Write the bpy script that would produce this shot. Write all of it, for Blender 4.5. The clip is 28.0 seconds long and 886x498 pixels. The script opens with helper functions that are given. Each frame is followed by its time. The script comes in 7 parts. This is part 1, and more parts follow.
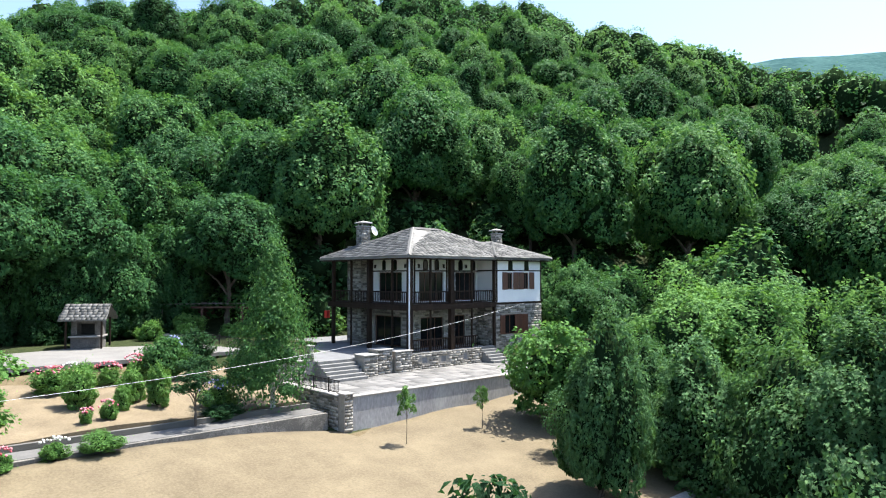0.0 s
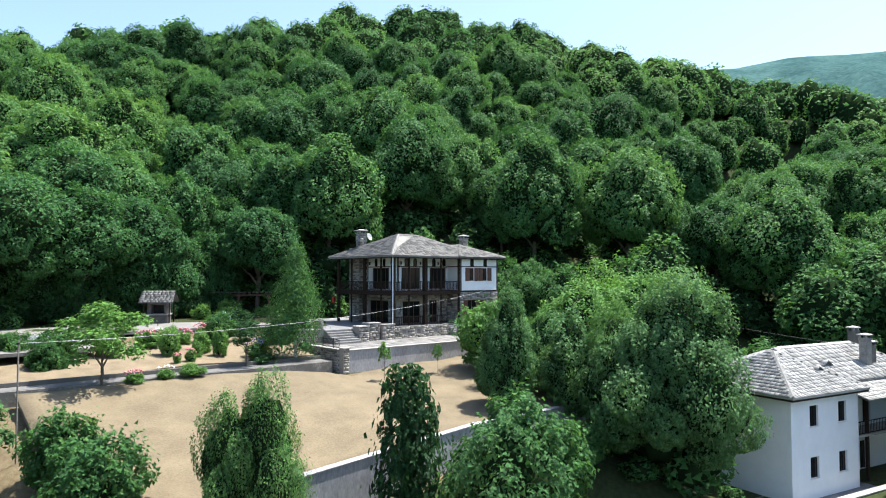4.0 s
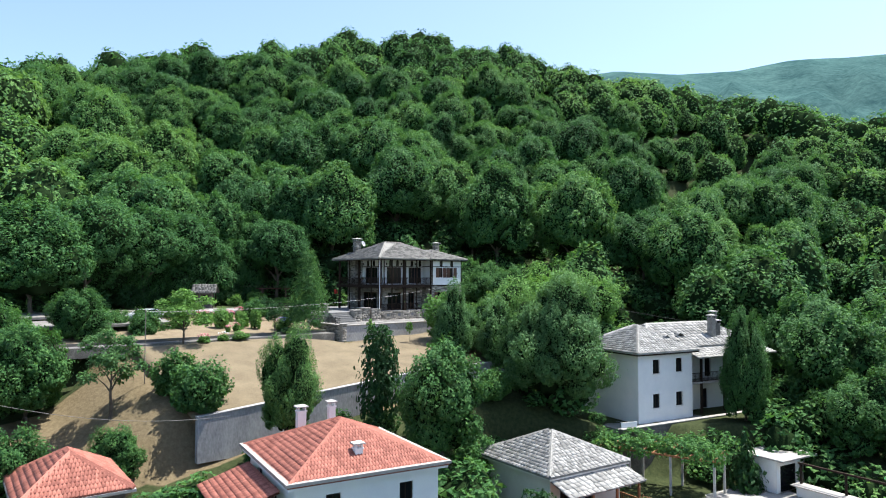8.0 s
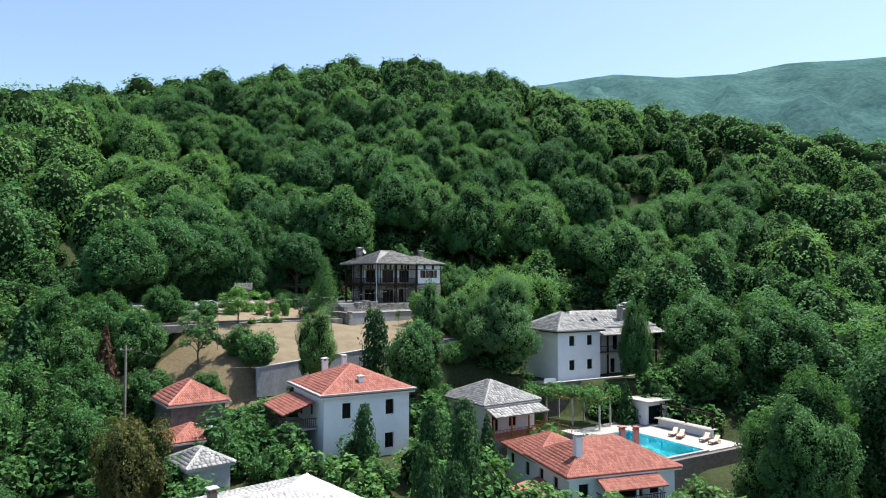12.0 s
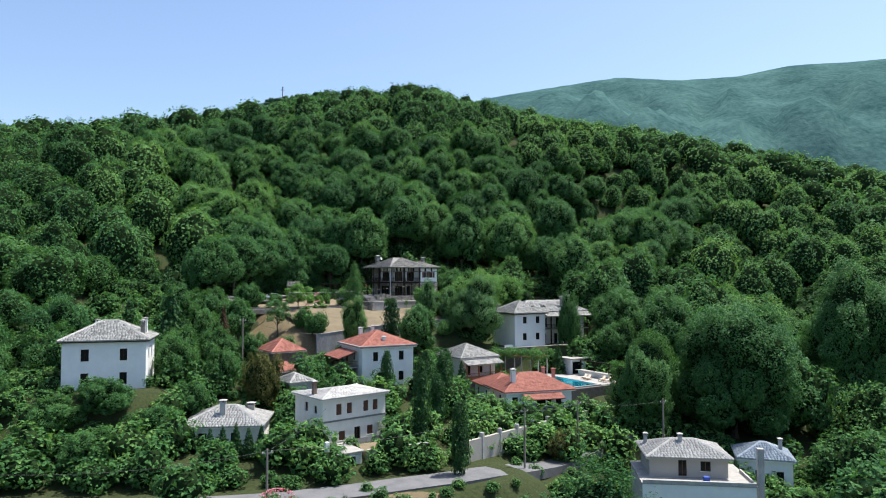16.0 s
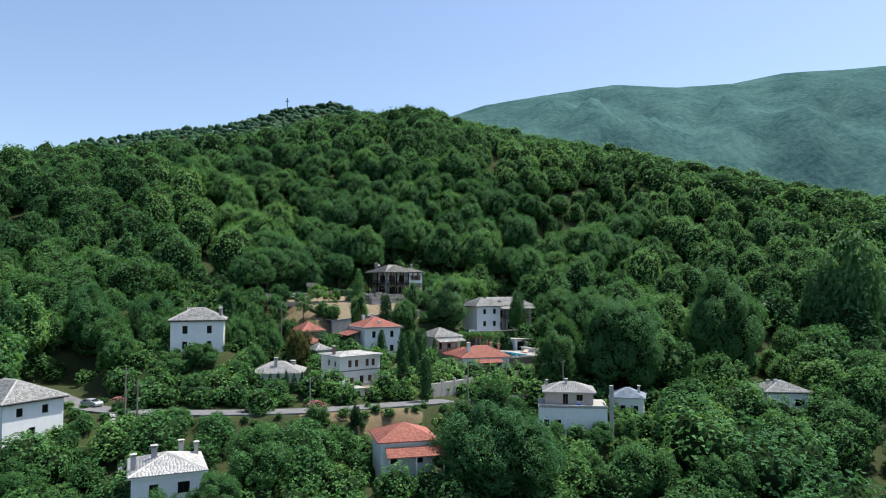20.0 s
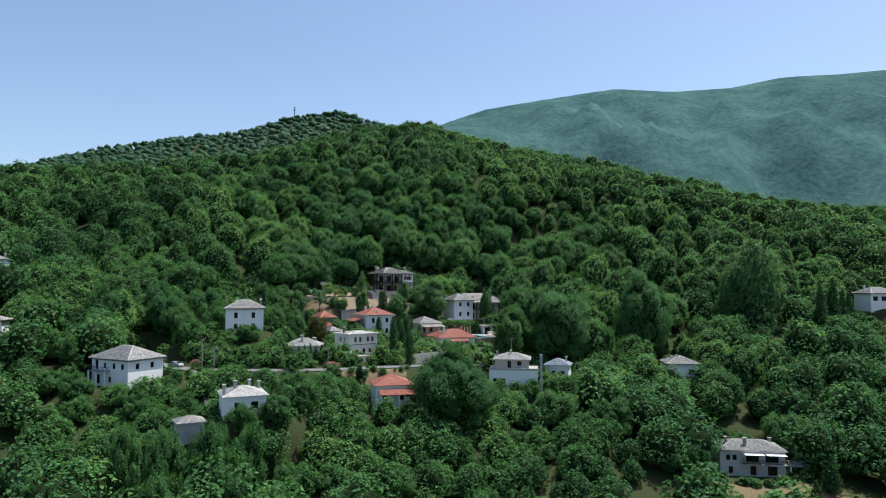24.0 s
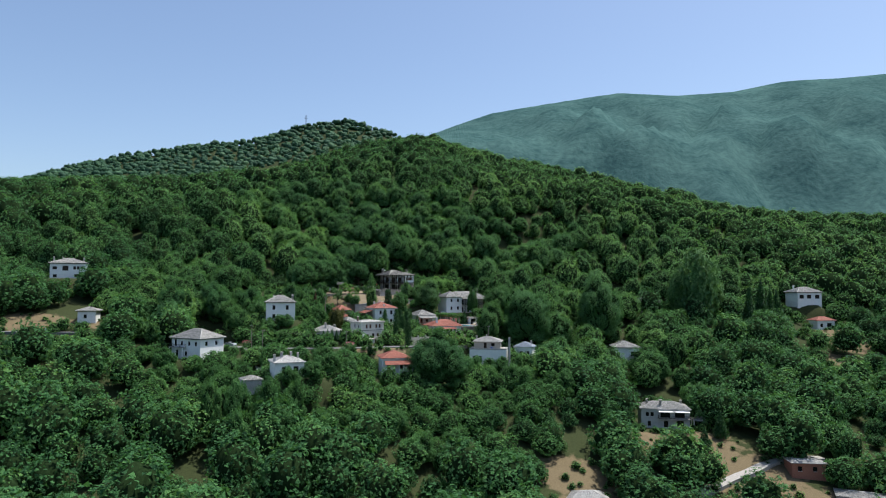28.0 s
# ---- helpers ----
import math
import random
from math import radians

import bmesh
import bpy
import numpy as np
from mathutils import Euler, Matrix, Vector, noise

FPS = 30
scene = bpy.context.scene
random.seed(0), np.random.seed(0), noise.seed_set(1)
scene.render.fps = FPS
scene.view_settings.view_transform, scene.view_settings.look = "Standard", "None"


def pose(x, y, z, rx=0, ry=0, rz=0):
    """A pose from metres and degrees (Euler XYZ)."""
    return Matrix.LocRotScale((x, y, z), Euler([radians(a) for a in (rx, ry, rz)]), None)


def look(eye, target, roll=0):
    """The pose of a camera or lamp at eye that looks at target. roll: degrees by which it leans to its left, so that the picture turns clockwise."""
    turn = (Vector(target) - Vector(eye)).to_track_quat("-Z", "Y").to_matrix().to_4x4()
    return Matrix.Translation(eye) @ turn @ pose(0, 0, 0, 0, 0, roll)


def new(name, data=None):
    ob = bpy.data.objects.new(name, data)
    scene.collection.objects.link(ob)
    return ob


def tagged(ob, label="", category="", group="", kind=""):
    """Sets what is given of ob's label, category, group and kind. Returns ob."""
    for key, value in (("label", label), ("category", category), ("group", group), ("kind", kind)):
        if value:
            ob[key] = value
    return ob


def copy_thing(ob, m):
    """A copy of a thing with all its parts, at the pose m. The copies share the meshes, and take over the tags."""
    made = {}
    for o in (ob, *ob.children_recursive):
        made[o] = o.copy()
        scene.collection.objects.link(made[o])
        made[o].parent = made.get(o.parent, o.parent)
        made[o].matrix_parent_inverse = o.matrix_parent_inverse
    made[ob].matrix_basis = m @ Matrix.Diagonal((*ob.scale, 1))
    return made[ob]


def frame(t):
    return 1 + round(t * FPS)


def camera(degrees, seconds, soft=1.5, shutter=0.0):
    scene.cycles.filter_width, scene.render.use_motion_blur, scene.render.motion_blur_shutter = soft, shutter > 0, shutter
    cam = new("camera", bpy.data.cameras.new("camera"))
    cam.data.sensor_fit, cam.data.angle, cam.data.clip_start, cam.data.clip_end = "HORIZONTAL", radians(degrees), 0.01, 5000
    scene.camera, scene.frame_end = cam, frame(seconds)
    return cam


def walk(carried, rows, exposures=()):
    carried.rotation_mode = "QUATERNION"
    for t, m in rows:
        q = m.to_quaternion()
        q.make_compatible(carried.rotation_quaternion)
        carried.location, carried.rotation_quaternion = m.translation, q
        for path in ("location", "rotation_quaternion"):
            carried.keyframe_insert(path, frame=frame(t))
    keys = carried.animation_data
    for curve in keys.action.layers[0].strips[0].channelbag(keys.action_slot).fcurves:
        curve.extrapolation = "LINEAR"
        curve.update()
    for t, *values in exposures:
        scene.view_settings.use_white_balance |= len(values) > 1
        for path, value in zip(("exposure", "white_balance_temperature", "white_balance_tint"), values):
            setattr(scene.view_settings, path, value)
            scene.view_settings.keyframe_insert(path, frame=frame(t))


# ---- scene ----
cam = camera(66.32, 28.0, 1.1)
# seconds, place, turn to the left, tilt up, roll
PATH = [
    (0, 0.304, -46.778, 2.211, -2.546, 2.345, -0.050),
    (3, 2.388, -59.927, 1.791, -1.619, 2.331, -0.108),
    (6, 4.685, -74.829, 1.413, -1.405, 2.312, 0.061),
    (8, 6.252, -87.129, 1.243, -1.288, 2.378, 0.115),
    (11, 8.564, -106.841, 1.157, -1.286, 2.473, 0.147),
    (14.5, 9.841, -140.767, 0.938, -0.623, 2.486, -0.138),
    (17, 11.837, -172.371, 0.646, -0.530, 2.643, -0.017),
    (20, 15.854, -208.966, 0.322, -0.489, 2.861, 0.012),
    (24, 22.212, -261.936, -0.366, -0.153, 2.948, 0.087),
    (28, 27.845, -316.815, -0.886, 0.491, 3.024, 0.173),
]


def aimed(x, y, z, left, up, roll):
    a, b = radians(left), radians(up)
    ahead = Vector((-math.sin(a) * math.cos(b), math.cos(a) * math.cos(b), math.sin(b)))
    eye = Vector((x, y, z))
    return look(eye, eye + ahead, roll)


walk(cam, [(t, aimed(*row)) for t, *row in PATH], exposures=[(0, 1.48), (3, 1.4), (6, 1.27), (11, 1.02), (17, 0.74), (24, 0.5), (28, 0.4)])

# ---- light ----
SUN_HIGH, SUN_ROUND = radians(68), radians(27)     # height, and turn from +x towards +y
world = bpy.data.worlds.new("sky")
scene.world = world
world.use_nodes = True
wn = world.node_tree.nodes
sky = wn.new("ShaderNodeTexSky")
sky.sky_type, sky.sun_disc = "NISHITA", False
sky.sun_elevation, sky.sun_rotation = SUN_HIGH, radians(90) - SUN_ROUND
sky.altitude, sky.air_density, sky.dust_density, sky.ozone_density = 300, 1.0, 2.0, 2.9
wn["Background"].inputs["Strength"].default_value = 0.13
world.node_tree.links.new(sky.outputs[0], wn["Background"].inputs["Color"])
sun = new("sun", bpy.data.lights.new("sun", "SUN"))
sun.data.energy, sun.data.angle, sun.data.color = 5.0, radians(0.5), (1.0, 0.965, 0.91)
toward = Vector((math.cos(SUN_ROUND) * math.cos(SUN_HIGH), math.sin(SUN_ROUND) * math.cos(SUN_HIGH), math.sin(SUN_HIGH)))
sun.matrix_world = look(toward * 300, (0, 0, 0))

# ---- materials ----


def material(name, build):
    """A node material; build(add, link, shader) wires it."""
    m = bpy.data.materials.new(name)
    m.use_nodes = True
    tree = m.node_tree
    shader = tree.nodes["Principled BSDF"]

    def add(kind, **values):
        n = tree.nodes.new(kind)
        for key, value in values.items():
            n.inputs[key.replace("_", " ")].default_value = value
        return n
    build(add, tree.links.new, shader)
    return m


def ramp_of(add, stops):
    r = add("ShaderNodeValToRGB")
    els = r.color_ramp.elements
    while len(els) < len(stops):
        els.new(0.5)
    for e, (at, col) in zip(els, stops):
        e.position, e.color = at, (*col, 1)
    return r


def surface(name, dark, light, scale=2.0, fine=30.0, rough=0.8, bump=0.3, dist=0.02, metal=0.0, low=0.35, high=0.65, per_piece=0.0, stretch=(1, 1, 1)):
    """Two scales of noise between two colours, with fine relief; per_piece shifts each object's value."""
    def build(add, link, s):
        co = add("ShaderNodeTexCoord")
        mp = add("ShaderNodeMapping", Scale=stretch)
        link(co.outputs["Object"], mp.inputs["Vector"])
        a = add("ShaderNodeTexNoise", Scale=scale, Detail=5.0, Roughness=0.6)
        b = add("ShaderNodeTexNoise", Scale=fine, Detail=3.0, Roughness=0.6)
        link(mp.outputs[0], a.inputs["Vector"])
        link(mp.outputs[0], b.inputs["Vector"])
        mix = add("ShaderNodeMath")
        mix.operation = "MULTIPLY_ADD"
        mix.inputs[1].default_value = 0.45
        link(b.outputs[0], mix.inputs[0])
        half = add("ShaderNodeMath")
        half.operation = "MULTIPLY"
        half.inputs[1].default_value = 0.55
        link(a.outputs[0], half.inputs[0])
        link(half.outputs[0], mix.inputs[2])
        value = mix.outputs[0]
        if per_piece:
            info, geo = add("ShaderNodeObjectInfo"), add("ShaderNodeNewGeometry")
            both = add("ShaderNodeMath")
            both.operation = "ADD"
            link(info.outputs["Random"], both.inputs[0])
            link(geo.outputs["Random Per Island"], both.inputs[1])
            fr = add("ShaderNodeMath")
            fr.operation = "FRACT"
            link(both.outputs[0], fr.inputs[0])
            sh = add("ShaderNodeMath")
            sh.operation = "MULTIPLY_ADD"
            sh.inputs[1].default_value = per_piece
            link(fr.outputs[0], sh.inputs[0])
            lo = add("ShaderNodeMath")
            lo.operation = "SUBTRACT"
            lo.inputs[1].default_value = per_piece / 2
            link(value, lo.inputs[0])
            link(lo.outputs[0], sh.inputs[2])
            value = sh.outputs[0]
        r = ramp_of(add, [(low, dark), (high, light)])
        link(value, r.inputs[0])
        link(r.outputs[0], s.inputs["Base Color"])
        s.inputs["Roughness"].default_value = rough
        s.inputs["Metallic"].default_value = metal
        if bump:
            bp = add("ShaderNodeBump", Strength=bump, Distance=dist)
            link(b.outputs[0], bp.inputs["Height"])
            link(bp.outputs[0], s.inputs["Normal"])
    return material(name, build)


def leafage(name, dark, light, yellow):
    """Leaves: each one differs a little, each tree more, by its own tint."""
    def build(add, link, s):
        geo, info, at = add("ShaderNodeNewGeometry"), add("ShaderNodeObjectInfo"), add("ShaderNodeAttribute")
        at.attribute_name = "tint"
        own = add("ShaderNodeAttribute")
        own.attribute_type, own.attribute_name = "OBJECT", "tone"
        r = ramp_of(add, [(0.0, dark), (0.55, light), (1.0, yellow)])
        m1 = add("ShaderNodeMath")
        m1.operation = "MULTIPLY_ADD"
        m1.inputs[1].default_value = 0.5
        link(geo.outputs["Random Per Island"], m1.inputs[0])
        link(at.outputs["Fac"], m1.inputs[2])
        m2 = add("ShaderNodeMath")
        m2.operation = "MULTIPLY_ADD"
        m2.inputs[1].default_value = 0.14
        link(info.outputs["Random"], m2.inputs[0])
        toned = add("ShaderNodeMath")
        toned.operation = "ADD"
        link(m1.outputs[0], toned.inputs[0])
        link(own.outputs["Fac"], toned.inputs[1])
        link(toned.outputs[0], m2.inputs[2])
        link(r.outputs[0], s.inputs["Base Color"])
        s.inputs["Roughness"].default_value = 0.55
        s.inputs["Specular IOR Level"].default_value = 0.14
        n1 = add("ShaderNodeTexNoise", Scale=1.7, Detail=9.0, Roughness=0.78)
        n2 = add("ShaderNodeTexVoronoi", Scale=3.2)
        link(geo.outputs["Position"], n1.inputs["Vector"])
        link(geo.outputs["Position"], n2.inputs["Vector"])
        ht = add("ShaderNodeMath")
        ht.operation = "SUBTRACT"
        link(n1.outputs[0], ht.inputs[0])
        link(n2.outputs["Distance"], ht.inputs[1])
        bp = add("ShaderNodeBump", Strength=0.9, Distance=0.4)
        link(ht.outputs[0], bp.inputs["Height"])
        link(bp.outputs[0], s.inputs["Normal"])
        m3 = add("ShaderNodeMath")
        m3.operation = "MULTIPLY_ADD"
        m3.inputs[1].default_value = 0.6
        link(n1.outputs[0], m3.inputs[0])
        link(m2.outputs[0], m3.inputs[2])
        m4 = add("ShaderNodeMath")
        m4.operation = "SUBTRACT"
        m4.inputs[1].default_value = 0.3
        link(m3.outputs[0], m4.inputs[0])
        link(m4.outputs[0], r.inputs[0])
        tr = add("ShaderNodeBsdfTranslucent")
        glow = add("ShaderNodeMixRGB", Fac=1.0, Color2=(1.5, 1.45, 0.9, 1))
        glow.blend_type = "MULTIPLY"
        link(r.outputs[0], glow.inputs[1])
        link(glow.outputs[0], tr.inputs["Color"])
        mx = add("ShaderNodeMixShader", Fac=0.26)
        link(s.outputs[0], mx.inputs[1])
        link(tr.outputs[0], mx.inputs[2])
        out = [n for n in s.id_data.nodes if n.type == "OUTPUT_MATERIAL"][0]
        link(mx.outputs[0], out.inputs["Surface"])
    return material(name, build)


MAT = {}
MAT["leaf_wood"] = leafage("leaf_wood", (0.0145, 0.056, 0.022), (0.062, 0.178, 0.058), (0.17, 0.33, 0.095))
MAT["leaf_garden"] = leafage("leaf_garden", (0.02, 0.072, 0.026), (0.074, 0.195, 0.058), (0.2, 0.36, 0.1))
MAT["leaf_fresh"] = leafage("leaf_fresh", (0.055, 0.15, 0.04), (0.15, 0.32, 0.08), (0.29, 0.47, 0.13))
MAT["leaf_dark"] = leafage("leaf_dark", (0.012, 0.046, 0.019), (0.036, 0.105, 0.037), (0.085, 0.18, 0.06))
MAT["leaf_grey"] = leafage("leaf_grey", (0.034, 0.1, 0.038), (0.1, 0.225, 0.08), (0.24, 0.4, 0.17))
MAT["leaf_olive"] = leafage("leaf_olive", (0.05, 0.06, 0.018), (0.11, 0.12, 0.035), (0.19, 0.19, 0.06))
MAT["leaf_dry"] = leafage("leaf_dry", (0.05, 0.03, 0.022), (0.1, 0.058, 0.04), (0.14, 0.085, 0.06))
MAT["bark"] = surface("bark", (0.045, 0.035, 0.025), (0.15, 0.12, 0.09), 3, 25, 0.9, 0.6, 0.03, stretch=(1, 1, 0.25))
# inner twigs of crowns, coloured near black for the shade between leaves
MAT["shaded_twigs"] = surface("shaded_twigs", (0.007, 0.015, 0.006), (0.022, 0.042, 0.016), 1.5, 9, 0.95, 0.6, 0.1)
MAT["shaded_twigs"].node_tree.nodes["Principled BSDF"].inputs["Specular IOR Level"].default_value = 0.0
MAT["dry_grass"] = surface("dry_grass", (0.1, 0.077, 0.044), (0.175, 0.14, 0.084), 0.5, 9, 0.95, 0.4, 0.05)
MAT["slate"] = surface("slate", (0.17, 0.17, 0.16), (0.37, 0.365, 0.345), 1.5, 14, 0.8, 0.4, 0.03, per_piece=0.3)
MAT["slate_old"] = surface("slate_old", (0.07, 0.07, 0.066), (0.2, 0.195, 0.18), 1.1, 12, 0.85, 0.5, 0.03, per_piece=0.4)
MAT["red_tile"] = surface("red_tile", (0.2, 0.062, 0.042), (0.36, 0.13, 0.092), 1.2, 12, 0.8, 0.3, 0.02, per_piece=0.28)
MAT["white_plaster"] = surface("white_plaster", (0.68, 0.69, 0.69), (0.8, 0.8, 0.78), 0.7, 18, 0.85, 0.15, 0.01)
MAT["cream_plaster"] = surface("cream_plaster", (0.6, 0.57, 0.52), (0.74, 0.71, 0.66), 0.7, 18, 0.85, 0.15, 0.01)
MAT["concrete"] = surface("concrete", (0.26, 0.25, 0.24), (0.46, 0.45, 0.43), 0.8, 10, 0.9, 0.3, 0.02)
MAT["stone"] = surface("stone", (0.11, 0.103, 0.09), (0.36, 0.335, 0.295), 1.6, 16, 0.85, 0.5, 0.03, per_piece=0.6)
MAT["mortar"] = surface("mortar", (0.2, 0.18, 0.15), (0.34, 0.31, 0.27), 3, 30, 0.95, 0.4, 0.01)
MAT["paving"] = surface("paving", (0.105, 0.102, 0.097), (0.19, 0.184, 0.174), 1.0, 12, 0.85, 0.2, 0.01, per_piece=0.4)
MAT["dark_wood"] = surface("dark_wood", (0.012, 0.008, 0.006), (0.04, 0.026, 0.018), 2, 18, 0.75, 0.2, 0.01, stretch=(1, 1, 0.2))
MAT["dark_wood"].node_tree.nodes["Principled BSDF"].inputs["Specular IOR Level"].default_value = 0.12
MAT["brown_wood"] = surface("brown_wood", (0.05, 0.018, 0.01), (0.12, 0.045, 0.022), 2, 18, 0.55, 0.2, 0.01, stretch=(1, 1, 0.2))
MAT["orange_wood"] = surface("orange_wood", (0.2, 0.08, 0.03), (0.36, 0.16, 0.07), 2, 18, 0.6, 0.2, 0.01, stretch=(1, 1, 0.2))
MAT["iron"] = surface("iron", (0.012, 0.012, 0.014), (0.03, 0.03, 0.032), 6, 40, 0.5, 0.1, 0.005, metal=0.4)
MAT["asphalt"] = surface("asphalt", (0.085, 0.085, 0.09), (0.15, 0.15, 0.152), 0.6, 25, 0.9, 0.3, 0.01)
MAT["soil"] = surface("soil", (0.115, 0.088, 0.052), (0.21, 0.165, 0.102), 0.8, 11, 0.95, 0.4, 0.05)
MAT["asphalt_pale"] = surface("asphalt_pale", (0.12, 0.116, 0.108), (0.2, 0.193, 0.18), 0.5, 14, 0.9, 0.2, 0.01)
MAT["render_grey"] = surface("render_grey", (0.2, 0.2, 0.21), (0.4, 0.4, 0.4), 0.6, 8, 0.9, 0.3, 0.02, stretch=(1, 1, 0.4))
MAT["slab"] = surface("slab", (0.22, 0.21, 0.195), (0.36, 0.345, 0.32), 1.5, 16, 0.85, 0.3, 0.01)
MAT["paving_grey"] = surface("paving_grey", (0.11, 0.113, 0.116), (0.18, 0.183, 0.186), 0.9, 12, 0.85, 0.2, 0.01)
MAT["stair_stone"] = surface("stair_stone", (0.13, 0.13, 0.127), (0.22, 0.217, 0.207), 1.5, 16, 0.85, 0.3, 0.01)
MAT["white_metal"] = surface("white_metal", (0.6, 0.62, 0.64), (0.74, 0.75, 0.76), 2, 20, 0.45, 0.05, 0.005)
MAT["red_paint"] = surface("red_paint", (0.5, 0.02, 0.015), (0.62, 0.04, 0.03), 3, 20, 0.4, 0.05, 0.005)
MAT["pale_roof"] = surface("pale_roof", (0.22, 0.218, 0.208), (0.36, 0.355, 0.34), 0.8, 10, 0.85, 0.3, 0.02, per_piece=0.25)
MAT["white_roof"] = surface("white_roof", (0.27, 0.265, 0.255), (0.5, 0.49, 0.47), 0.5, 10, 0.85, 0.3, 0.02, per_piece=0.2)
MAT["blue_roof"] = surface("blue_roof", (0.16, 0.2, 0.25), (0.27, 0.32, 0.37), 1.0, 10, 0.7, 0.2, 0.02, per_piece=0.2)
MAT["dark_stone"] = surface("dark_stone", (0.06, 0.055, 0.05), (0.17, 0.155, 0.14), 2.0, 14, 0.9, 0.6, 0.04)
MAT["grey_plaster"] = surface("grey_plaster", (0.36, 0.36, 0.36), (0.5, 0.5, 0.49), 0.7, 18, 0.85, 0.15, 0.01)
MAT["brown_plaster"] = surface("brown_plaster", (0.14, 0.09, 0.07), (0.24, 0.16, 0.13), 1.5, 18, 0.85, 0.2, 0.01)
MAT["red_pale"] = surface("red_pale", (0.4, 0.2, 0.17), (0.55, 0.3, 0.26), 1.5, 18, 0.85, 0.2, 0.01)
MAT["brick"] = surface("brick", (0.24, 0.09, 0.06), (0.4, 0.17, 0.11), 2.5, 14, 0.9, 0.4, 0.02)
MAT["pole_wood"] = surface("pole_wood", (0.14, 0.12, 0.1), (0.28, 0.25, 0.21), 2, 20, 0.85, 0.3, 0.01, stretch=(1, 1, 0.2))
MAT["cable"] = surface("cable", (0.03, 0.03, 0.03), (0.06, 0.06, 0.06), 5, 30, 0.6, 0)
MAT["pale_cable"] = surface("pale_cable", (0.4, 0.4, 0.4), (0.55, 0.55, 0.55), 5, 30, 0.6, 0)
MAT["tyre"] = surface("tyre", (0.015, 0.015, 0.015), (0.035, 0.035, 0.035), 8, 40, 0.9, 0.2)
MAT["silver_paint"] = surface("silver_paint", (0.42, 0.45, 0.48), (0.5, 0.53, 0.56), 1, 20, 0.3, 0.02, metal=0.5)
MAT["white_paint"] = surface("white_paint", (0.72, 0.73, 0.74), (0.8, 0.8, 0.8), 1, 20, 0.3, 0.02)
MAT["blue_cloth"] = surface("blue_cloth", (0.02, 0.05, 0.25), (0.04, 0.09, 0.36), 3, 30, 0.8, 0.1)
MAT["white_cloth"] = surface("white_cloth", (0.66, 0.67, 0.68), (0.78, 0.78, 0.78), 2, 20, 0.8, 0.1)
MAT["cream_cloth"] = surface("cream_cloth", (0.5, 0.42, 0.32), (0.64, 0.56, 0.44), 2, 20, 0.85, 0.1)
MAT["soot"] = surface("soot", (0.01, 0.01, 0.01), (0.05, 0.045, 0.04), 2, 20, 0.95, 0.2)
MAT["pool_tile"] = surface("pool_tile", (0.1, 0.68, 0.78), (0.16, 0.8, 0.88), 1.2, 12, 0.4, 0.1)
MAT["petal_pink"] = surface("petal_pink", (0.42, 0.06, 0.09), (0.62, 0.26, 0.3), 4, 20, 0.7, 0.1, per_piece=0.5)
MAT["petal_white"] = surface("petal_white", (0.6, 0.6, 0.55), (0.8, 0.8, 0.76), 4, 20, 0.7, 0.1, per_piece=0.3)
MAT["petal_blue"] = surface("petal_blue", (0.16, 0.18, 0.45), (0.36, 0.38, 0.66), 4, 20, 0.7, 0.1, per_piece=0.5)
MAT["whitewash"] = surface("whitewash", (0.4, 0.39, 0.36), (0.62, 0.61, 0.58), 2, 16, 0.9, 0.4, 0.02)


def watery(add, link, s):
    s.inputs["Base Color"].default_value = (0.62, 1.0, 1.0, 1)
    s.inputs["Roughness"].default_value = 0.06
    s.inputs["Specular IOR Level"].default_value = 0.2
    s.inputs["Transmission Weight"].default_value = 1.0
    s.inputs["IOR"].default_value = 1.33
    n = add("ShaderNodeTexNoise", Scale=2.5, Detail=2.0)
    b = add("ShaderNodeBump", Strength=0.15, Distance=0.05)
    link(n.outputs[0], b.inputs["Height"])
    link(b.outputs[0], s.inputs["Normal"])


MAT["pool_water"] = material("pool_water", watery)
# far mountain forest: distance haze is put into the bluish base colour
MAT["hazy_far_wood"] = surface("hazy_far_wood", (0.027, 0.064, 0.066), (0.068, 0.132, 0.124), 0.007, 0.055, 1.0, 0.5, 7.0, low=0.36, high=0.64)
MAT["hazy_far_wood"].node_tree.nodes["Principled BSDF"].inputs["Specular IOR Level"].default_value = 0.0
# leaves of the mast ridge, tinted bluer to paint in the haze
MAT["leaf_hazed"] = leafage("leaf_hazed", (0.018, 0.058, 0.034), (0.042, 0.112, 0.062), (0.08, 0.17, 0.085))


def glassy(add, link, s):
    s.inputs["Base Color"].default_value = (0.01, 0.011, 0.012, 1)
    s.inputs["Roughness"].default_value = 0.1
    s.inputs["Specular IOR Level"].default_value = 0.22


MAT["glass"] = material("glass", glassy)

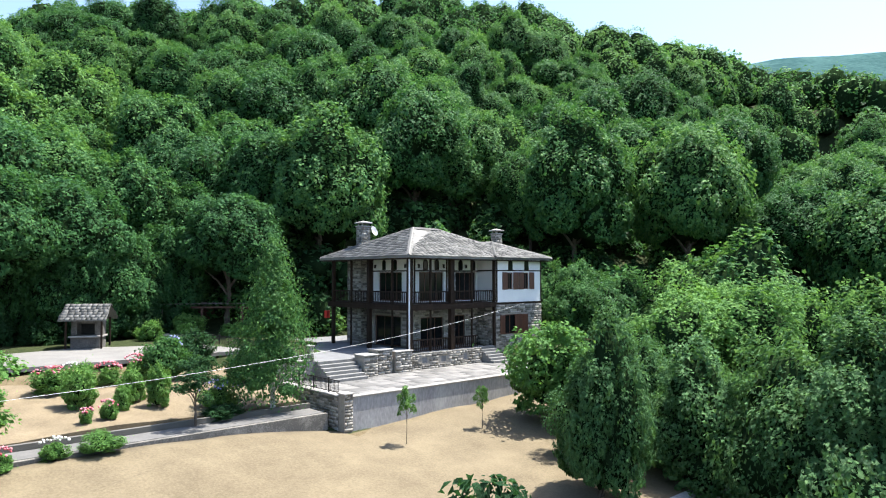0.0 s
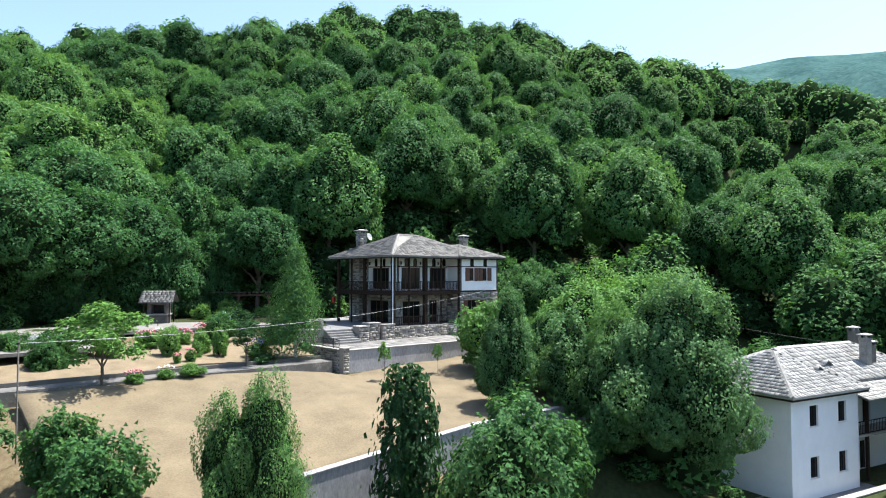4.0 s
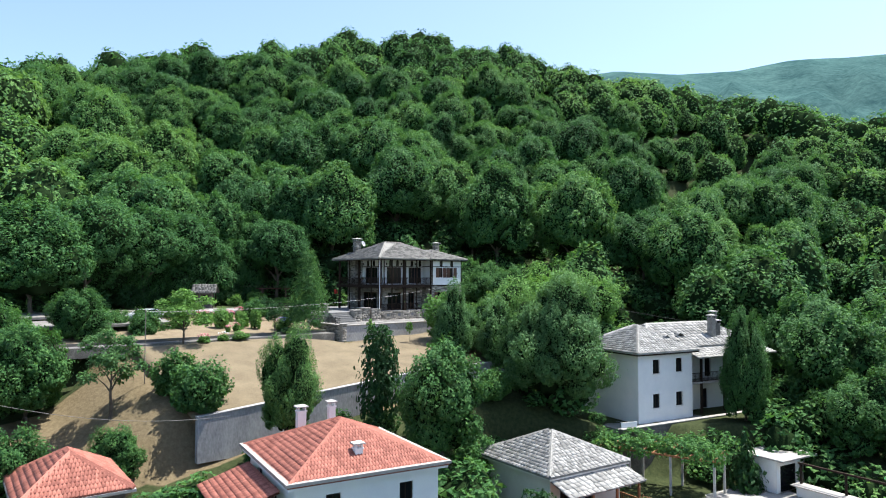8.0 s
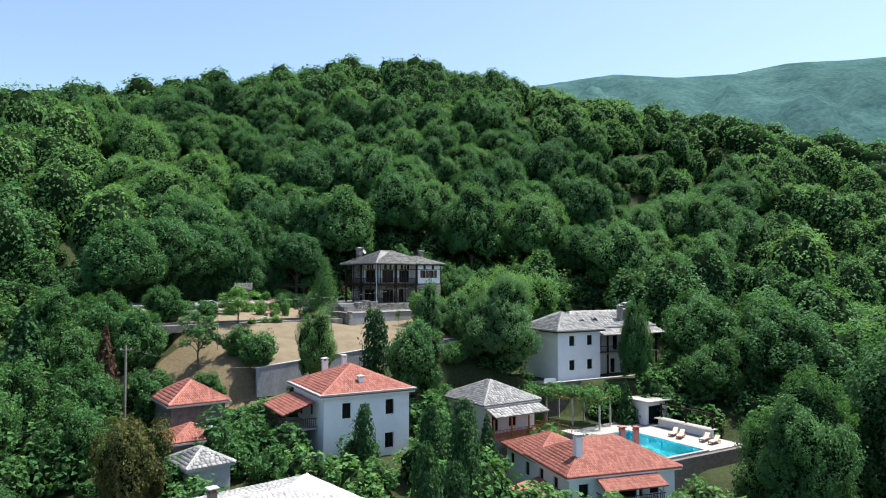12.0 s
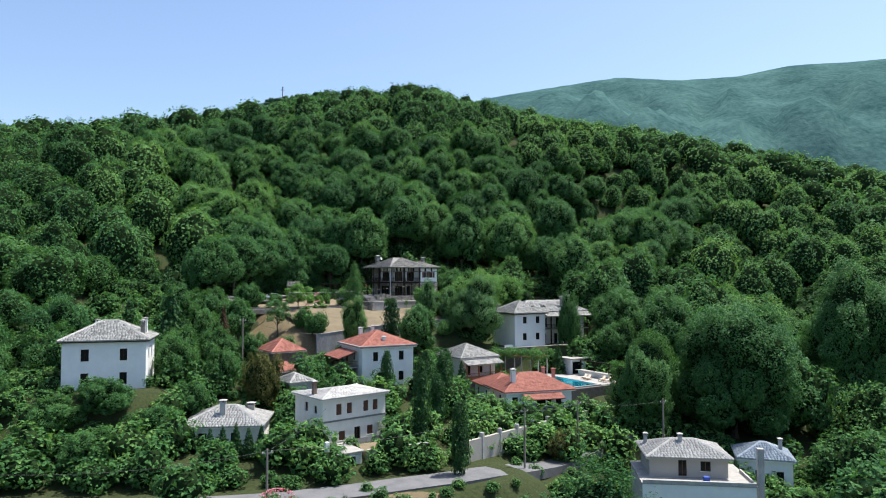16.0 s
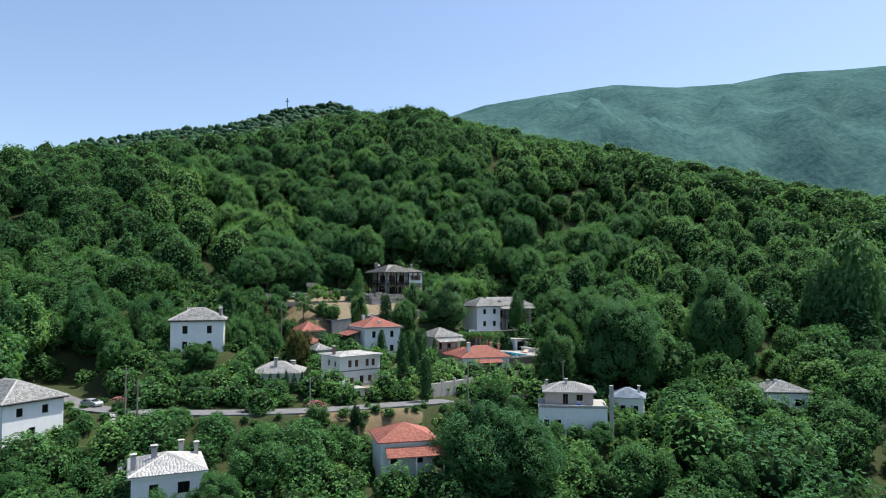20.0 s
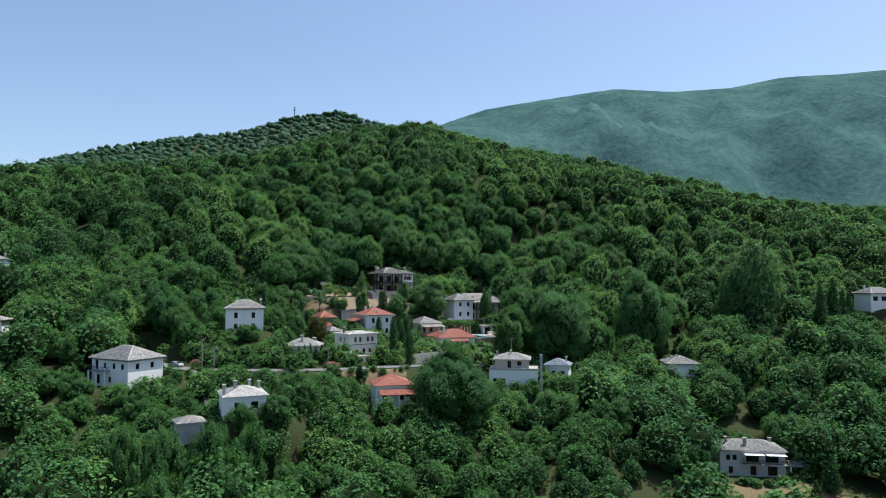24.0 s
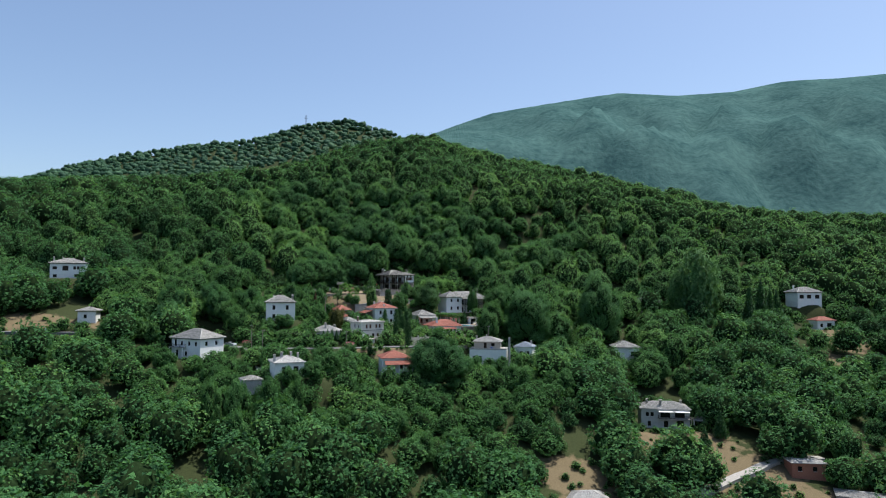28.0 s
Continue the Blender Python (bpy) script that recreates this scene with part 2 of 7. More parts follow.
def grounded(add, link, s):
    """Forest floor that turns to dry grass where the sheet says so, with a ragged edge."""
    geo, at = add("ShaderNodeNewGeometry"), add("ShaderNodeAttribute")
    at.attribute_name = "dry"
    big, fine = add("ShaderNodeTexNoise", Scale=0.35, Detail=6.0), add("ShaderNodeTexNoise", Scale=3.0, Detail=8.0, Roughness=0.7)
    link(geo.outputs["Position"], big.inputs["Vector"])
    link(geo.outputs["Position"], fine.inputs["Vector"])
    floor_c = ramp_of(add, [(0.3, (0.016, 0.026, 0.01)), (0.7, (0.05, 0.06, 0.024))])
    dry_c = ramp_of(add, [(0.3, (0.1, 0.077, 0.044)), (0.7, (0.175, 0.14, 0.084))])
    link(fine.outputs[0], floor_c.inputs[0])
    link(fine.outputs[0], dry_c.inputs[0])
    m = add("ShaderNodeMath")
    m.operation = "ADD"
    link(at.outputs["Fac"], m.inputs[0])
    link(big.outputs[0], m.inputs[1])
    edge = ramp_of(add, [(0.9 * 0.5 + 0.35, (0, 0, 0)), (0.97, (1, 1, 1))])
    link(m.outputs[0], edge.inputs[0])
    mix = add("ShaderNodeMixRGB")
    link(edge.outputs[0], mix.inputs[0])
    link(floor_c.outputs[0], mix.inputs[1])
    link(dry_c.outputs[0], mix.inputs[2])
    link(mix.outputs[0], s.inputs["Base Color"])
    s.inputs["Roughness"].default_value = 0.95
    s.inputs["Specular IOR Level"].default_value = 0.1
    bp = add("ShaderNodeBump", Strength=0.5, Distance=0.15)
    link(fine.outputs[0], bp.inputs["Height"])
    link(bp.outputs[0], s.inputs["Normal"])


MAT["hillside"] = material("hillside", grounded)

# ---- ground ----
COLS = [-260, -130, -50, 0, 50, 100, 340]
ROWS = [-330, -200, -140, -105, -75, -45, -12, 12, 60, 150, 221, 300, 430]
LAND = np.array([
    [-70, -72, -75, -78, -85, -90, -95], [-50, -56, -60, -63, -72, -80, -85], [-30, -36, -40, -42, -52, -60, -70],
    [-18, -22, -25, -28, -38, -48, -60], [-8, -12, -19, -21, -30, -41, -55], [0, -5, -13, -16, -22, -31, -45],
    [6, 2, -5, -6.5, -12, -20, -32], [12, 8, 0, -4, -7, -13, -22], [35, 34, 24, 20, 14, 5, -8],
    [57, 61, 69, 73, 65, 55, 17], [67, 76, 92, 95, 81, 73, 37], [80, 88, 114, 119, 105, 97, 52], [104, 114, 146, 153, 139, 125, 60]], float)
# crests beyond: the ridge with the mast, and the far mountain
MAST_X, MAST_Z = [-1400, -813, -697, -559, -464, -347, -250, -167, -82, 0, 150, 500, 1200], [80, 186, 220, 246, 259, 270, 299, 310, 286, 232, 150, 100, 60]
FAR_X, FAR_Z = [-2500, -400, 60, 216, 545, 796, 1048, 1300, 1550, 1802, 1973, 3200], [318, 538, 716, 770, 826, 864, 851, 869, 921, 932, 952, 1012]
HU, HV = (0.772, 0.636), (-0.636, 0.772)     # along and into the main house
PADS = []      # flats under buildings and yards: x, y, reach, z, soft


def land(x, y, pads=True):
    """Height of the ground."""
    x, y = np.broadcast_arrays(np.asarray(x, float), np.asarray(y, float))
    u = np.interp(x, COLS, np.arange(len(COLS)))
    v = np.interp(y, ROWS, np.arange(len(ROWS)))
    i, j = np.minimum(u.astype(int), len(COLS) - 2), np.minimum(v.astype(int), len(ROWS) - 2)
    a, b = u - i, v - j
    a = 0.5 * a + 0.5 * a * a * (3 - 2 * a)
    near = (LAND[j, i] * (1 - a) + LAND[j, i + 1] * a) * (1 - b) + (LAND[j + 1, i] * (1 - a) + LAND[j + 1, i + 1] * a) * b
    t = np.clip(((x - 50) * 65 + (y - 58) * 74) / 9701.0, 0, 1)     # a ravine up the hill
    near = near - 17 * np.exp(-(np.hypot(x - 50 - 65 * t, y - 58 - 74 * t) / 12) ** 2) * np.clip(t * 8, 0.2, 1)
    mast, far = np.interp(x, MAST_X, MAST_Z), np.interp(x, FAR_X, FAR_Z)
    wave = 14 * np.sin(x * 0.011 + y * 0.004) + 9 * np.sin(x * 0.027 - y * 0.013 + 1) + 6 * np.sin(x * 0.043 + y * 0.031)
    k = np.clip((y - 430) / 524, 0, 1)
    z = near * (1 - k) + mast * k - 45 * np.sin(math.pi * k) * (mast > 150)
    k2 = np.clip((y - 954) / 1746, 0, 1)
    valley = mast * (1 - k2) + far * k2 - 150 * np.sin(math.pi * np.minimum(k2 * 2, 1)) * (k2 < 0.5)
    z = np.where(y > 954, valley, z) + wave * np.clip((y - 1000) / 800, 0, 1) * np.clip((2650 - y) / 500, 0, 1) * 2.2 * np.clip((x - 40) / 400, 0, 1)
    z = np.where(y > 2700, far - (y - 2700) * 0.25, z)
    if pads:
        for px, py, reach, pz, soft in PADS:
            d = np.hypot(x - px, y - py)
            w = np.clip((reach + soft - d) / soft, 0, 1)
            w = w * w * (3 - 2 * w)
            z = z * (1 - w) + pz * w
    yu, yv = x * HU[0] + y * HU[1], x * HV[0] + y * HV[1]
    w = np.clip((yu + 38) / 6, 0, 1) * np.clip((15 - yu) / 3, 0, 1) * np.clip((yv + 20.4) / 1.5, 0, 1) * np.clip((-3.4 - yv) / 1.5, 0, 1)
    z = z * (1 - w) + (-6.25 + 0.12 * (yv + 6.4) + 0.073 * np.minimum(yu + 9, 0) * np.clip((-6.4 - yv) / 14.1, 0, 1)) * w
    return z


def ground_at(x, y):
    return float(land(x, y))

def site(*rows):
    PADS.extend(rows)


site((4, 9, 13, -3.3, 7), (-6, 6, 9, -3.3, 6), (-22, 3, 12, -2.9, 6), (-18, -6, 7, -3.4, 5), (0, -2.5, 5.5, -4.9, 2), (6, 0.5, 5, -5.4, 1.5), (-24.8, -17.2, 4.8, -5.3, 1.2), (-20.1, -13.3, 4.8, -5.3, 1.2), (-15.5, -9.5, 4.8, -5.3, 1.2), (-11.2, -5.4, 4.4, -5.3, 1.2),
     (30, -14, 9, -13.1, 6), (40, -8, 6, -13.0, 6), (2.5, -43, 7, -16.7, 5), (17, -31.5, 6, -18.4, 4), (35.3, -35.5, 10.5, -19.3, 4), (27, -26, 4, -17.5, 2), (25, -46, 9, -22.1, 5),
     (-1, -66, 6, -20.8, 4), (-36, -63, 8, -14.1, 6), (-54, -101, 9, -24.4, 5), (-15, -121, 8, -27.2, 6), (-13, -70, 6, -20.6, 4),
     (42, -72, 9, -28.6, 5), (96, -46, 8, -31.2, 6), (97, -91, 12, -46.7, 8), (-134, -30, 10, 1.4, 8), (127, 17, 7, -14.1, 6), (203, 18, 8, -10.2, 6), (203, 5, 6, -21.2, 5),
     (12, -98, 7, -30.2, 5), (-16, -47, 5, -15.2, 4), (57, -64, 5, -27.5, 4),
     (-42, -88, 4, -22.3, 5), (-32, -89, 4, -22.3, 5), (-21, -89, 4, -22.4, 5), (-10, -88, 4, -22.4, 5), (-1, -86, 4, -22.4, 5), (8, -82, 4, -22.4, 5), (17, -77, 4, -22.6, 5), (-52, -80, 5, -22, 5), (-62, -70, 5, -21, 6))
# ---- building helpers ----


def part(name, bm, mat, parent=None, label=""):
    """Links a bmesh as one mesh object under a thing or under a part."""
    me = bpy.data.meshes.new(name)
    bm.to_mesh(me)
    bm.free()
    me.materials.append(MAT[mat])
    ob = new(name, me)
    ob.parent = parent
    if label:
        ob["label"] = label
    return ob


def raw(name, verts, faces, mat, parent=None, tint=None, label=""):
    """Links arrays as one mesh object; faces all have the same number of corners."""
    me = bpy.data.meshes.new(name)
    verts, faces = np.asarray(verts, np.float32), np.asarray(faces, np.int32)
    me.vertices.add(len(verts))
    me.vertices.foreach_set("co", verts.ravel())
    n = faces.shape[1]
    me.loops.add(faces.size)
    me.loops.foreach_set("vertex_index", faces.ravel())
    me.polygons.add(len(faces))
    me.polygons.foreach_set("loop_start", np.arange(len(faces), dtype=np.int32) * n)
    if tint is not None:
        at = me.attributes.new("tint", "FLOAT", "POINT")
        at.data.foreach_set("value", np.asarray(tint, np.float32))
    me.update(calc_edges=True)
    me.materials.append(MAT[mat])
    ob = new(name, me)
    ob.parent = parent
    if label:
        ob["label"] = label
    return ob


def thing(name, m, label, category, group=""):
    ob = new(name)
    ob.matrix_world = m
    return tagged(ob, label, category, group)


def box(bm, x0, x1, y0, y1, z0, z1):
    v = [bm.verts.new(p) for p in ((x0, y0, z0), (x1, y0, z0), (x1, y1, z0), (x0, y1, z0), (x0, y0, z1), (x1, y0, z1), (x1, y1, z1), (x0, y1, z1))]
    for f in ((3, 2, 1, 0), (4, 5, 6, 7), (0, 1, 5, 4), (1, 2, 6, 5), (2, 3, 7, 6), (3, 0, 4, 7)):
        bm.faces.new([v[i] for i in f])
    return v


def block(x0, x1, y0, y1, z0, z1, bevel=0.0):
    bm = bmesh.new()
    box(bm, x0, x1, y0, y1, z0, z1)
    if bevel:
        bmesh.ops.bevel(bm, geom=bm.edges[:], offset=bevel, segments=1, affect="EDGES")
    return bm


def pipe(bm, points, radii, sides=7):
    """A tapered tube through points."""
    rings = []
    for k, p in enumerate(points):
        p = Vector(p)
        a, b = Vector(points[max(k - 1, 0)]), Vector(points[min(k + 1, len(points) - 1)])
        q = (b - a).to_track_quat("Z", "Y")
        r = radii[k] if hasattr(radii, "__len__") else radii
        rings.append([bm.verts.new(p + q @ Vector((r * math.cos(2 * math.pi * i / sides), r * math.sin(2 * math.pi * i / sides), 0))) for i in range(sides)])
    for lo, hi in zip(rings, rings[1:]):
        for i in range(sides):
            bm.faces.new((lo[i], lo[(i + 1) % sides], hi[(i + 1) % sides], hi[i]))
    bm.faces.new(rings[0][::-1])
    bm.faces.new(rings[-1])


# ---- trees ----
_p = (1 + 5 ** 0.5) / 2
ICO_V = np.array([(-1, _p, 0), (1, _p, 0), (-1, -_p, 0), (1, -_p, 0), (0, -1, _p), (0, 1, _p), (0, -1, -_p), (0, 1, -_p), (_p, 0, -1), (_p, 0, 1), (-_p, 0, -1), (-_p, 0, 1)]) / math.hypot(1, _p)
ICO_F = np.array([(0, 11, 5), (0, 5, 1), (0, 1, 7), (0, 7, 10), (0, 10, 11), (1, 5, 9), (5, 11, 4), (11, 10, 2), (10, 7, 6), (7, 1, 8), (3, 9, 4), (3, 4, 2), (3, 2, 6), (3, 6, 8), (3, 8, 9), (4, 9, 5), (2, 4, 11), (6, 2, 10), (8, 6, 7), (9, 8, 1)])


def lobes_of(rng, w, h, n, low=0.2, small=1.0):
    """Lobes of a domed crown w across and h high, its foot at z = 0: centre and radius rows."""
    out = []
    spread = small * math.sqrt(18 / max(n, 1))
    for k in range(n):
        a = k * 2.39996 + rng.uniform(-0.5, 0.5)
        zz = low + (0.86 - low) * ((k + rng.uniform(0, 1)) / n) ** 0.85
        wide = math.sqrt(max(0.03, 1 - ((zz - 0.34) / 0.66) ** 2))
        r = rng.uniform(0.2, 0.36) * w / 2 * (0.7 + 0.4 * wide) * min(1.1, spread)
        d = rng.uniform(0.78, 1.0) * wide - r / w
        out.append((math.cos(a) * d * w / 2, math.sin(a) * d * w / 2, zz * h, r))
    out.append((0, 0, 0.4 * h, 0.33 * w))
    out.append((rng.uniform(-0.08, 0.08) * w, rng.uniform(-0.08, 0.08) * w, 0.66 * h, 0.25 * w))
    out.append((rng.uniform(-0.1, 0.1) * w, rng.uniform(-0.1, 0.1) * w, 0.86 * h, 0.13 * w))
    return np.array(out)


def leaves_on(rng, lobes, n, size, ragged=0.18, down=0.5, single=False, jitter=0.42, inner=0.84):
    """Leaf sprays over the outside of lobes: slightly folded quads, or single triangles."""
    area = lobes[:, 3] ** 2
    pick = rng.choice(len(lobes), n, p=area / area.sum())
    d = rng.normal(size=(n, 3))
    d /= np.linalg.norm(d, axis=1)[:, None]
    d[:, 2] = np.where(d[:, 2] < -down, -d[:, 2], d[:, 2])
    c = lobes[pick]
    ph = rng.uniform(0, 6.28, (len(lobes), 3))[pick]
    wave = 1 + 0.13 * np.sin(4.2 * d[:, 0] + ph[:, 0]) * np.sin(4.2 * d[:, 1] + ph[:, 1]) + 0.1 * np.sin(7 * d[:, 2] + ph[:, 2])
    out = np.maximum(wave + rng.normal(0, ragged, n), inner)
    pos = c[:, :3] + d * (c[:, 3] * out)[:, None] * np.array([1, 1, 0.9])
    p32, c32 = pos.astype(np.float32), lobes[:, :3].astype(np.float32)
    gap = (p32 ** 2).sum(1)[:, None] - 2 * p32 @ c32.T + (c32 ** 2).sum(1)[None]
    keep = (gap / (lobes[:, 3] ** 2)[None]).min(1) > 0.6
    pos, d = pos[keep], d[keep]
    m = len(pos)
    nrm = d + rng.normal(0, jitter, (m, 3)) + np.array([0, 0, 0.45])
    nrm /= np.linalg.norm(nrm, axis=1)[:, None]
    a = np.cross(nrm, rng.normal(size=(m, 3)))
    a /= np.linalg.norm(a, axis=1)[:, None] + 1e-9
    b = np.cross(nrm, a)
    s = (size * rng.uniform(0.6, 1.4, m))[:, None]
    if single:
        v = np.stack([pos - a * s - b * s * 0.5, pos + a * s - b * s * 0.6, pos + b * s * 1.1], 1).reshape(-1, 3)
        return v, np.arange(m)[:, None] * 3 + np.array([[0, 1, 2]])
    v = np.stack([pos - a * s, pos - b * s * 0.62 + nrm * s * 0.2, pos + a * s * 1.1, pos + b * s * 0.62 + nrm * s * 0.2], 1).reshape(-1, 3)
    q = np.arange(m)[:, None] * 4
    f = np.concatenate([q + [0, 1, 2], q + [0, 2, 3]])
    return v, f


def finer(v, f):
    """An icosphere with each triangle cut in four."""
    verts, faces, mid = [tuple(p) for p in v], [], {}

    def half(a, b):
        key = (min(a, b), max(a, b))
        if key not in mid:
            p = (np.array(verts[a]) + np.array(verts[b])) / 2
            mid[key] = len(verts)
            verts.append(tuple(p / np.linalg.norm(p)))
        return mid[key]
    for a, b, d in f:
        x, y, z = half(a, b), half(b, d), half(d, a)
        faces += [(a, x, z), (b, y, x), (d, z, y), (x, y, z)]
    return np.array(verts), np.array(faces)


BALL_V, BALL_F = finer(ICO_V, ICO_F)


def cores_of(rng, lobes, shrink=0.85, fine=True):
    """Lumpy masses of foliage behind the leaf sprays."""
    bv, bf = (BALL_V, BALL_F) if fine else (ICO_V, ICO_F)
    n = len(bv)
    v = (bv[None] * (lobes[:, 3] * shrink)[:, None, None] * (1 + rng.normal(0, 0.17, (len(lobes), n, 1))) * (np.array([1, 1, 0.8]) * rng.uniform(0.85, 1.2, (len(lobes), 1, 3)))) + lobes[:, None, :3]
    f = bf[None] + (np.arange(len(lobes)) * n)[:, None, None]
    return v.reshape(-1, 3), f.reshape(-1, 3)


def clumps_of(rng, lobes, per, low=0.28, high=0.46):
    """Small bunches of twigs on the outer and upper side of each lobe: centre and radius rows."""
    n = len(lobes) * per
    c = np.repeat(lobes, per, axis=0)
    out = c[:, :3] - np.array([0, 0, 0.3])
    out /= np.linalg.norm(out, axis=1)[:, None] + 1e-6
    d = rng.normal(size=(n, 3))
    d = d / np.linalg.norm(d, axis=1)[:, None] + 0.75 * out + np.array([0, 0, 0.3])
    d /= np.linalg.norm(d, axis=1)[:, None]
    r = c[:, 3] * rng.uniform(low, high, n)
    return np.column_stack([c[:, :3] + d * (c[:, 3] * rng.uniform(0.74, 0.98, n))[:, None], r])


BALLS = [(ICO_V, ICO_F), (BALL_V, BALL_F), finer(BALL_V, BALL_F)]
BALLS.append(finer(*BALLS[2]))


def even_ways(rng, n):
    """Directions spread evenly over a sphere, a little disturbed."""
    k = np.arange(n) + 0.5
    z = 1 - 2 * k / n
    a = k * 2.39996
    w = np.sqrt(1 - z * z)
    d = np.column_stack([np.cos(a) * w, np.sin(a) * w, z]) + rng.normal(0, 0.55 / math.sqrt(n), (n, 3))
    return d / np.linalg.norm(d, axis=1)[:, None]


def swelling(d, centres, reach):
    """How far each direction stands out on rounded bunches round the centres (1 on top, 0 in the clefts), and which bunch."""
    near = d.astype(np.float32) @ centres.T.astype(np.float32)
    k = near.argmax(1)
    far = 2 - 2 * near[np.arange(len(d)), k]
    return np.sqrt(np.maximum(0, 1 - far / reach[k] ** 2)), k


def crown_arrays(rng, limbs, bunches, n_leaves, size, ball=2, deep=0.3, loose=0.045, up=0.55, jitter=0.5, hollow=0.82):
    """A domed crown one across and one high, swelling over its limbs and again over bunches of twigs: an inner mass and leaf sprays."""
    c1, c2 = even_ways(rng, limbs), even_ways(rng, bunches)
    a1, a2 = rng.uniform(1.7, 2.3, limbs) / math.sqrt(limbs), rng.uniform(1.8, 2.3, bunches) / math.sqrt(bunches)
    big = 1 + deep * rng.uniform(-0.6, 0.35, limbs)
    ph = rng.uniform(0, 6.28, 3)
    fine = 1.35 * deep * math.sqrt(limbs / bunches)

    def at(d, shrink=1.0):
        s1, k1 = swelling(d, c1, a1)
        s2, k2 = swelling(d, c2, a2)
        r = (1 - deep + deep * s1) * big[k1] * (1 - fine + fine * s2) * (1 + 0.05 * np.sin(2.3 * d[:, 0] + ph[0]) + 0.05 * np.sin(2.7 * d[:, 1] + ph[1]) + 0.04 * np.sin(3.1 * d[:, 2] + ph[2]))
        axes = np.where((d[:, 2] > 0)[:, None], np.array([0.5, 0.5, 0.6]), np.array([0.47, 0.47, 0.4]))
        return d * axes * (r * shrink)[:, None] + np.array([0, 0, 0.4]), s1, s2, k2
    bv, bf = BALLS[ball]
    v = at(bv, hollow * (1 + rng.normal(0, 0.05, len(bv))))[0]
    d = rng.normal(size=(int(n_leaves * 1.35), 3))
    d /= np.linalg.norm(d, axis=1)[:, None]
    d = d[d[:, 2] > -0.72]
    far_out = 1 + rng.normal(0, loose * 0.6, len(d)) - np.minimum(rng.exponential(0.06, len(d)), 1 - hollow) + np.where(rng.uniform(0, 1, len(d)) < 0.04, rng.exponential(loose * 0.7, len(d)), 0)
    pos, s1, s2, k2 = at(d)
    keep = rng.uniform(0, 1, len(d)) < 0.12 + 0.68 * s2 + 0.25 * s1
    pos, d, k2 = (pos * np.column_stack([far_out, far_out, 0.5 + far_out / 2]))[keep], d[keep], k2[keep]
    heart = at(c2, 0.8)[0]
    nrm = pos - heart[k2]
    nrm /= np.linalg.norm(nrm, axis=1)[:, None] + 1e-6
    m = len(pos)
    nrm = nrm + 0.3 * d + np.array([0, 0, up]) + rng.normal(0, jitter, (m, 3))
    nrm /= np.linalg.norm(nrm, axis=1)[:, None]
    a = np.cross(nrm, rng.normal(size=(m, 3)))
    a /= np.linalg.norm(a, axis=1)[:, None] + 1e-9
    b = np.cross(nrm, a)
    s = (size * rng.uniform(0.55, 1.4, m))[:, None]
    v2 = np.stack([pos - a * s - b * s * 0.5, pos + a * s - b * s * 0.6, pos + b * s * 1.1], 1).reshape(-1, 3)
    f2 = np.arange(m)[:, None] * 3 + np.array([[0, 1, 2]])
    return np.concatenate([v, v2]), np.concatenate([bf, f2 + len(v)]), len(bf)


def shaded_core(ob, mask):
    """Gives the inner mass of a crown its dark twigs; shade between leaves is in their colour."""
    ob.data.materials.append(MAT["shaded_twigs"])
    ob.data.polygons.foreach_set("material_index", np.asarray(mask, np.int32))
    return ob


def woods(name, spots, make, kinds, mat, label, seed, bare=True):
    """Far woods that nobody could count: one object. spots: x, y, z, width, height, tint rows."""
    rng = np.random.default_rng(seed)
    protos = [make(rng) for _ in range(kinds)]
    vs, fs, ts, inner, at = [], [], [], [], 0
    for x, y, z, w, h, tint in spots:
        v, f, core = protos[rng.integers(kinds)]
        a = rng.uniform(0, 2 * math.pi)
        c, s = math.cos(a), math.sin(a)
        q = np.stack([(v[:, 0] * c - v[:, 1] * s) * w + x, (v[:, 0] * s + v[:, 1] * c) * w + y, v[:, 2] * h + z], 1)
        vs.append(q)
        fs.append(f + at)
        ts.append(np.full(len(q), tint))
        inner.append(np.arange(len(f)) < core)
        at += len(q)
    ob = raw(name, np.concatenate(vs), np.concatenate(fs), mat, tint=np.concatenate(ts))
    # bare: the cores take the dark colour that carries the inner shade
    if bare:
        shaded_core(ob, np.concatenate(inner))
    return tagged(ob, label, "trees", kind="stuff")


TREE_PROTO = {}


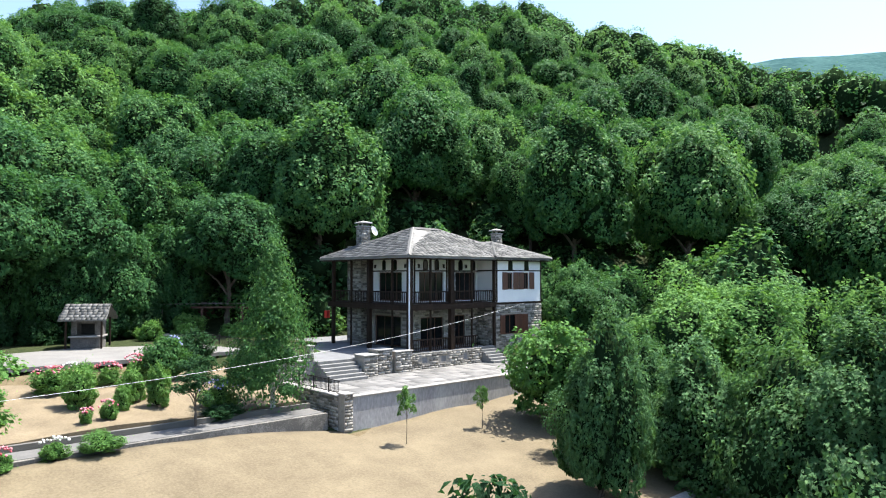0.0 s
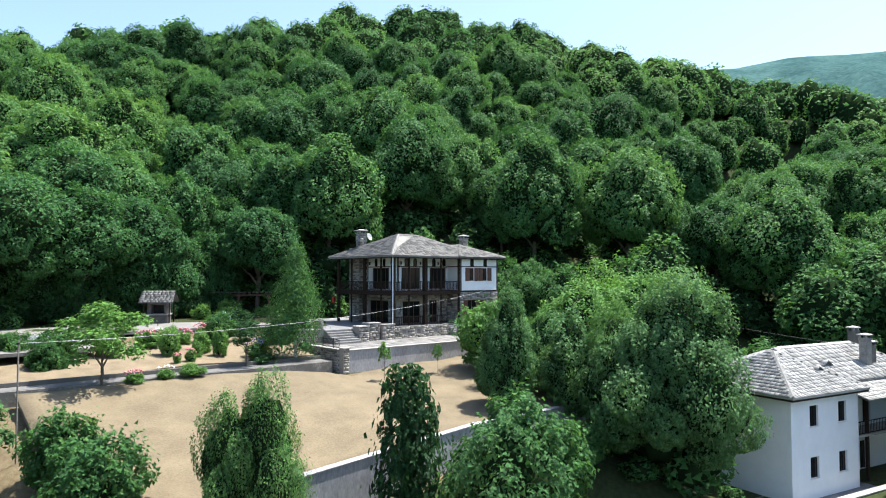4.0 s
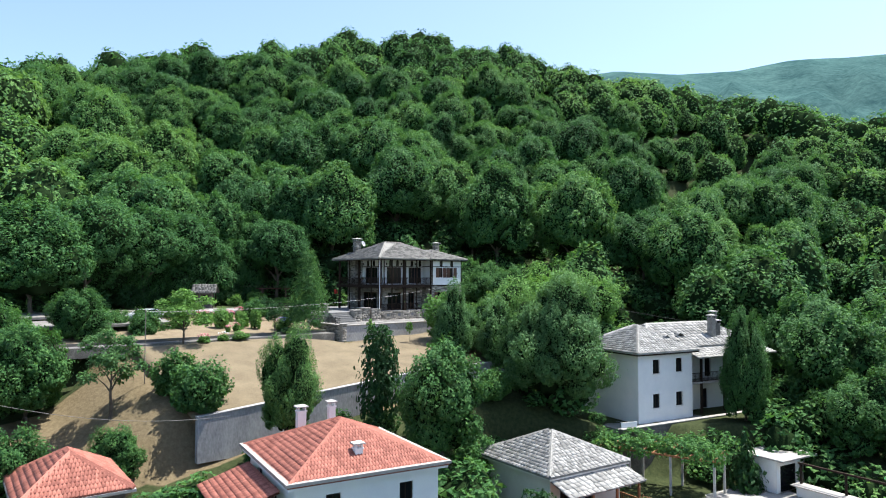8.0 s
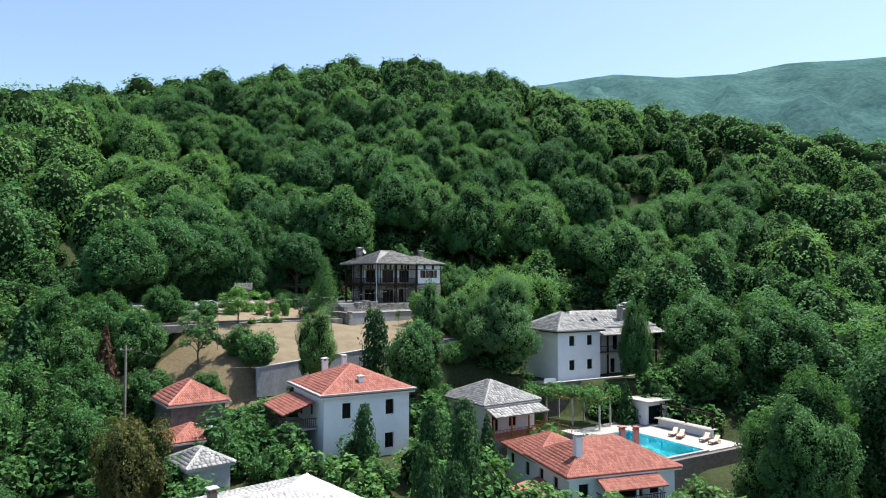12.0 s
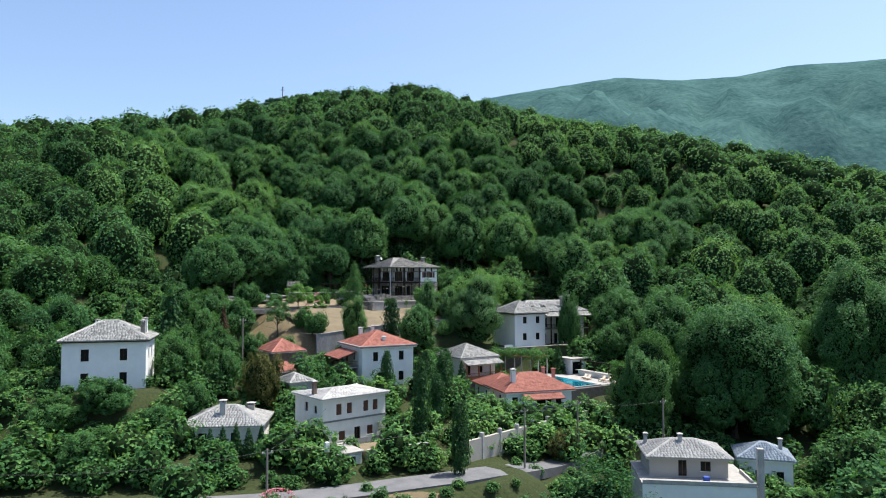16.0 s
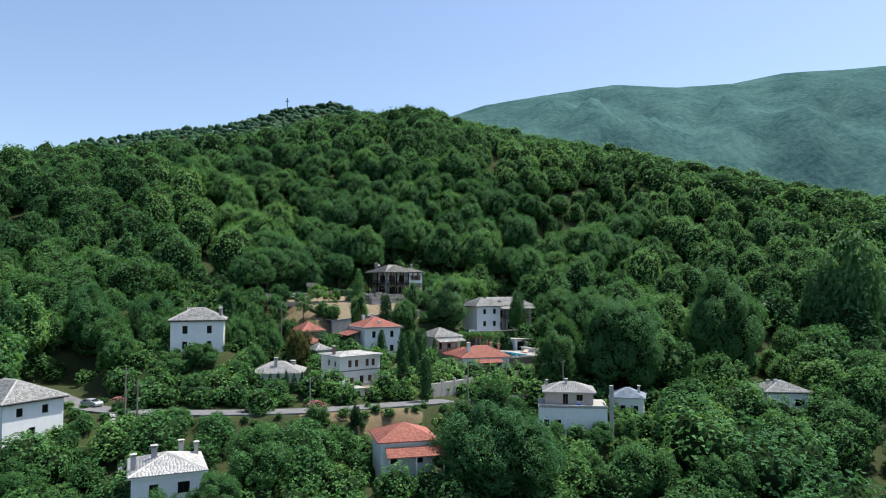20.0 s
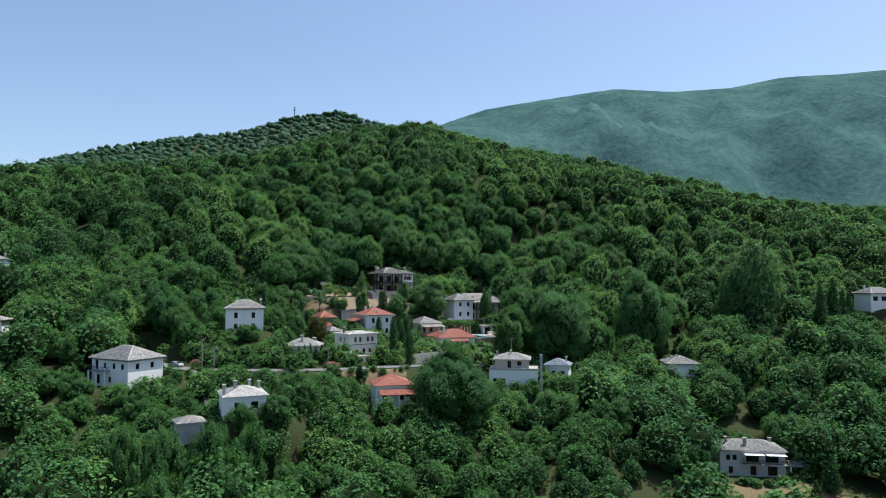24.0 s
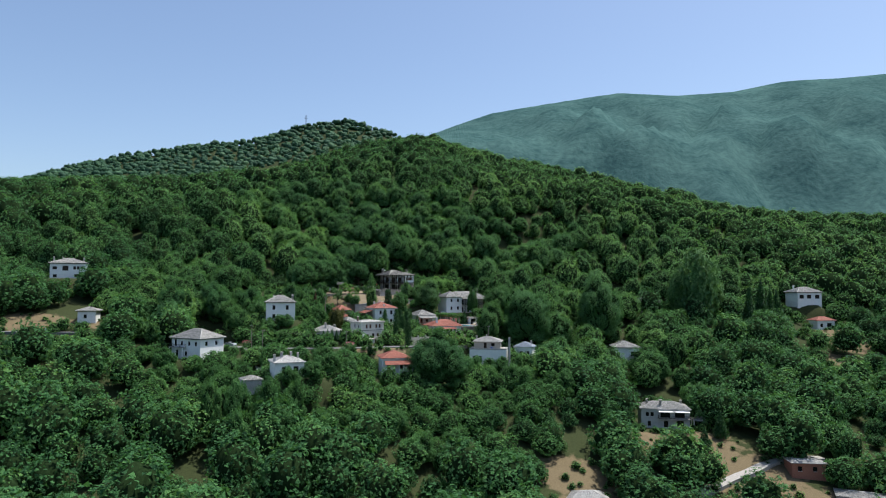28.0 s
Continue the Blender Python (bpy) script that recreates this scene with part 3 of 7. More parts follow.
def tree(x, y, w, h, kind="round", mat="leaf_garden", label="broad-leaved tree with a full green crown", category="tree", group="", z=None, seed=0, head=0.0, tone=0.0):
    """A tree of its own: a tapered trunk with limbs and a leafy crown w across; h is its whole height."""
    forms = 9 if kind == "wood" else 4
    key = (kind, mat, seed % forms)
    trunk_share = {"round": 0.12, "great": 0.1, "bush": 0.06, "column": 0.08, "poplar": 0.12, "conifer": 0.08, "open": 0.35, "birch": 0.17, "sapling": 0.45, "wood": 0.16}[kind]
    if key not in TREE_PROTO:
        rng = np.random.default_rng(97 + sum(map(ord, kind + mat)) * 7 + seed % forms)
        if kind == "conifer":
            lobes = np.array([(math.cos(k * 2.4) * 0.16 * (1 - k / 26), math.sin(k * 2.4) * 0.16 * (1 - k / 26), k / 26 * 0.97, 0.26 * (1 - k / 27) + 0.02) for k in range(25)])
            size, n, spread = 0.05, 2400, 0.25
        elif kind in ("column", "poplar"):
            lobes = np.array([(rng.uniform(-0.16, 0.16), rng.uniform(-0.16, 0.16), 0.04 + 0.9 * k / 17, 0.34 * math.sin(math.pi * (0.16 + 0.76 * k / 17)) ** 0.7) for k in range(18)])
            size, n, spread = 0.036, 5200, 0.18
        elif kind in ("open", "sapling"):
            lobes = lobes_of(rng, 1.0, 1.0, 9, 0.12)
            lobes[:, 3] *= 0.72
            lobes = np.concatenate([lobes, clumps_of(rng, lobes, 5, 0.4, 0.6)])
            size, n, spread = 0.021, 6000, 0.3
        elif kind == "birch":
            lobes = np.array([(rng.uniform(-0.2, 0.2) * (1.1 - k / 24), rng.uniform(-0.2, 0.2) * (1.1 - k / 24), 0.08 + 0.86 * k / 23, 0.3 * (1.0 - 0.72 * k / 23) * (0.55 + 0.45 * min(1, k / 4))) for k in range(24)])
            size, n, spread = 0.011, 24000, 0.34
        elif kind == "bush":
            shape = (8, 70, 7000, 0.023, 2, 0.4, 0.15, 0.4, 0.6, 0.6)
        elif kind == "great":
            shape = (26, 340, 60000, 0.007, 3, 0.32, 0.05, 0.5, 0.5, 0.83)
        elif kind == "wood":
            shape = (16, 150, 18000, 0.0118, 3, 0.26, 0.04)
        else:
            shape = (13, 110, 20000, 0.0118, 3, 0.36, 0.07, 0.5, 0.5, 0.78)
        if kind in ("conifer", "column", "poplar", "birch"):
            squash = np.array([1, 1, 0.35 if kind == "conifer" else 0.5])
            flat = lobes.copy()
            v1, f1 = cores_of(rng, flat, 0.55, fine=False)
            mid = flat[np.repeat(np.arange(len(flat)), len(ICO_V)), :3]
            v1 = mid + (v1 - mid) * squash
            wide = flat.copy()
            v2, f2 = leaves_on(rng, wide, n, size, spread, 0.6)
            v2 = np.clip(v2, (-2, -2, -0.03), (2, 2, 1.06))
        elif kind in ("open", "sapling"):
            v1, f1 = cores_of(rng, lobes, 0.4, fine=False)
            v2, f2 = leaves_on(rng, lobes, n, size, spread, jitter=0.34)
        else:
            v1, f1, core = crown_arrays(rng, *shape)
            v2, f2 = v1[:0], f1[:0]
        v, f = np.concatenate([v1, v2]), np.concatenate([f1, f2 + len(v1)])
        crown = raw("crown", v, f, mat, tint=np.full(len(v), 0.12))
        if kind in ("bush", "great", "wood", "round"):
            shaded_core(crown, np.arange(len(f)) < core)
        bm = bmesh.new()
        pipe(bm, [(0, 0, -0.06), (0.01, 0, 0.3), (-0.01, 0.015, 0.75), (0, 0, 1.35)], [0.05, 0.036, 0.028, 0.015])
        for k in range(5):
            a, zz = k * 2.3 + seed, 0.75 + 0.1 * k
            pipe(bm, [(0, 0, zz), (math.cos(a) * 0.12, math.sin(a) * 0.12, zz + 0.28), (math.cos(a) * 0.27, math.sin(a) * 0.27, zz + 0.5)], [0.02, 0.014, 0.006], 5)
        trunk = part("trunk", bm, "whitewash" if kind == "birch" else "bark")
        TREE_PROTO[key] = (crown.data, trunk.data)
        bpy.data.objects.remove(crown), bpy.data.objects.remove(trunk)
    cm, tm = TREE_PROTO[key]
    zz = ground_at(x, y) if z is None else z
    turn = (x * 37.3 + y * 11.9 + seed * 50) % 360
    ob = thing("bush" if kind == "bush" else "tree", pose(x, y, zz, 0, 0, turn), label, category, group)
    t = new("trunk", tm)
    t.parent = ob
    foot = h * trunk_share if not head else (h - head) / 0.85
    thick = min(w * 0.9, h * 0.55) if kind not in ("sapling", "great") else (w * 0.5 if kind == "sapling" else w * 0.6)
    t.scale = (thick, thick, max(foot * 1.05, h * 0.25))
    c = new("crown", cm)
    c.parent = ob
    if tone:
        c["tone"] = tone
    base = -0.16 * h if kind == "bush" else -0.06 * h if kind in ("round", "great") and not head else foot * 0.85
    c.location, c.scale = (0, 0, base), (w, w, h - base)
    return ob

# ---- houses ----


def wall_mesh(length, height, openings, thick=0.3):
    """A wall along x from 0, its face at y = 0, its back at y = thick; openings: x0, x1, z0, z1 go through it."""
    bm = bmesh.new()
    xs = sorted({0.0, length, *(o[0] for o in openings), *(o[1] for o in openings)})
    zs = sorted({0.0, height, *(o[2] for o in openings), *(o[3] for o in openings)})
    for a, b in zip(xs, xs[1:]):
        for c, d in zip(zs, zs[1:]):
            if any(o[0] <= a and b <= o[1] and o[2] <= c and d <= o[3] for o in openings):
                continue
            for y, flip in ((0, False), (thick, True)):
                q = [bm.verts.new(p) for p in ((a, y, c), (b, y, c), (b, y, d), (a, y, d))]
                bm.faces.new(q[::-1] if flip else q)
    for x0, x1, z0, z1 in list(openings) + [(0, length, 0, height)]:
        for p in (((x0, z0), (x1, z0)), ((x1, z0), (x1, z1)), ((x1, z1), (x0, z1)), ((x0, z1), (x0, z0))):
            (a, c), (b, d) = p
            bm.faces.new([bm.verts.new(q) for q in ((a, 0, c), (a, thick, c), (b, thick, d), (b, 0, d))])
    bmesh.ops.remove_doubles(bm, verts=bm.verts[:], dist=1e-4)
    bmesh.ops.recalc_face_normals(bm, faces=bm.faces[:])
    return bm


def window(parent, w, h, x, z, shutters="dark_wood", sill="cream_plaster", depth=0.14, door=False, bars=1, closed=False):
    """A window or door in a wall's opening, in the wall's own frame: frame, panes, shutters, sill."""
    win = part("door" if door else "window", frame_mesh(w, h, 0.07, 0.06), shutters, parent)
    win.location = (x, depth, z)
    n = max(1, bars)
    step = (w - 0.14) / n
    for k in range(n):
        x0 = 0.07 + k * step + (0.03 if k else 0)
        x1 = 0.07 + (k + 1) * step - (0.03 if k < n - 1 else 0)
        pane = part("panel" if closed else "pane", block(x0, x1, 0.02, 0.035, 0.07, h - 0.07), shutters if closed else "glass", win)
        if closed:
            pane.data.name = "panel"
    if n > 1:
        bm = bmesh.new()
        for k in range(1, n):
            box(bm, 0.07 + k * step - 0.03, 0.07 + k * step + 0.03, 0.005, 0.055, 0.07, h - 0.07)
        part("mullion", bm, shutters, win)
    if sill and not door:
        part("sill", block(-0.06, w + 0.06, -depth - 0.05, 0.0, -0.06, -0.003), sill, win)
    return win


def frame_mesh(w, h, t, d):
    bm = bmesh.new()
    box(bm, 0, t, 0, d, 0, h)
    box(bm, w - t, w, 0, d, 0, h)
    box(bm, t, w - t, 0, d, 0, t)
    box(bm, t, w - t, 0, d, h - t, h)
    return bm


def hip_faces(x0, x1, y0, y1, z, rise):
    """Eave rectangle to a ridge along the longer side: list of (corners, along, up) faces, each a plane polygon."""
    dx, dy = x1 - x0, y1 - y0
    half = min(dx, dy) / 2
    if dx >= dy:
        r0, r1 = Vector((x0 + half, (y0 + y1) / 2, z + rise)), Vector((x1 - half, (y0 + y1) / 2, z + rise))
    else:
        r0, r1 = Vector(((x0 + x1) / 2, y0 + half, z + rise)), Vector(((x0 + x1) / 2, y1 - half, z + rise))
    a, b, c, d = (Vector(p) for p in ((x0, y0, z), (x1, y0, z), (x1, y1, z), (x0, y1, z)))
    if dx >= dy:
        return [[a, b, r1, r0], [b, c, r1], [c, d, r0, r1], [d, a, r0]]
    return [[a, b, r0], [b, c, r1, r0], [c, d, r1], [d, a, r0, r1]]


def roof_shell(faces, thick=0.14):
    bm = bmesh.new()
    for f in faces:
        pts = []
        for p in f:
            if not any((p - q).length < 1e-3 for q in pts):
                pts.append(p)
        if len(pts) < 3:
            continue
        bm.faces.new([bm.verts.new(p) for p in pts])
        bm.faces.new([bm.verts.new(p - Vector((0, 0, thick))) for p in pts][::-1])
        a, b = pts[0], pts[1]
        d = Vector((0, 0, thick))
        bm.faces.new([bm.verts.new(p) for p in (a - d, b - d, b, a)])
    bmesh.ops.remove_doubles(bm, verts=bm.verts[:], dist=1e-3)
    return bm


def plates_on(face, rng, length, width, lift=0.016, thick=0.02, ragged=0.25, curved=False, flush=1.0):
    """Rows of slates or tiles over one plane of a roof, whose first two corners are the eave: 8 corners a plate, as arrays."""
    a, b = face[0], face[1]
    along = (b - a).normalized()
    nrm = (b - a).cross(face[2] - a).normalized()
    if nrm.z < 0:
        nrm = -nrm
    up = nrm.cross(along)
    if up.z < 0:
        up = -up
    poly = [((p - a).dot(along), (p - a).dot(up)) for p in face]
    top = max(q[1] for q in poly)

    def span(v):
        xs = []
        for (x0, y0), (x1, y1) in zip(poly, poly[1:] + poly[:1]):
            if abs(y1 - y0) > 1e-6 and min(y0, y1) <= v <= max(y0, y1):
                xs.append(x0 + (x1 - x0) * (v - y0) / (y1 - y0))
        return (min(xs), max(xs)) if len(xs) > 1 else None
    out = []
    v = -0.06
    while v < top - 0.1:
        s = span(min(max(v + length * 0.5, 0.01), top - 0.02))
        if s:
            x = s[0] - rng.uniform(0, width * 0.5) * ragged
            while x < s[1] - 0.05:
                w = width * (1 + rng.uniform(-ragged, ragged))
                w = min(w, s[1] - x + 0.04)
                l = length * (1 + rng.uniform(0, ragged)) * 1.12
                t0 = (lift + rng.uniform(0, 0.02) * ragged * 4) * flush
                drop = rng.uniform(-0.06, 0.06) * ragged
                g = 0.012
                rise = 0.045 if curved else 0.0
                lo = a + along * (x + g) + up * (v + drop) + nrm * (t0 + thick)
                ro = a + along * (x + w - g) + up * (v + drop + rng.uniform(-0.03, 0.03) * ragged) + nrm * (t0 + thick)
                lu = a + along * (x + g) + up * min(v + l, top) + nrm * 0.012 * flush
                ru = a + along * (x + w - g) + up * min(v + l, top) + nrm * 0.012 * flush
                dn = nrm * -thick
                if curved:
                    mo, mu = (lo + ro) / 2 + nrm * rise, (lu + ru) / 2 + nrm * rise
                    out.append((lo, mo, ro, ru, mu, lu, lo + dn, ro + dn))
                else:
                    out.append((lo, ro, ru, lu, lo + dn, ro + dn, ru + dn * 0.3, lu + dn * 0.3))
                x += w
        v += length
    return out


PLATE_F = ((0, 1, 2, 3), (4, 5, 1, 0), (5, 6, 2, 1), (7, 4, 0, 3))
CURVE_F = ((0, 1, 4, 5), (1, 2, 3, 4), (6, 1, 0, 6), (6, 7, 2, 1))


def roof(parent, faces, mat, name="roof", seed=1, length=0.5, width=0.55, thick=0.16, curved=False, hips=True):
    """A roof with its slates or tiles laid on it and capped hips."""
    rng = random.Random(seed)
    base = part(name, roof_shell(faces, thick), mat, parent)
    rows = []
    for f in faces:
        if (f[1] - f[0]).length > 0.3:
            rows += plates_on(f, rng, length, width, curved=curved, ragged=0.05 if curved else 0.3, flush=0.5 if mat in ("pale_roof", "white_roof") else 1.0, thick=0.01 if mat in ("pale_roof", "white_roof") else 0.02)
    v = np.array([c for p in rows for c in p])
    n = len(rows)
    fa = CURVE_F if curved else PLATE_F
    if curved:
        fa = ((0, 1, 4, 5), (1, 2, 3, 4), (6, 7, 2, 1))
    f = (np.array(fa)[None] + (np.arange(n) * 8)[:, None, None]).reshape(-1, 4)
    tagged(raw("tile_layer" if curved else "slate_layer", v, f, mat, base), kind="stuff")
    if hips:
        seen = set()
        for fc in faces:
            for p, q in zip(fc[1:], fc[2:] + fc[:1]):
                key = tuple(sorted((tuple(round(c, 2) for c in p), tuple(round(c, 2) for c in q))))
                if key in seen or (p - q).length < 0.4:
                    continue
                seen.add(key)
                bm = bmesh.new()
                n = max(2, int((q - p).length / 0.6))
                for k in range(n):
                    a, b = p.lerp(q, k / n), p.lerp(q, (k + 0.96) / n)
                    up = Vector((0, 0, 0.07 + rng.uniform(0, 0.02)))
                    side = (b - a).cross(Vector((0, 0, 1))).normalized() * 0.2
                    dn = Vector((0, 0, -0.09))
                    ps = [a + side + dn, a + up, a - side + dn, b - side + dn, b + up, b + side + dn]
                    vv = [bm.verts.new(c + Vector((0, 0, 0.05))) for c in ps]
                    bm.faces.new((vv[0], vv[1], vv[4], vv[5]))
                    bm.faces.new((vv[1], vv[2], vv[3], vv[4]))
                    bm.faces.new((vv[0], vv[2], vv[1]))
                    if k:
                        bm.faces.new((last[0], last[1], vv[1], vv[0]))
                        bm.faces.new((last[1], last[2], vv[2], vv[1]))
                    last = (vv[5], vv[4], vv[3])
                part("ridge_cap", bm, mat, base)
    return base


def chimney(parent, x, y, z0, z1, w=0.55, d=0.55, mat="white_plaster", cap="slate", pots=0):
    """A stack with a band, four feet and a cap."""
    bm = bmesh.new()
    box(bm, x - w / 2, x + w / 2, y - d / 2, y + d / 2, z0, z1 - 0.32)
    box(bm, x - w / 2 - 0.05, x + w / 2 + 0.05, y - d / 2 - 0.05, y + d / 2 + 0.05, z1 - 0.42, z1 - 0.34)
    for sx in (-1, 1):
        for sy in (-1, 1):
            box(bm, x + sx * (w / 2 - 0.07) - 0.06, x + sx * (w / 2 - 0.07) + 0.06, y + sy * (d / 2 - 0.07) - 0.06, y + sy * (d / 2 - 0.07) + 0.06, z1 - 0.32, z1 - 0.1)
    stack = part("chimney", bm, mat, parent)
    bm = bmesh.new()
    v = box(bm, x - w / 2 - 0.12, x + w / 2 + 0.12, y - d / 2 - 0.12, y + d / 2 + 0.12, z1 - 0.1, z1 - 0.03)
    top = bm.verts.new((x, y, z1 + 0.1))
    for a, b in ((4, 5), (5, 6), (6, 7), (7, 4)):
        bm.faces.new((v[a], v[b], top))
    part("chimney_cap", bm, cap, stack)
    return stack


def house(x, y, turn, w, d, z0, z_eave, label, roof_mat="slate", wall="white_plaster", rise=2.2, over=0.6, front=(), left=(), right=(), back=(), chimneys=(), shutters="dark_wood", deep=1.5, category="house", name="house", sill="cream_plaster", seed=1, flat=False, curved=None):
    """A house with its front-left foot at (x, y), its front along the turned x axis. Windows in front, left, right: x0, z0, w, h (from the house's foot)."""
    ob = thing(name, pose(x, y, z0, 0, 0, turn), label, category)
    H = z_eave - z0 + 0.12
    sides = (("wall_front", 0, 0, 0, w, front), ("wall_right", w, 0, 90, d, right), ("wall_back", w, d, 180, w, back), ("wall_left", 0, d, 270, d, left))
    for n, px, py, rot, length, holes in sides:
        inset = 0.302 if rot in (90, 270) else 0.0
        cut = [(h[0] - inset, h[0] - inset + h[2], h[1] + deep, h[1] + deep + h[3]) for h in holes]
        wl = part("wall", wall_mesh(length - 2 * inset, H + deep, cut), wall, ob)
        m = pose(px, py, -deep, 0, 0, rot) @ Matrix.Translation((inset, 0, 0))
        wl.matrix_basis = m
        for h in holes:
            kind = h[4] if len(h) > 4 else "window"
            window(wl, h[2], h[3], h[0] - inset, h[1] + deep, shutters, sill, door=kind == "door", bars=2 if h[2] > 0.7 else 1, closed=kind == "shut")
    part("floor", block(0.32, w - 0.32, 0.32, d - 0.32, -0.2, 0.0), "concrete", ob)
    part("ceiling_slab", block(0.302, w - 0.302, 0.302, d - 0.302, H - 0.3, H - 0.05), "concrete", ob)
    cv = roof_mat == "red_tile" if curved is None else curved
    rf = roof(ob, hip_faces(-over, w + over, -over, d + over, H, rise), roof_mat, seed=seed, curved=cv, length=0.36, width=0.2 if cv else 0.4)
    part("eave_board", frame_flat(-over + 0.04, w + over - 0.04, -over + 0.04, d + over - 0.04, H - 0.3, H - 0.165, over), "dark_wood" if wall == "white_plaster" and roof_mat == "slate" else wall, ob)
    for c in chimneys:
        chimney(ob, c[0], c[1], H - 0.2, c[2] - z0, *(c[3:]))
    return ob


def frame_flat(x0, x1, y0, y1, z0, z1, t):
    """A flat ring round a rectangle, t wide."""
    bm = bmesh.new()
    box(bm, x0, x1, y0, y0 + t, z0, z1)
    box(bm, x0, x1, y1 - t, y1, z0, z1)
    box(bm, x0, x0 + t, y0 + t, y1 - t, z0, z1)
    box(bm, x1 - t, x1, y0 + t, y1 - t, z0, z1)
    return bm


# ---- the ground, one sheet to the horizon ----
def stretched(lo, hi, fine_lo, fine_hi, step, grow):
    out, s = [fine_lo], step
    while out[-1] < fine_hi:
        out.append(out[-1] + step)
    while out[-1] < hi:
        s *= grow
        out.append(out[-1] + s)
    s = step
    while out[0] > lo:
        s *= grow
        out.insert(0, out[0] - s)
    return np.array(out)


GX = stretched(-3200, 4200, -66, 66, 1.25, 1.055)
GY = stretched(-900, 4300, -130, 20, 1.25, 1.05)
gx, gy = np.meshgrid(GX, GY)
gz = land(gx, gy)
grain = np.array([[noise.noise(Vector((x * 0.21, y * 0.21, 0))) for x in GX] for y in GY])
gully = np.array([[abs(noise.fractal(Vector((x * 0.0024, y * 0.0012, 5)), 1.0, 2.0, 4)) for x in GX] for y in GY])
gz = gz + grain * np.where(gy > 300, np.clip((gy - 300) * 0.003, 0.15, 2), 0.12) - (gully - 0.2) * np.clip((gy - 1050) * 0.12, 0, 60) * np.clip((2700 - gy) / 600, 0, 1) * np.clip((gx - 40) / 400, 0, 1)
idx = np.arange(gx.size).reshape(gx.shape)
gf = np.stack([idx[:-1, :-1], idx[:-1, 1:], idx[1:, 1:], idx[1:, :-1]], -1).reshape(-1, 4)
ground = raw("ground", np.stack([gx, gy, gz], -1).reshape(-1, 3), gf, "hillside")
tagged(ground, "wooded hillside ground with dry grass clearings", "ground", kind="structure")
for p in ground.data.polygons:
    p.use_smooth = True
ground.data.materials.append(MAT["hazy_far_wood"])
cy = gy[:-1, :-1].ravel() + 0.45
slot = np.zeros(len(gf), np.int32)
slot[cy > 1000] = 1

# ---- woods on the hill ----
def spots_in(x0, x1, y0, y1, gap, size, seed, allow=None, vary=0.35):
    """Jittered rows of places for trees."""
    r = np.random.default_rng(seed)
    out = []
    y = y0
    while y < y1:
        x = x0 + r.uniform(0, gap)
        while x < x1:
            px, py = x + r.normal(0, gap * 0.28), y + r.normal(0, gap * 0.28)
            if allow is None or allow(px, py):
                out.append((px, py, size * r.uniform(1 - vary, 1 + vary), r.uniform(0, 1)))
            x += gap * r.uniform(0.85, 1.2)
        y += gap * 0.85
    return out


def rows_of(spots, tall=1.05, sink=0.12):
    if not spots:
        return []
    a = np.array(spots)
    z = land(a[:, 0], a[:, 1])
    out = []
    for (x, y, s, k), g in zip(spots, z):
        h = s * tall * (0.85 + 0.3 * k)
        patch = noise.noise(Vector((x * 0.02, y * 0.02, 3)))
        paler = 0.13 * min(max((x - 15) / 40, 0), 1) * min(max(y / 20, 0), 1)
        out.append((x, y, g - sink * h, s, h, min(max(0.06 + paler + 0.25 * patch + 0.32 * (k * 7 % 1) ** 2 + 0.38 * math.exp(-((x + 50) / 33) ** 2 - ((y - 38) / 36) ** 2), -0.1), 0.55)))
    return out


def clear_of_sites(x, y, extra=2.0):
    return all((x - p[0]) ** 2 + (y - p[1]) ** 2 > (p[2] + extra) ** 2 for p in PADS)


def edge_of_wood(x):
    return np.interp(x, [-260, -120, -60, -34, -22, -10, 10, 22, 40, 70, 120, 340], [-60, 2, 0, 4, 8.5, 17, 24, 18, 14, 14, 20, 10])


def in_yard(x, y):
    u, v = x * HU[0] + y * HU[1], x * HV[0] + y * HV[1]
    return -46 < u < 15 and -22.5 < v < 18


def in_front(x, y):
    """The part of the hill that the walk begins before."""
    return y < 108 and abs(x - 5) < 0.7 * (y + 47) + 12


def half_way(x, y):
    return math.hypot(x - 5, y + 60) < 222 and not in_front(x, y)


def wooded(x, y, extra=3.5):
    return y > edge_of_wood(x) + 2 and clear_of_sites(x, y, extra)


for k, (x, y, z, w, h, tint) in enumerate(rows_of(spots_in(-100, 112, 0, 110, 9.6, 11.6, 11, lambda x, y: in_front(x, y) and wooded(x, y), 0.36), 1.22, 0.02)):
    tree(x, y, w, h, "wood", "leaf_wood", "dense green broad-leaved tree on the wooded hill", group="trees of the wooded hill", z=z, seed=k, tone=tint - 0.12)
# added brush; its dark leaf colour stands in for shadow under the trees
edge_rows = rows_of(spots_in(-120, 130, -5, 50, 4.4, 5.0, 31, lambda x, y: edge_of_wood(x) - 8 < y < edge_of_wood(x) + 18 and clear_of_sites(x, y, 1.0) and not in_yard(x, y), 0.5), 0.85)
woods("wood_edge_brush", edge_rows, lambda r: crown_arrays(r, 6, 30, 420, 0.042, 1, hollow=0.72), 8, "leaf_dark", "undergrowth along the edge of the wood, coloured dark for shade", 32)
under_rows = rows_of(spots_in(-95, 105, 14, 112, 6.2, 5.4, 33, lambda x, y: in_front(x, y) and wooded(x, y, 2.0), 0.4), 0.95)
woods("hill_undergrowth", under_rows, lambda r: crown_arrays(r, 6, 30, 380, 0.045, 1, hollow=0.72), 8, "leaf_wood", "green undergrowth between the trees of the hill", 34)
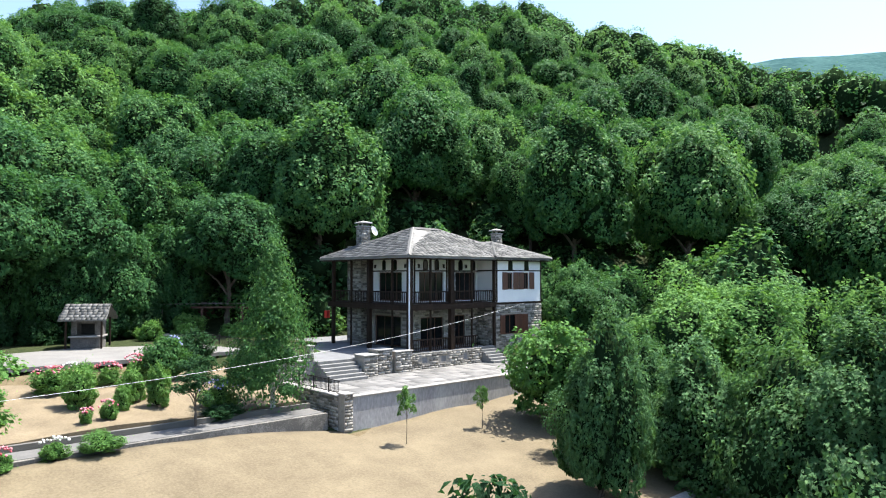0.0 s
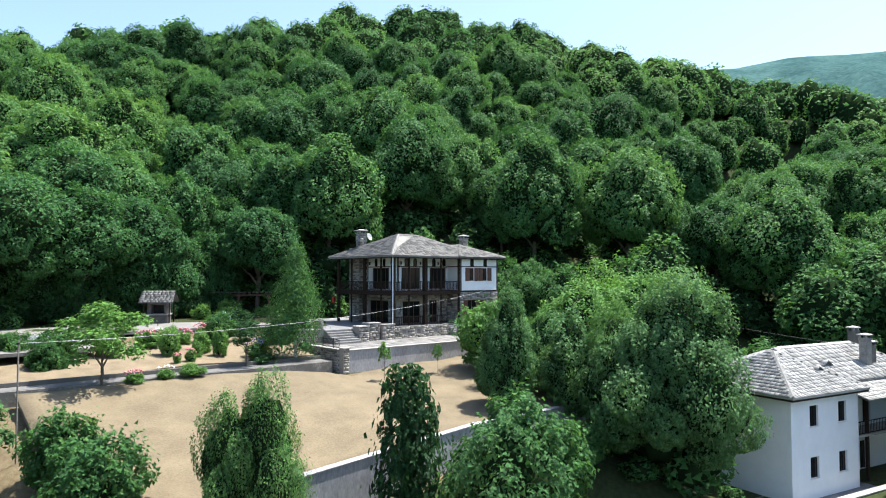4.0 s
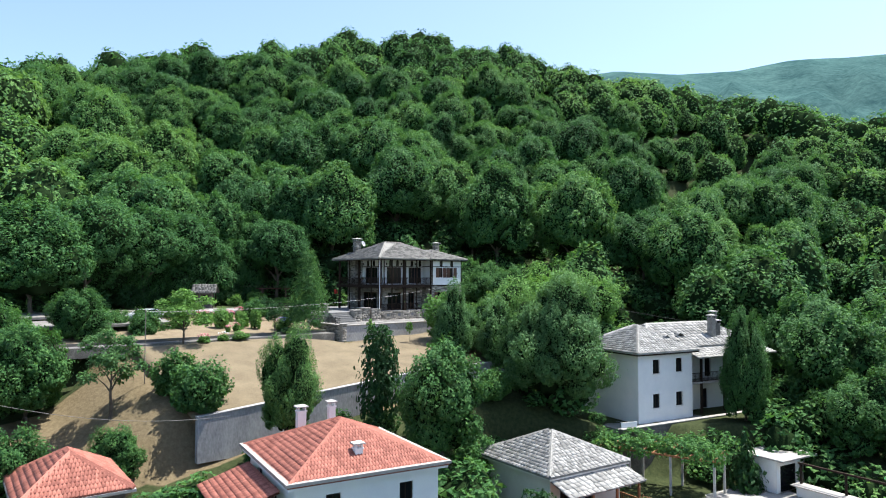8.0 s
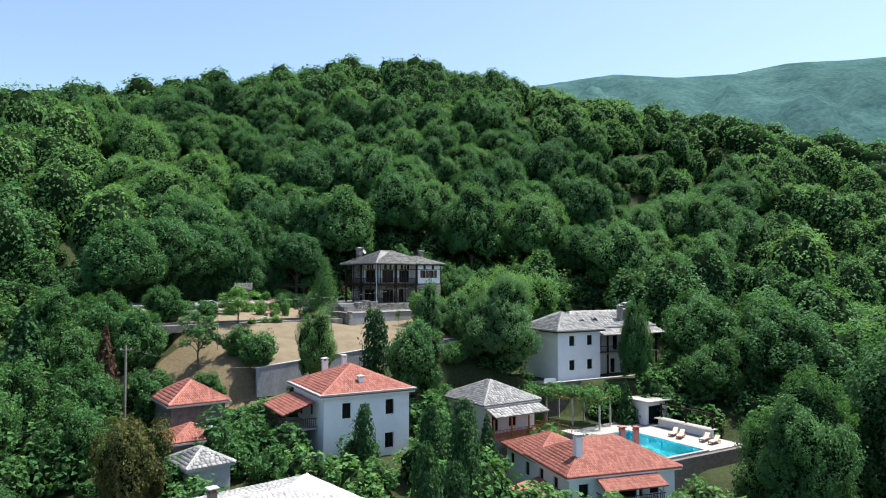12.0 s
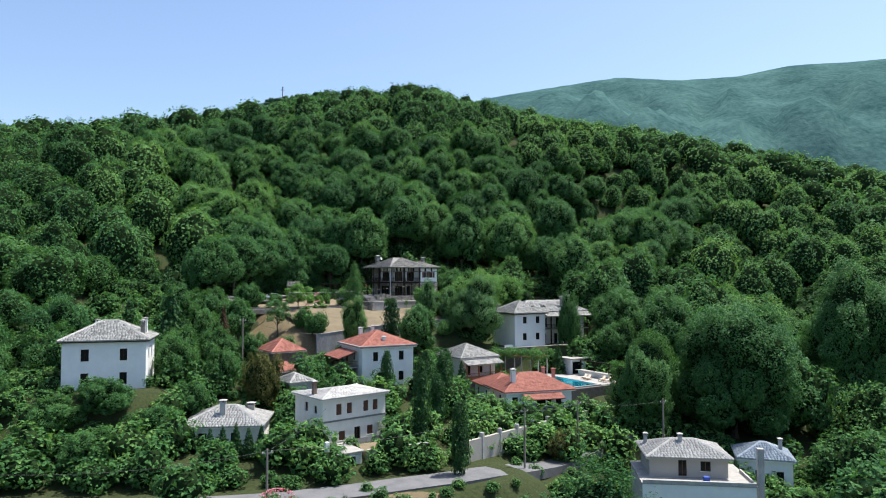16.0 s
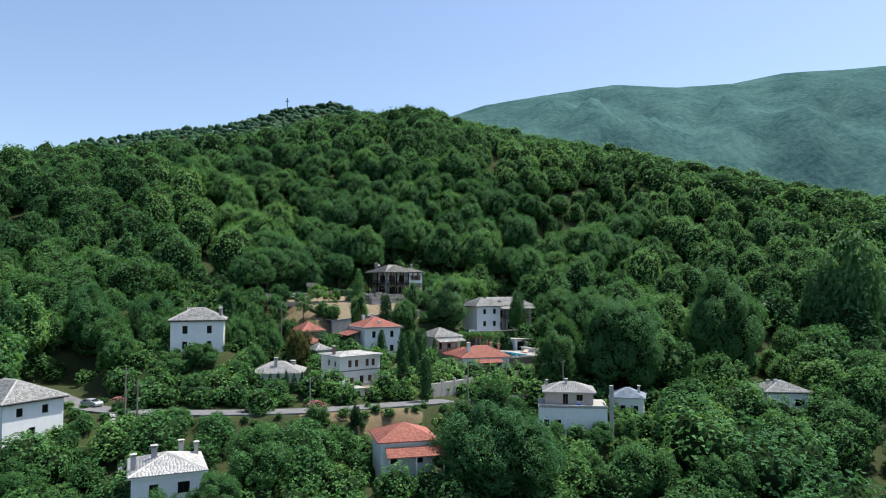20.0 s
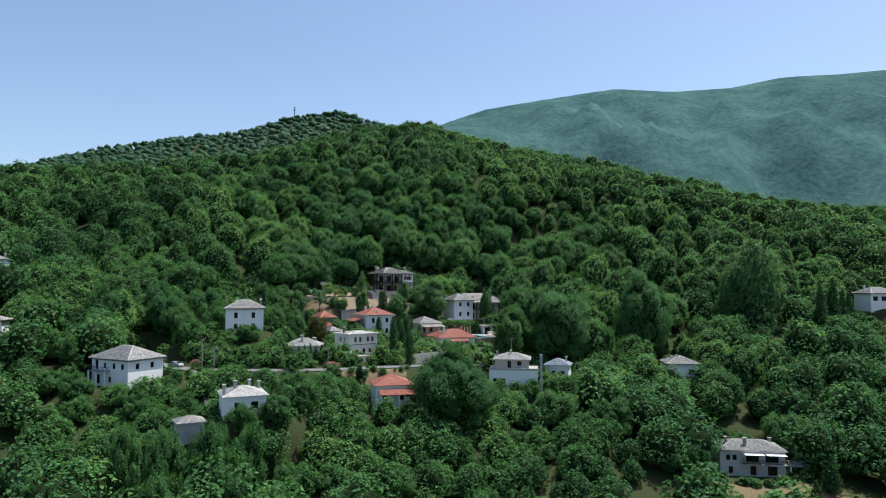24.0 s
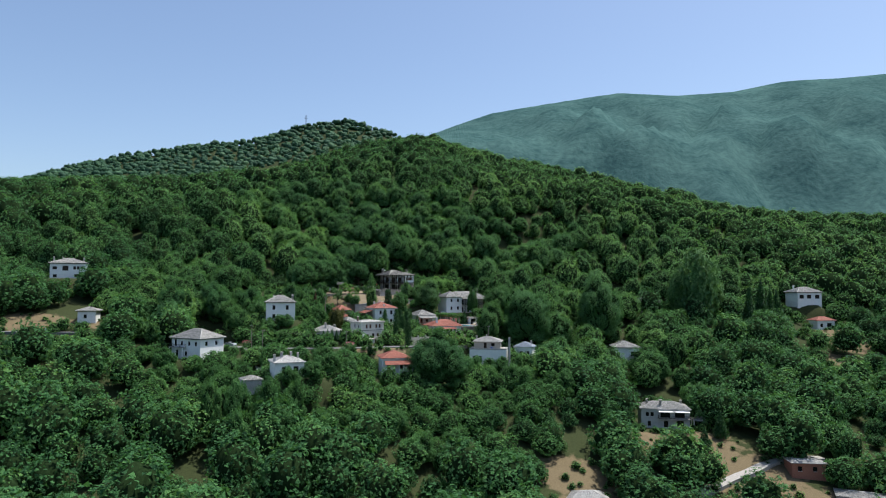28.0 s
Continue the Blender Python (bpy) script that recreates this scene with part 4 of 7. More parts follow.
mid_rows = rows_of(spots_in(-220, 230, -60, 165, 10.0, 12.4, 12, lambda x, y: half_way(x, y) and wooded(x, y, 5), vary=0.36), 1.1, 0.02)
woods("hill_wood_middle", mid_rows, lambda r: crown_arrays(r, 15, 110, 2500, 0.02, deep=0.2, loose=0.025, hollow=0.87), 12, "leaf_wood", "dense green wood on the hillside", 22)
far_rows = rows_of(spots_in(-460, 460, -60, 440, 10.8, 13, 15, lambda x, y: not half_way(x, y) and not in_front(x, y) and (abs(x) < 340 or y > 200) and wooded(x, y, 5), vary=0.36), 1.0, 0.02)
woods("hill_wood_far", far_rows, lambda r: crown_arrays(r, 11, 60, 430, 0.034, 1, deep=0.16, loose=0.025, hollow=0.86), 12, "leaf_wood", "dense green wood up to the ridge", 23)
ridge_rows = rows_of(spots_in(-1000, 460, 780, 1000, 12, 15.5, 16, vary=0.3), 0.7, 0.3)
woods("ridge_wood", ridge_rows, lambda r: crown_arrays(r, 7, 20, 30, 0.06, 1, hollow=0.94), 6, "leaf_hazed", "distant wooded ridge", 24, bare=False)


# clearings: x, y, reach along x and y
CLEARINGS = ((100, -108, 17, 9), (112, -122, 17, 11), (62, -135, 11, 9), (-118, -80, 15, 9), (-94, -76, 8, 5), (0, -137, 4, 3), (60, -150, 10, 8), (187, -34, 6, 8), (204, -12, 10, 15), (124, -136, 13, 11))


def in_clearing(x, y, grow=1.0):
    return any(((x - c[0]) / c[2]) ** 2 + ((y - c[1]) / c[3]) ** 2 < grow for c in CLEARINGS)


SCRUB = ((-113, -97, 30, 13), (-96, -88, 14, 8), (187, -50, 12, 12), (-130, -45, 13, 9), (194, -13, 13, 12))      # low growth below the upper roads


def in_scrub(x, y):
    return any(((x - c[0]) / c[2]) ** 2 + ((y - c[1]) / c[3]) ** 2 < 1 for c in SCRUB)


def in_village(x, y):
    return -62 < x < 62 and -140 < y < 6


def below_wood(x, y):
    return not in_village(x, y) and y < edge_of_wood(x) and clear_of_sites(x, y, 3.2) and not in_clearing(x, y) and not in_scrub(x, y)


def close_by(x, y):
    return -110 < x < 118 and y > -75


slope_rows = rows_of(spots_in(-110, 118, -75, 15, 9.0, 10.5, 37, lambda x, y: below_wood(x, y) and close_by(x, y), 0.5), 0.95, 0.03)
woods("slope_wood", slope_rows, lambda r: crown_arrays(r, 16, 150, 4200, 0.018), 8, "leaf_garden", "light green trees on the slopes beside the village", 35)
low_rows = rows_of(spots_in(-260, 340, -170, 15, 9.2, 11.5, 17, lambda x, y: below_wood(x, y) and not close_by(x, y), 0.55), 0.95, 0.03)
woods("valley_wood", [(*r[:5], r[5] - 0.1) for r in low_rows], lambda r: crown_arrays(r, 11, 80, 1150, 0.028, 1, deep=0.24, hollow=0.76), 12, "leaf_wood", "mixed green trees below the village", 25)
dry = np.zeros(gx.size)
vx, vy = gx.ravel(), gy.ravel()
for c in CLEARINGS:
    dry = np.maximum(dry, np.clip(1.35 - np.hypot((vx - c[0]) / c[2], (vy - c[1]) / c[3]), 0, 1))
vu, vv = vx * HU[0] + vy * HU[1], vx * HV[0] + vy * HV[1]
dry[(vv > -21.3) & (vv < -6) & (vu > -42 + vv * 0.2) & (vu < 9)] = 0.9
dry[(vv > -8) & (vv < 12) & (vu > -34) & (vu < -10.5)] = 0.9
dry[(vx > -8) & (vx < 14) & (vy > -91.5) & (vy < -84)] = 0.6
ground.data.attributes.new("dry", "FLOAT", "POINT").data.foreach_set("value", dry.astype(np.float32))
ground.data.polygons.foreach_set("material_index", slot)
floor_rows = rows_of(spots_in(-250, 250, -330, -170, 12, 16, 27), 0.9, 0.05)
woods("valley_floor_wood", floor_rows, lambda r: crown_arrays(r, 10, 70, 900, 0.03, 1, hollow=0.76), 8, "leaf_wood", "dense trees on the valley floor", 28)
site_rows = rows_of(spots_in(-260, 340, -170, 20, 4.6, 5.0, 44, lambda x, y: not in_village(x, y) and (in_scrub(x, y) or not clear_of_sites(x, y, 6)) and clear_of_sites(x, y, 0.8) and not in_clearing(x, y) and not in_yard(x, y), 0.5), 0.8)
woods("garden_brush", site_rows, lambda r: crown_arrays(r, 6, 40, 520, 0.04, 1, hollow=0.72), 8, "leaf_garden", "green shrubs round the scattered houses", 45)
HOUSE_PADS = [p for p in PADS if p[:2] in ((-15, -121), (-36, -63), (-54, -101), (42, -72), (12, -98), (96, -46), (97, -91), (-13, -70), (57, -64))]
skirt_rows = rows_of(spots_in(-70, 120, -136, -30, 2.4, 2.6, 46, lambda x, y: any((p[2] - 1.6) ** 2 < (x - p[0]) ** 2 + (y - p[1]) ** 2 < (p[2] + 1.5) ** 2 for p in HOUSE_PADS) and all((x - p[0]) ** 2 + (y - p[1]) ** 2 > (p[2] - 1.6) ** 2 for p in PADS), 0.5), 0.75)
woods("hedge_brush", skirt_rows, lambda r: crown_arrays(r, 6, 30, 320, 0.05, 1, hollow=0.72), 6, "leaf_garden", "low shrubs round the feet of the houses", 47)
clear_rows = rows_of(spots_in(-135, 215, -160, 5, 4.2, 2.4, 38, lambda x, y: in_clearing(x, y, 1.1) and clear_of_sites(x, y, -1.0) and noise.noise(Vector((x * 0.16, y * 0.16, 8))) > -0.05, 0.6), 0.7)
woods("clearing_brush", clear_rows, lambda r: crown_arrays(r, 6, 30, 200, 0.05, 1, hollow=0.72), 6, "leaf_garden", "low green scrub over the dry clearings", 39)
ROAD_PADS = PADS[-9:]


def beside_road(x, y):
    return any((x - p[0]) ** 2 + (y - p[1]) ** 2 < 81 and y < p[1] - 1 for p in ROAD_PADS)


def free_ground(x, y):
    return in_village(x, y) and clear_of_sites(x, y, 0.5) and not in_yard(x, y) and not in_clearing(x, y)


brush_rows = rows_of(spots_in(-62, 62, -95, 6, 4.0, 4.7, 18, lambda x, y: free_ground(x, y) and not beside_road(x, y), 0.6), 0.8)
brush_rows += rows_of(spots_in(-62, 62, -104, -80, 2.6, 1.9, 20, lambda x, y: free_ground(x, y) and beside_road(x, y), 0.5), 0.7)
grown_rows = rows_of(spots_in(-62, 62, -140, -95, 5.6, 7.2, 19, lambda x, y: free_ground(x, y) and clear_of_sites(x, y, 2.5) and not beside_road(x, y), 0.45), 0.85, 0.04)
woods("low_wood", grown_rows, lambda r: crown_arrays(r, 10, 70, 1600, 0.026, 1, hollow=0.74), 8, "leaf_garden", "mixed green trees on the slope below the road", 29)
woods("village_brush", brush_rows, lambda r: crown_arrays(r, 6, 40, 520, 0.042, 1, hollow=0.72), 10, "leaf_garden", "green shrubs and brush between the houses", 26)

# ---- the yard, its walls and terraces (main house frame: u along the front, v into the house) ----
TURN = 39.5
HOME = pose(0, 0, -3.1, 0, 0, TURN)      # local z 0 is the porch floor


def to_world(u, v, z=0.0):
    return HOME @ Vector((u, v, z))


def sheet(u0, u1, v0, v1, nu, nv, zf, thick=0.25):
    """A gently uneven slab over a stretch of the yard."""
    bm = bmesh.new()
    g = [[bm.verts.new((u0 + (u1 - u0) * i / nu, v0 + (v1 - v0) * j / nv, zf(u0 + (u1 - u0) * i / nu, v0 + (v1 - v0) * j / nv))) for i in range(nu + 1)] for j in range(nv + 1)]
    for j in range(nv):
        for i in range(nu):
            bm.faces.new((g[j][i], g[j][i + 1], g[j + 1][i + 1], g[j + 1][i]))
    rim = [g[0][i] for i in range(nu + 1)] + [g[j][nu] for j in range(1, nv + 1)] + [g[nv][i] for i in range(nu - 1, -1, -1)] + [g[j][0] for j in range(nv - 1, 0, -1)]
    low = [bm.verts.new(v.co - Vector((0, 0, thick))) for v in rim]
    for k in range(len(rim)):
        m = (k + 1) % len(rim)
        bm.faces.new((rim[m], rim[k], low[k], low[m]))
    return bm


def homely(name, bm, mat, label="", kind="", category=""):
    ob = part(name, bm, mat)
    ob.matrix_world = HOME
    return tagged(ob, label, category, kind=kind)


def lawn_z(u, v):
    top = float(np.interp(u, [-31, -18, -14, -11, -9, 3, 12], [-2.12, -2.1, -2.3, -2.65, -2.98, -2.55, -2.4]))
    low = -4.56 + 0.073 * min(u + 9, 0)
    return top + (low - top) * min(max((-5.6 - v) / 14.95, 0), 1) + 0.12 * noise.noise(Vector((u * 0.3, v * 0.3, 0))) + 0.05 * noise.noise(Vector((u * 1.3, v * 1.3, 4)))


lawn = homely("lawn", sheet(-31.3, 14, -20.55, -5.2, 46, 24, lawn_z), "dry_grass", "dry yellow mown grass of the sloping yard", "structure", "lawn")
for p in lawn.data.polygons:
    p.use_smooth = True


def bed_z(u, v):
    return -1.75 + 0.11 * (v + 2) + 0.14 * noise.noise(Vector((u * 0.4, v * 0.4, 2))) - 0.02 * max(0, -u - 20)


homely("garden_soil", sheet(-36, -7.4, -1.9, 9.5, 36, 16, bed_z, 0.5), "soil", "bare brown soil of the flower garden", "structure", "soil")
homely("driveway", sheet(-40, -7.5, 8.6, 22, 30, 12, lambda u, v: 0.16 + 0.03 * noise.noise(Vector((u * 0.5, v * 0.5, 1)))), "asphalt_pale", "pale concrete driveway beside the garden", "structure", "driveway")
homely("driveway_end", sheet(-40, -24.6, 3.5, 8.7, 12, 4, lambda u, v: -0.25 + 0.06 * (v - 8.6)), "asphalt_pale", "pale concrete end of the driveway", "structure", "driveway")
homely("path", sheet(-38, -9.6, -4.6, -3.1, 36, 2, lambda u, v: -1.98, 0.4), "paving", "stone-paved garden path", "structure", "path")


def stone_rows(length, height, seed, x_step=0.42, z_step=0.17, holes=(), proud=0.05):
    """Uneven courses of stones over a wall face at y = 0: box corners and faces as arrays."""
    r = random.Random(seed)
    vs = []
    z = 0.0
    while z < height - 0.04:
        hz = min(z_step * r.uniform(0.75, 1.35), height - z)
        x = -r.uniform(0, 0.2)
        while x < length - 0.03:
            w = x_step * r.uniform(0.55, 1.6)
            a, b = max(x, 0), min(x + w, length)
            if b - a > 0.06 and not any(a < h[1] and b > h[0] and z < h[3] and z + hz > h[2] for h in holes):
                o = -proud * r.uniform(0.3, 1.0)
                g = 0.012
                j = [r.uniform(-0.012, 0.012) for _ in range(4)]
                vs.append([(a + g, 0.05, z + g), (b - g, 0.05, z + g), (b - g, 0.05, z + hz - g), (a + g, 0.05, z + hz - g),
                           (a + g + 0.015, o, z + g + 0.012 + j[0]), (b - g - 0.015, o + j[1], z + g + 0.012), (b - g - 0.015, o, z + hz - g - 0.012 + j[2]), (a + g + 0.015, o + j[3], z + hz - g - 0.012)])
            x += w
        z += hz
    return vs


STONE_F = np.array(((4, 5, 6, 7), (0, 1, 5, 4), (1, 2, 6, 5), (2, 3, 7, 6), (3, 0, 4, 7)))


def stone_wall(parent, m, length, height, thick, seed, single=0, holes=(), name="stone_wall", cap=False):
    """A mortared wall along x with stones proud of both faces; the first ones of the face are parts of their own."""
    body = part(name, wall_mesh(length, height, [(h[0], h[1], h[2], h[3]) for h in holes], thick), "mortar", parent)
    body.matrix_basis = m
    front = stone_rows(length, height, seed, holes=holes)
    rest = front[single:]
    if rest:
        v = np.array(rest).reshape(-1, 3)
        f = (STONE_F[None] + (np.arange(len(rest)) * 8)[:, None, None]).reshape(-1, 4)
        tagged(raw("stonework", v, f, "stone", body), kind="stuff")
    for q in front[:single]:
        raw("stone", q, STONE_F, "stone", body)
    if cap:
        part("coping", block(-0.06, length + 0.06, -0.08, thick + 0.08, height + 0.002, height + 0.08, 0.015), "slab", body)
    return body


def fence(label, m, length, height=0.85, gap=0.13, mat="iron", name="fence", posts=1.6):
    """Iron or wooden railing along x from 0: rails, posts and bars."""
    ob = thing(name, m, label, "fence")
    for z in (0.08, height - 0.05):
        part("rail", block(0, length, -0.02, 0.02, z - 0.02, z + 0.025), mat, ob)
    bar = block(-0.011, 0.011, -0.011, 0.011, 0.1, height - 0.073)
    me = bpy.data.meshes.new("bar")
    bar.to_mesh(me)
    bar.free()
    me.materials.append(MAT[mat])
    n = int(length / gap)
    for k in range(1, n):
        b = new("bar", me)
        b.parent = ob
        b.location = (length * k / n, 0, 0)
    for k in range(int(length / posts) + 1):
        x = min(k * posts, length)
        part("post", block(x - 0.03, x + 0.03, -0.03, 0.03, 0, height + 0.06), mat, ob)
    return ob


def flags(parent, u0, u1, v0, v1, z, seed, size=0.7, mat="paving"):
    """Paving slabs with open joints, each a part."""
    r = random.Random(seed)
    v = v0
    while v < v1 - 0.05:
        d = min(size * r.uniform(0.8, 1.2), v1 - v)
        u = u0
        while u < u1 - 0.05:
            w = min(size * r.uniform(0.8, 1.7), u1 - u)
            h = z + r.uniform(0.012, 0.024)
            q = ((u + 0.012, v + 0.012, z), (u + w - 0.012, v + 0.012, z), (u + w - 0.012, v + d - 0.012, z), (u + 0.012, v + d - 0.012, z))
            verts = [*q, *((a + (0.008 if k in (0, 3) else -0.008), b + (0.008 if k < 2 else -0.008), h) for k, (a, b, _) in enumerate(q))]
            raw("paving_slab", verts, STONE_F, mat, parent)
            u += w
        v += d


# lower terrace: a retaining block with a paved top
terrace = homely("terrace", block(-9.0, 11.2, -5.65, 1.2, -3.6, -1.2), "render_grey", "paved terrace on a grey rendered retaining wall", "structure", "terrace")
kerb = part("edge_slab", block(-9.0, 11.25, -5.72, -5.3, -1.196, -1.11, 0.02), "slab", terrace)
flags(terrace, -8.95, 11.2, -5.28, 1.18, -1.199, 5, 0.9)
porch = homely("porch", block(-7.2, 8.4, 1.25, 16.0, -2.2, -0.04), "paving_grey", "grey paved porch round the house", "structure", "porch")
porch_front = homely("porch_front", block(0.55, 7.4, 0.3, 1.25, -2.2, -0.045), "paving_grey", "edge of the paved porch", "structure", "porch")

# ---- the main house ----
home = thing("main_house", HOME, "stone and white plaster house with dark timber balconies and slate roof", "house")
UP, EAVE = 3.35, 6.8


def post(u, v, z0, z1, t=0.2, mat="dark_wood"):
    return part("post", block(u - t / 2, u + t / 2, v - t / 2, v + t / 2, z0, z1, 0.012), mat, home)


def plaster_wall(m, length, height, holes, mat="white_plaster", name="wall", thick=0.3):
    w = part(name, wall_mesh(length, height, [h[:4] for h in holes], thick), mat, home)
    w.matrix_basis = m
    return w


def fill(w, holes, mat="brown_wood"):
    for h in holes:
        window(w, h[1] - h[0], h[3] - h[2], h[0], h[2], mat, "", 0.12, door=h[4] == "door", bars=h[5])


def arched(w, x, z, width, h):
    """A narrow round-headed light."""
    bm = bmesh.new()
    n = 8
    outer = [(x, z), (x + width, z)] + [(x + width / 2 + width / 2 * math.cos(math.pi * k / n), z + h - width / 2 + width / 2 * math.sin(math.pi * k / n)) for k in range(n + 1)]
    f = bm.faces.new([bm.verts.new((a, -0.012, b)) for a, b in outer])
    r = bmesh.ops.extrude_face_region(bm, geom=[f])
    bmesh.ops.translate(bm, verts=[e for e in r["geom"] if isinstance(e, bmesh.types.BMVert)], vec=(0, 0.05, 0))
    bmesh.ops.recalc_face_normals(bm, faces=bm.faces[:])
    win = part("arched_window", bm, "glass", w)
    bm = bmesh.new()
    pipe(bm, [(a, -0.02, b) for a, b in outer + outer[:1]], 0.035, 4)
    part("window_frame", bm, "dark_wood", win)


LAMP_SPOTS = []
# ground storey: stone; upper storey: plaster in a timber frame
g_front = [(0.7, 3.0, 0.0, 2.25, "door", 3), (4.2, 5.3, 0.0, 2.3, "door", 2)]
w = stone_wall(home, pose(2.6, 2.6, 0), 6.7, UP - 0.25, 0.4, 3, holes=[h[:4] for h in g_front])
fill(w, g_front)
g_left = [(1.0, 1.9, 0.0, 2.3, "door", 1), (3.3, 6.6, 0.0, 2.3, "door", 3)]
w = stone_wall(home, pose(2.6, 10.7, 0, 0, 0, -90), 7.7, UP - 0.25, 0.4, 4, holes=[h[:4] for h in g_left])
fill(w, g_left)
b_front = [(1.0, 3.1, 0.75, 2.3, "window", 3)]
w = stone_wall(home, pose(9.3, 0.55, -1.2), 5.5, UP + 1.0, 0.4, 5, single=160, holes=[(a, b, c + 1.2, d + 1.2) for a, b, c, d, *_ in b_front])
fill(w, [(a, b, c + 1.2, d + 1.2, k, n) for a, b, c, d, k, n in b_front])
for x0, x1 in ((0.42, 0.97), (2.15, 3.1), (3.13, 3.7)):
    part("shutter", block(x0, x1, -0.1, -0.055, 1.97, 3.48, 0.01), "brown_wood", w)
stone_wall(home, pose(9.3, 2.6, -1.2, 0, 0, -90) @ Matrix.Translation((0.0, 0, 0)), 1.65, UP + 1.0, 0.4, 6)
stone_wall(home, pose(14.8, 0.96, -2.2, 0, 0, 90), 9.7, UP + 2.0, 0.4, 7)
stone_wall(home, pose(14.38, 10.7, -2.2, 0, 0, 180), 11.7, UP + 2.0, 0.4, 8)
u_front = [(0.55, 3.0, 0.12, 2.32, "door", 4), (4.25, 6.5, 0.12, 2.32, "door", 4)]
w = plaster_wall(pose(2.6, 2.6, UP), 6.7, EAVE - UP, u_front)
fill(w, u_front)
arched(w, 0.95, 2.5, 0.4, 0.75), arched(w, 2.1, 2.5, 0.4, 0.75), arched(w, 4.6, 2.5, 0.4, 0.75), arched(w, 6.0, 2.5, 0.4, 0.75)
front_up = w
u_left = [(3.75, 6.7, 0.12, 2.32, "door", 4)]
w = plaster_wall(pose(2.6, 10.7, UP, 0, 0, -90), 7.78, EAVE - UP, u_left)
fill(w, u_left)
arched(w, 4.3, 2.5, 0.4, 0.75), arched(w, 5.7, 2.5, 0.4, 0.75)
left_up = w
ub = [(1.35, 2.0, 0.95, 2.3, "window", 2), (3.3, 3.95, 0.95, 2.3, "window", 2)]
w = plaster_wall(pose(9.3, 0.55, UP - 0.2), 5.5, EAVE - UP + 0.2, [(a, b, c + 0.2, d + 0.2) for a, b, c, d, *_ in ub])
fill(w, [(a, b, c + 0.2, d + 0.2, k, n) for a, b, c, d, k, n in ub])
for x in (0.72, 2.02, 2.67, 3.97):
    part("shutter", block(x, x + 0.6, -0.06, -0.012, 1.13, 2.52, 0.01), "brown_wood", w)
arched(w, 1.45, 2.68, 0.45, 0.82), arched(w, 3.4, 2.68, 0.45, 0.82)
block_up = w
plaster_wall(pose(9.3, 2.6, UP - 0.2, 0, 0, -90), 1.75, EAVE - UP + 0.2, [])
plaster_wall(pose(14.8, 0.86, UP - 0.2, 0, 0, 90), 9.84, EAVE - UP + 0.2, [(2, 3, 1.1, 2.4), (5.5, 6.5, 1.1, 2.4)])
plaster_wall(pose(14.49, 10.7, UP - 0.2, 0, 0, 180), 11.58, EAVE - UP + 0.2, [])
part("floor", block(3.0, 14.4, 3.0, 10.3, -0.1, 0.0), "dark_wood", home)
part("upper_floor", block(3.0, 14.4, 3.0, 10.3, UP - 0.2, UP), "dark_wood", home)
part("ceiling", block(2.95, 14.45, 2.95, 10.35, EAVE - 0.12, EAVE - 0.06), "white_plaster", home)

# balcony deck with its beams, posts and rails
part("balcony_deck", block(0.5, 9.29, 0.5, 2.59, UP - 0.12, UP - 0.005), "dark_wood", home)
part("balcony_deck", block(0.5, 2.59, 2.6, 10.9, UP - 0.12, UP - 0.005), "dark_wood", home)
for u0, u1, v0, v1 in ((0.48, 9.29, 0.48, 0.68), (0.48, 0.68, 0.69, 10.9), (2.3, 2.58, 2.62, 10.9), (2.6, 9.29, 2.3, 2.58)):
    part("beam", block(u0, u1, v0, v1, UP - 0.42, UP - 0.125, 0.01), "dark_wood", home)
for k in range(15):
    part("joist", block(0.95 + k * 0.58, 1.05 + k * 0.58, 0.69, 2.29, UP - 0.28, UP - 0.125), "dark_wood", home)
for k in range(13):
    part("joist", block(0.69, 2.29, 3.0 + k * 0.6, 3.1 + k * 0.6, UP - 0.28, UP - 0.125), "dark_wood", home)
for u, v, t in ((0.65, 0.65, 0.34), (4.6, 0.62, 0.36), (9.15, 0.62, 0.2), (0.62, 5.4, 0.3), (0.62, 10.3, 0.24)):
    post(u, v, 0.0 if v > 1.3 else -0.045, UP - 0.42, t)
    post(u, v, UP - 0.005, EAVE - 0.02, t)
for u, v in ((2.55, 0.62), (6.7, 0.62), (0.62, 2.6), (0.62, 7.8)):
    post(u, v, UP - 0.005, EAVE - 0.02, 0.14)
    post(u, v, 0.0 if v > 1.3 else -0.045, UP - 0.42, 0.12)
part("wall_plate", block(0.5, 9.29, 0.5, 0.74, EAVE - 0.2, EAVE - 0.02), "dark_wood", home)
part("wall_plate", block(0.5, 0.74, 0.75, 10.7, EAVE - 0.2, EAVE - 0.02), "dark_wood", home)
bm = bmesh.new()
pipe(bm, [(0.42, 0.42, EAVE - 0.25), (0.42, 0.42, -0.9)], 0.055, 8)
part("drainpipe", bm, "white_metal", home, "pale metal drainpipe")


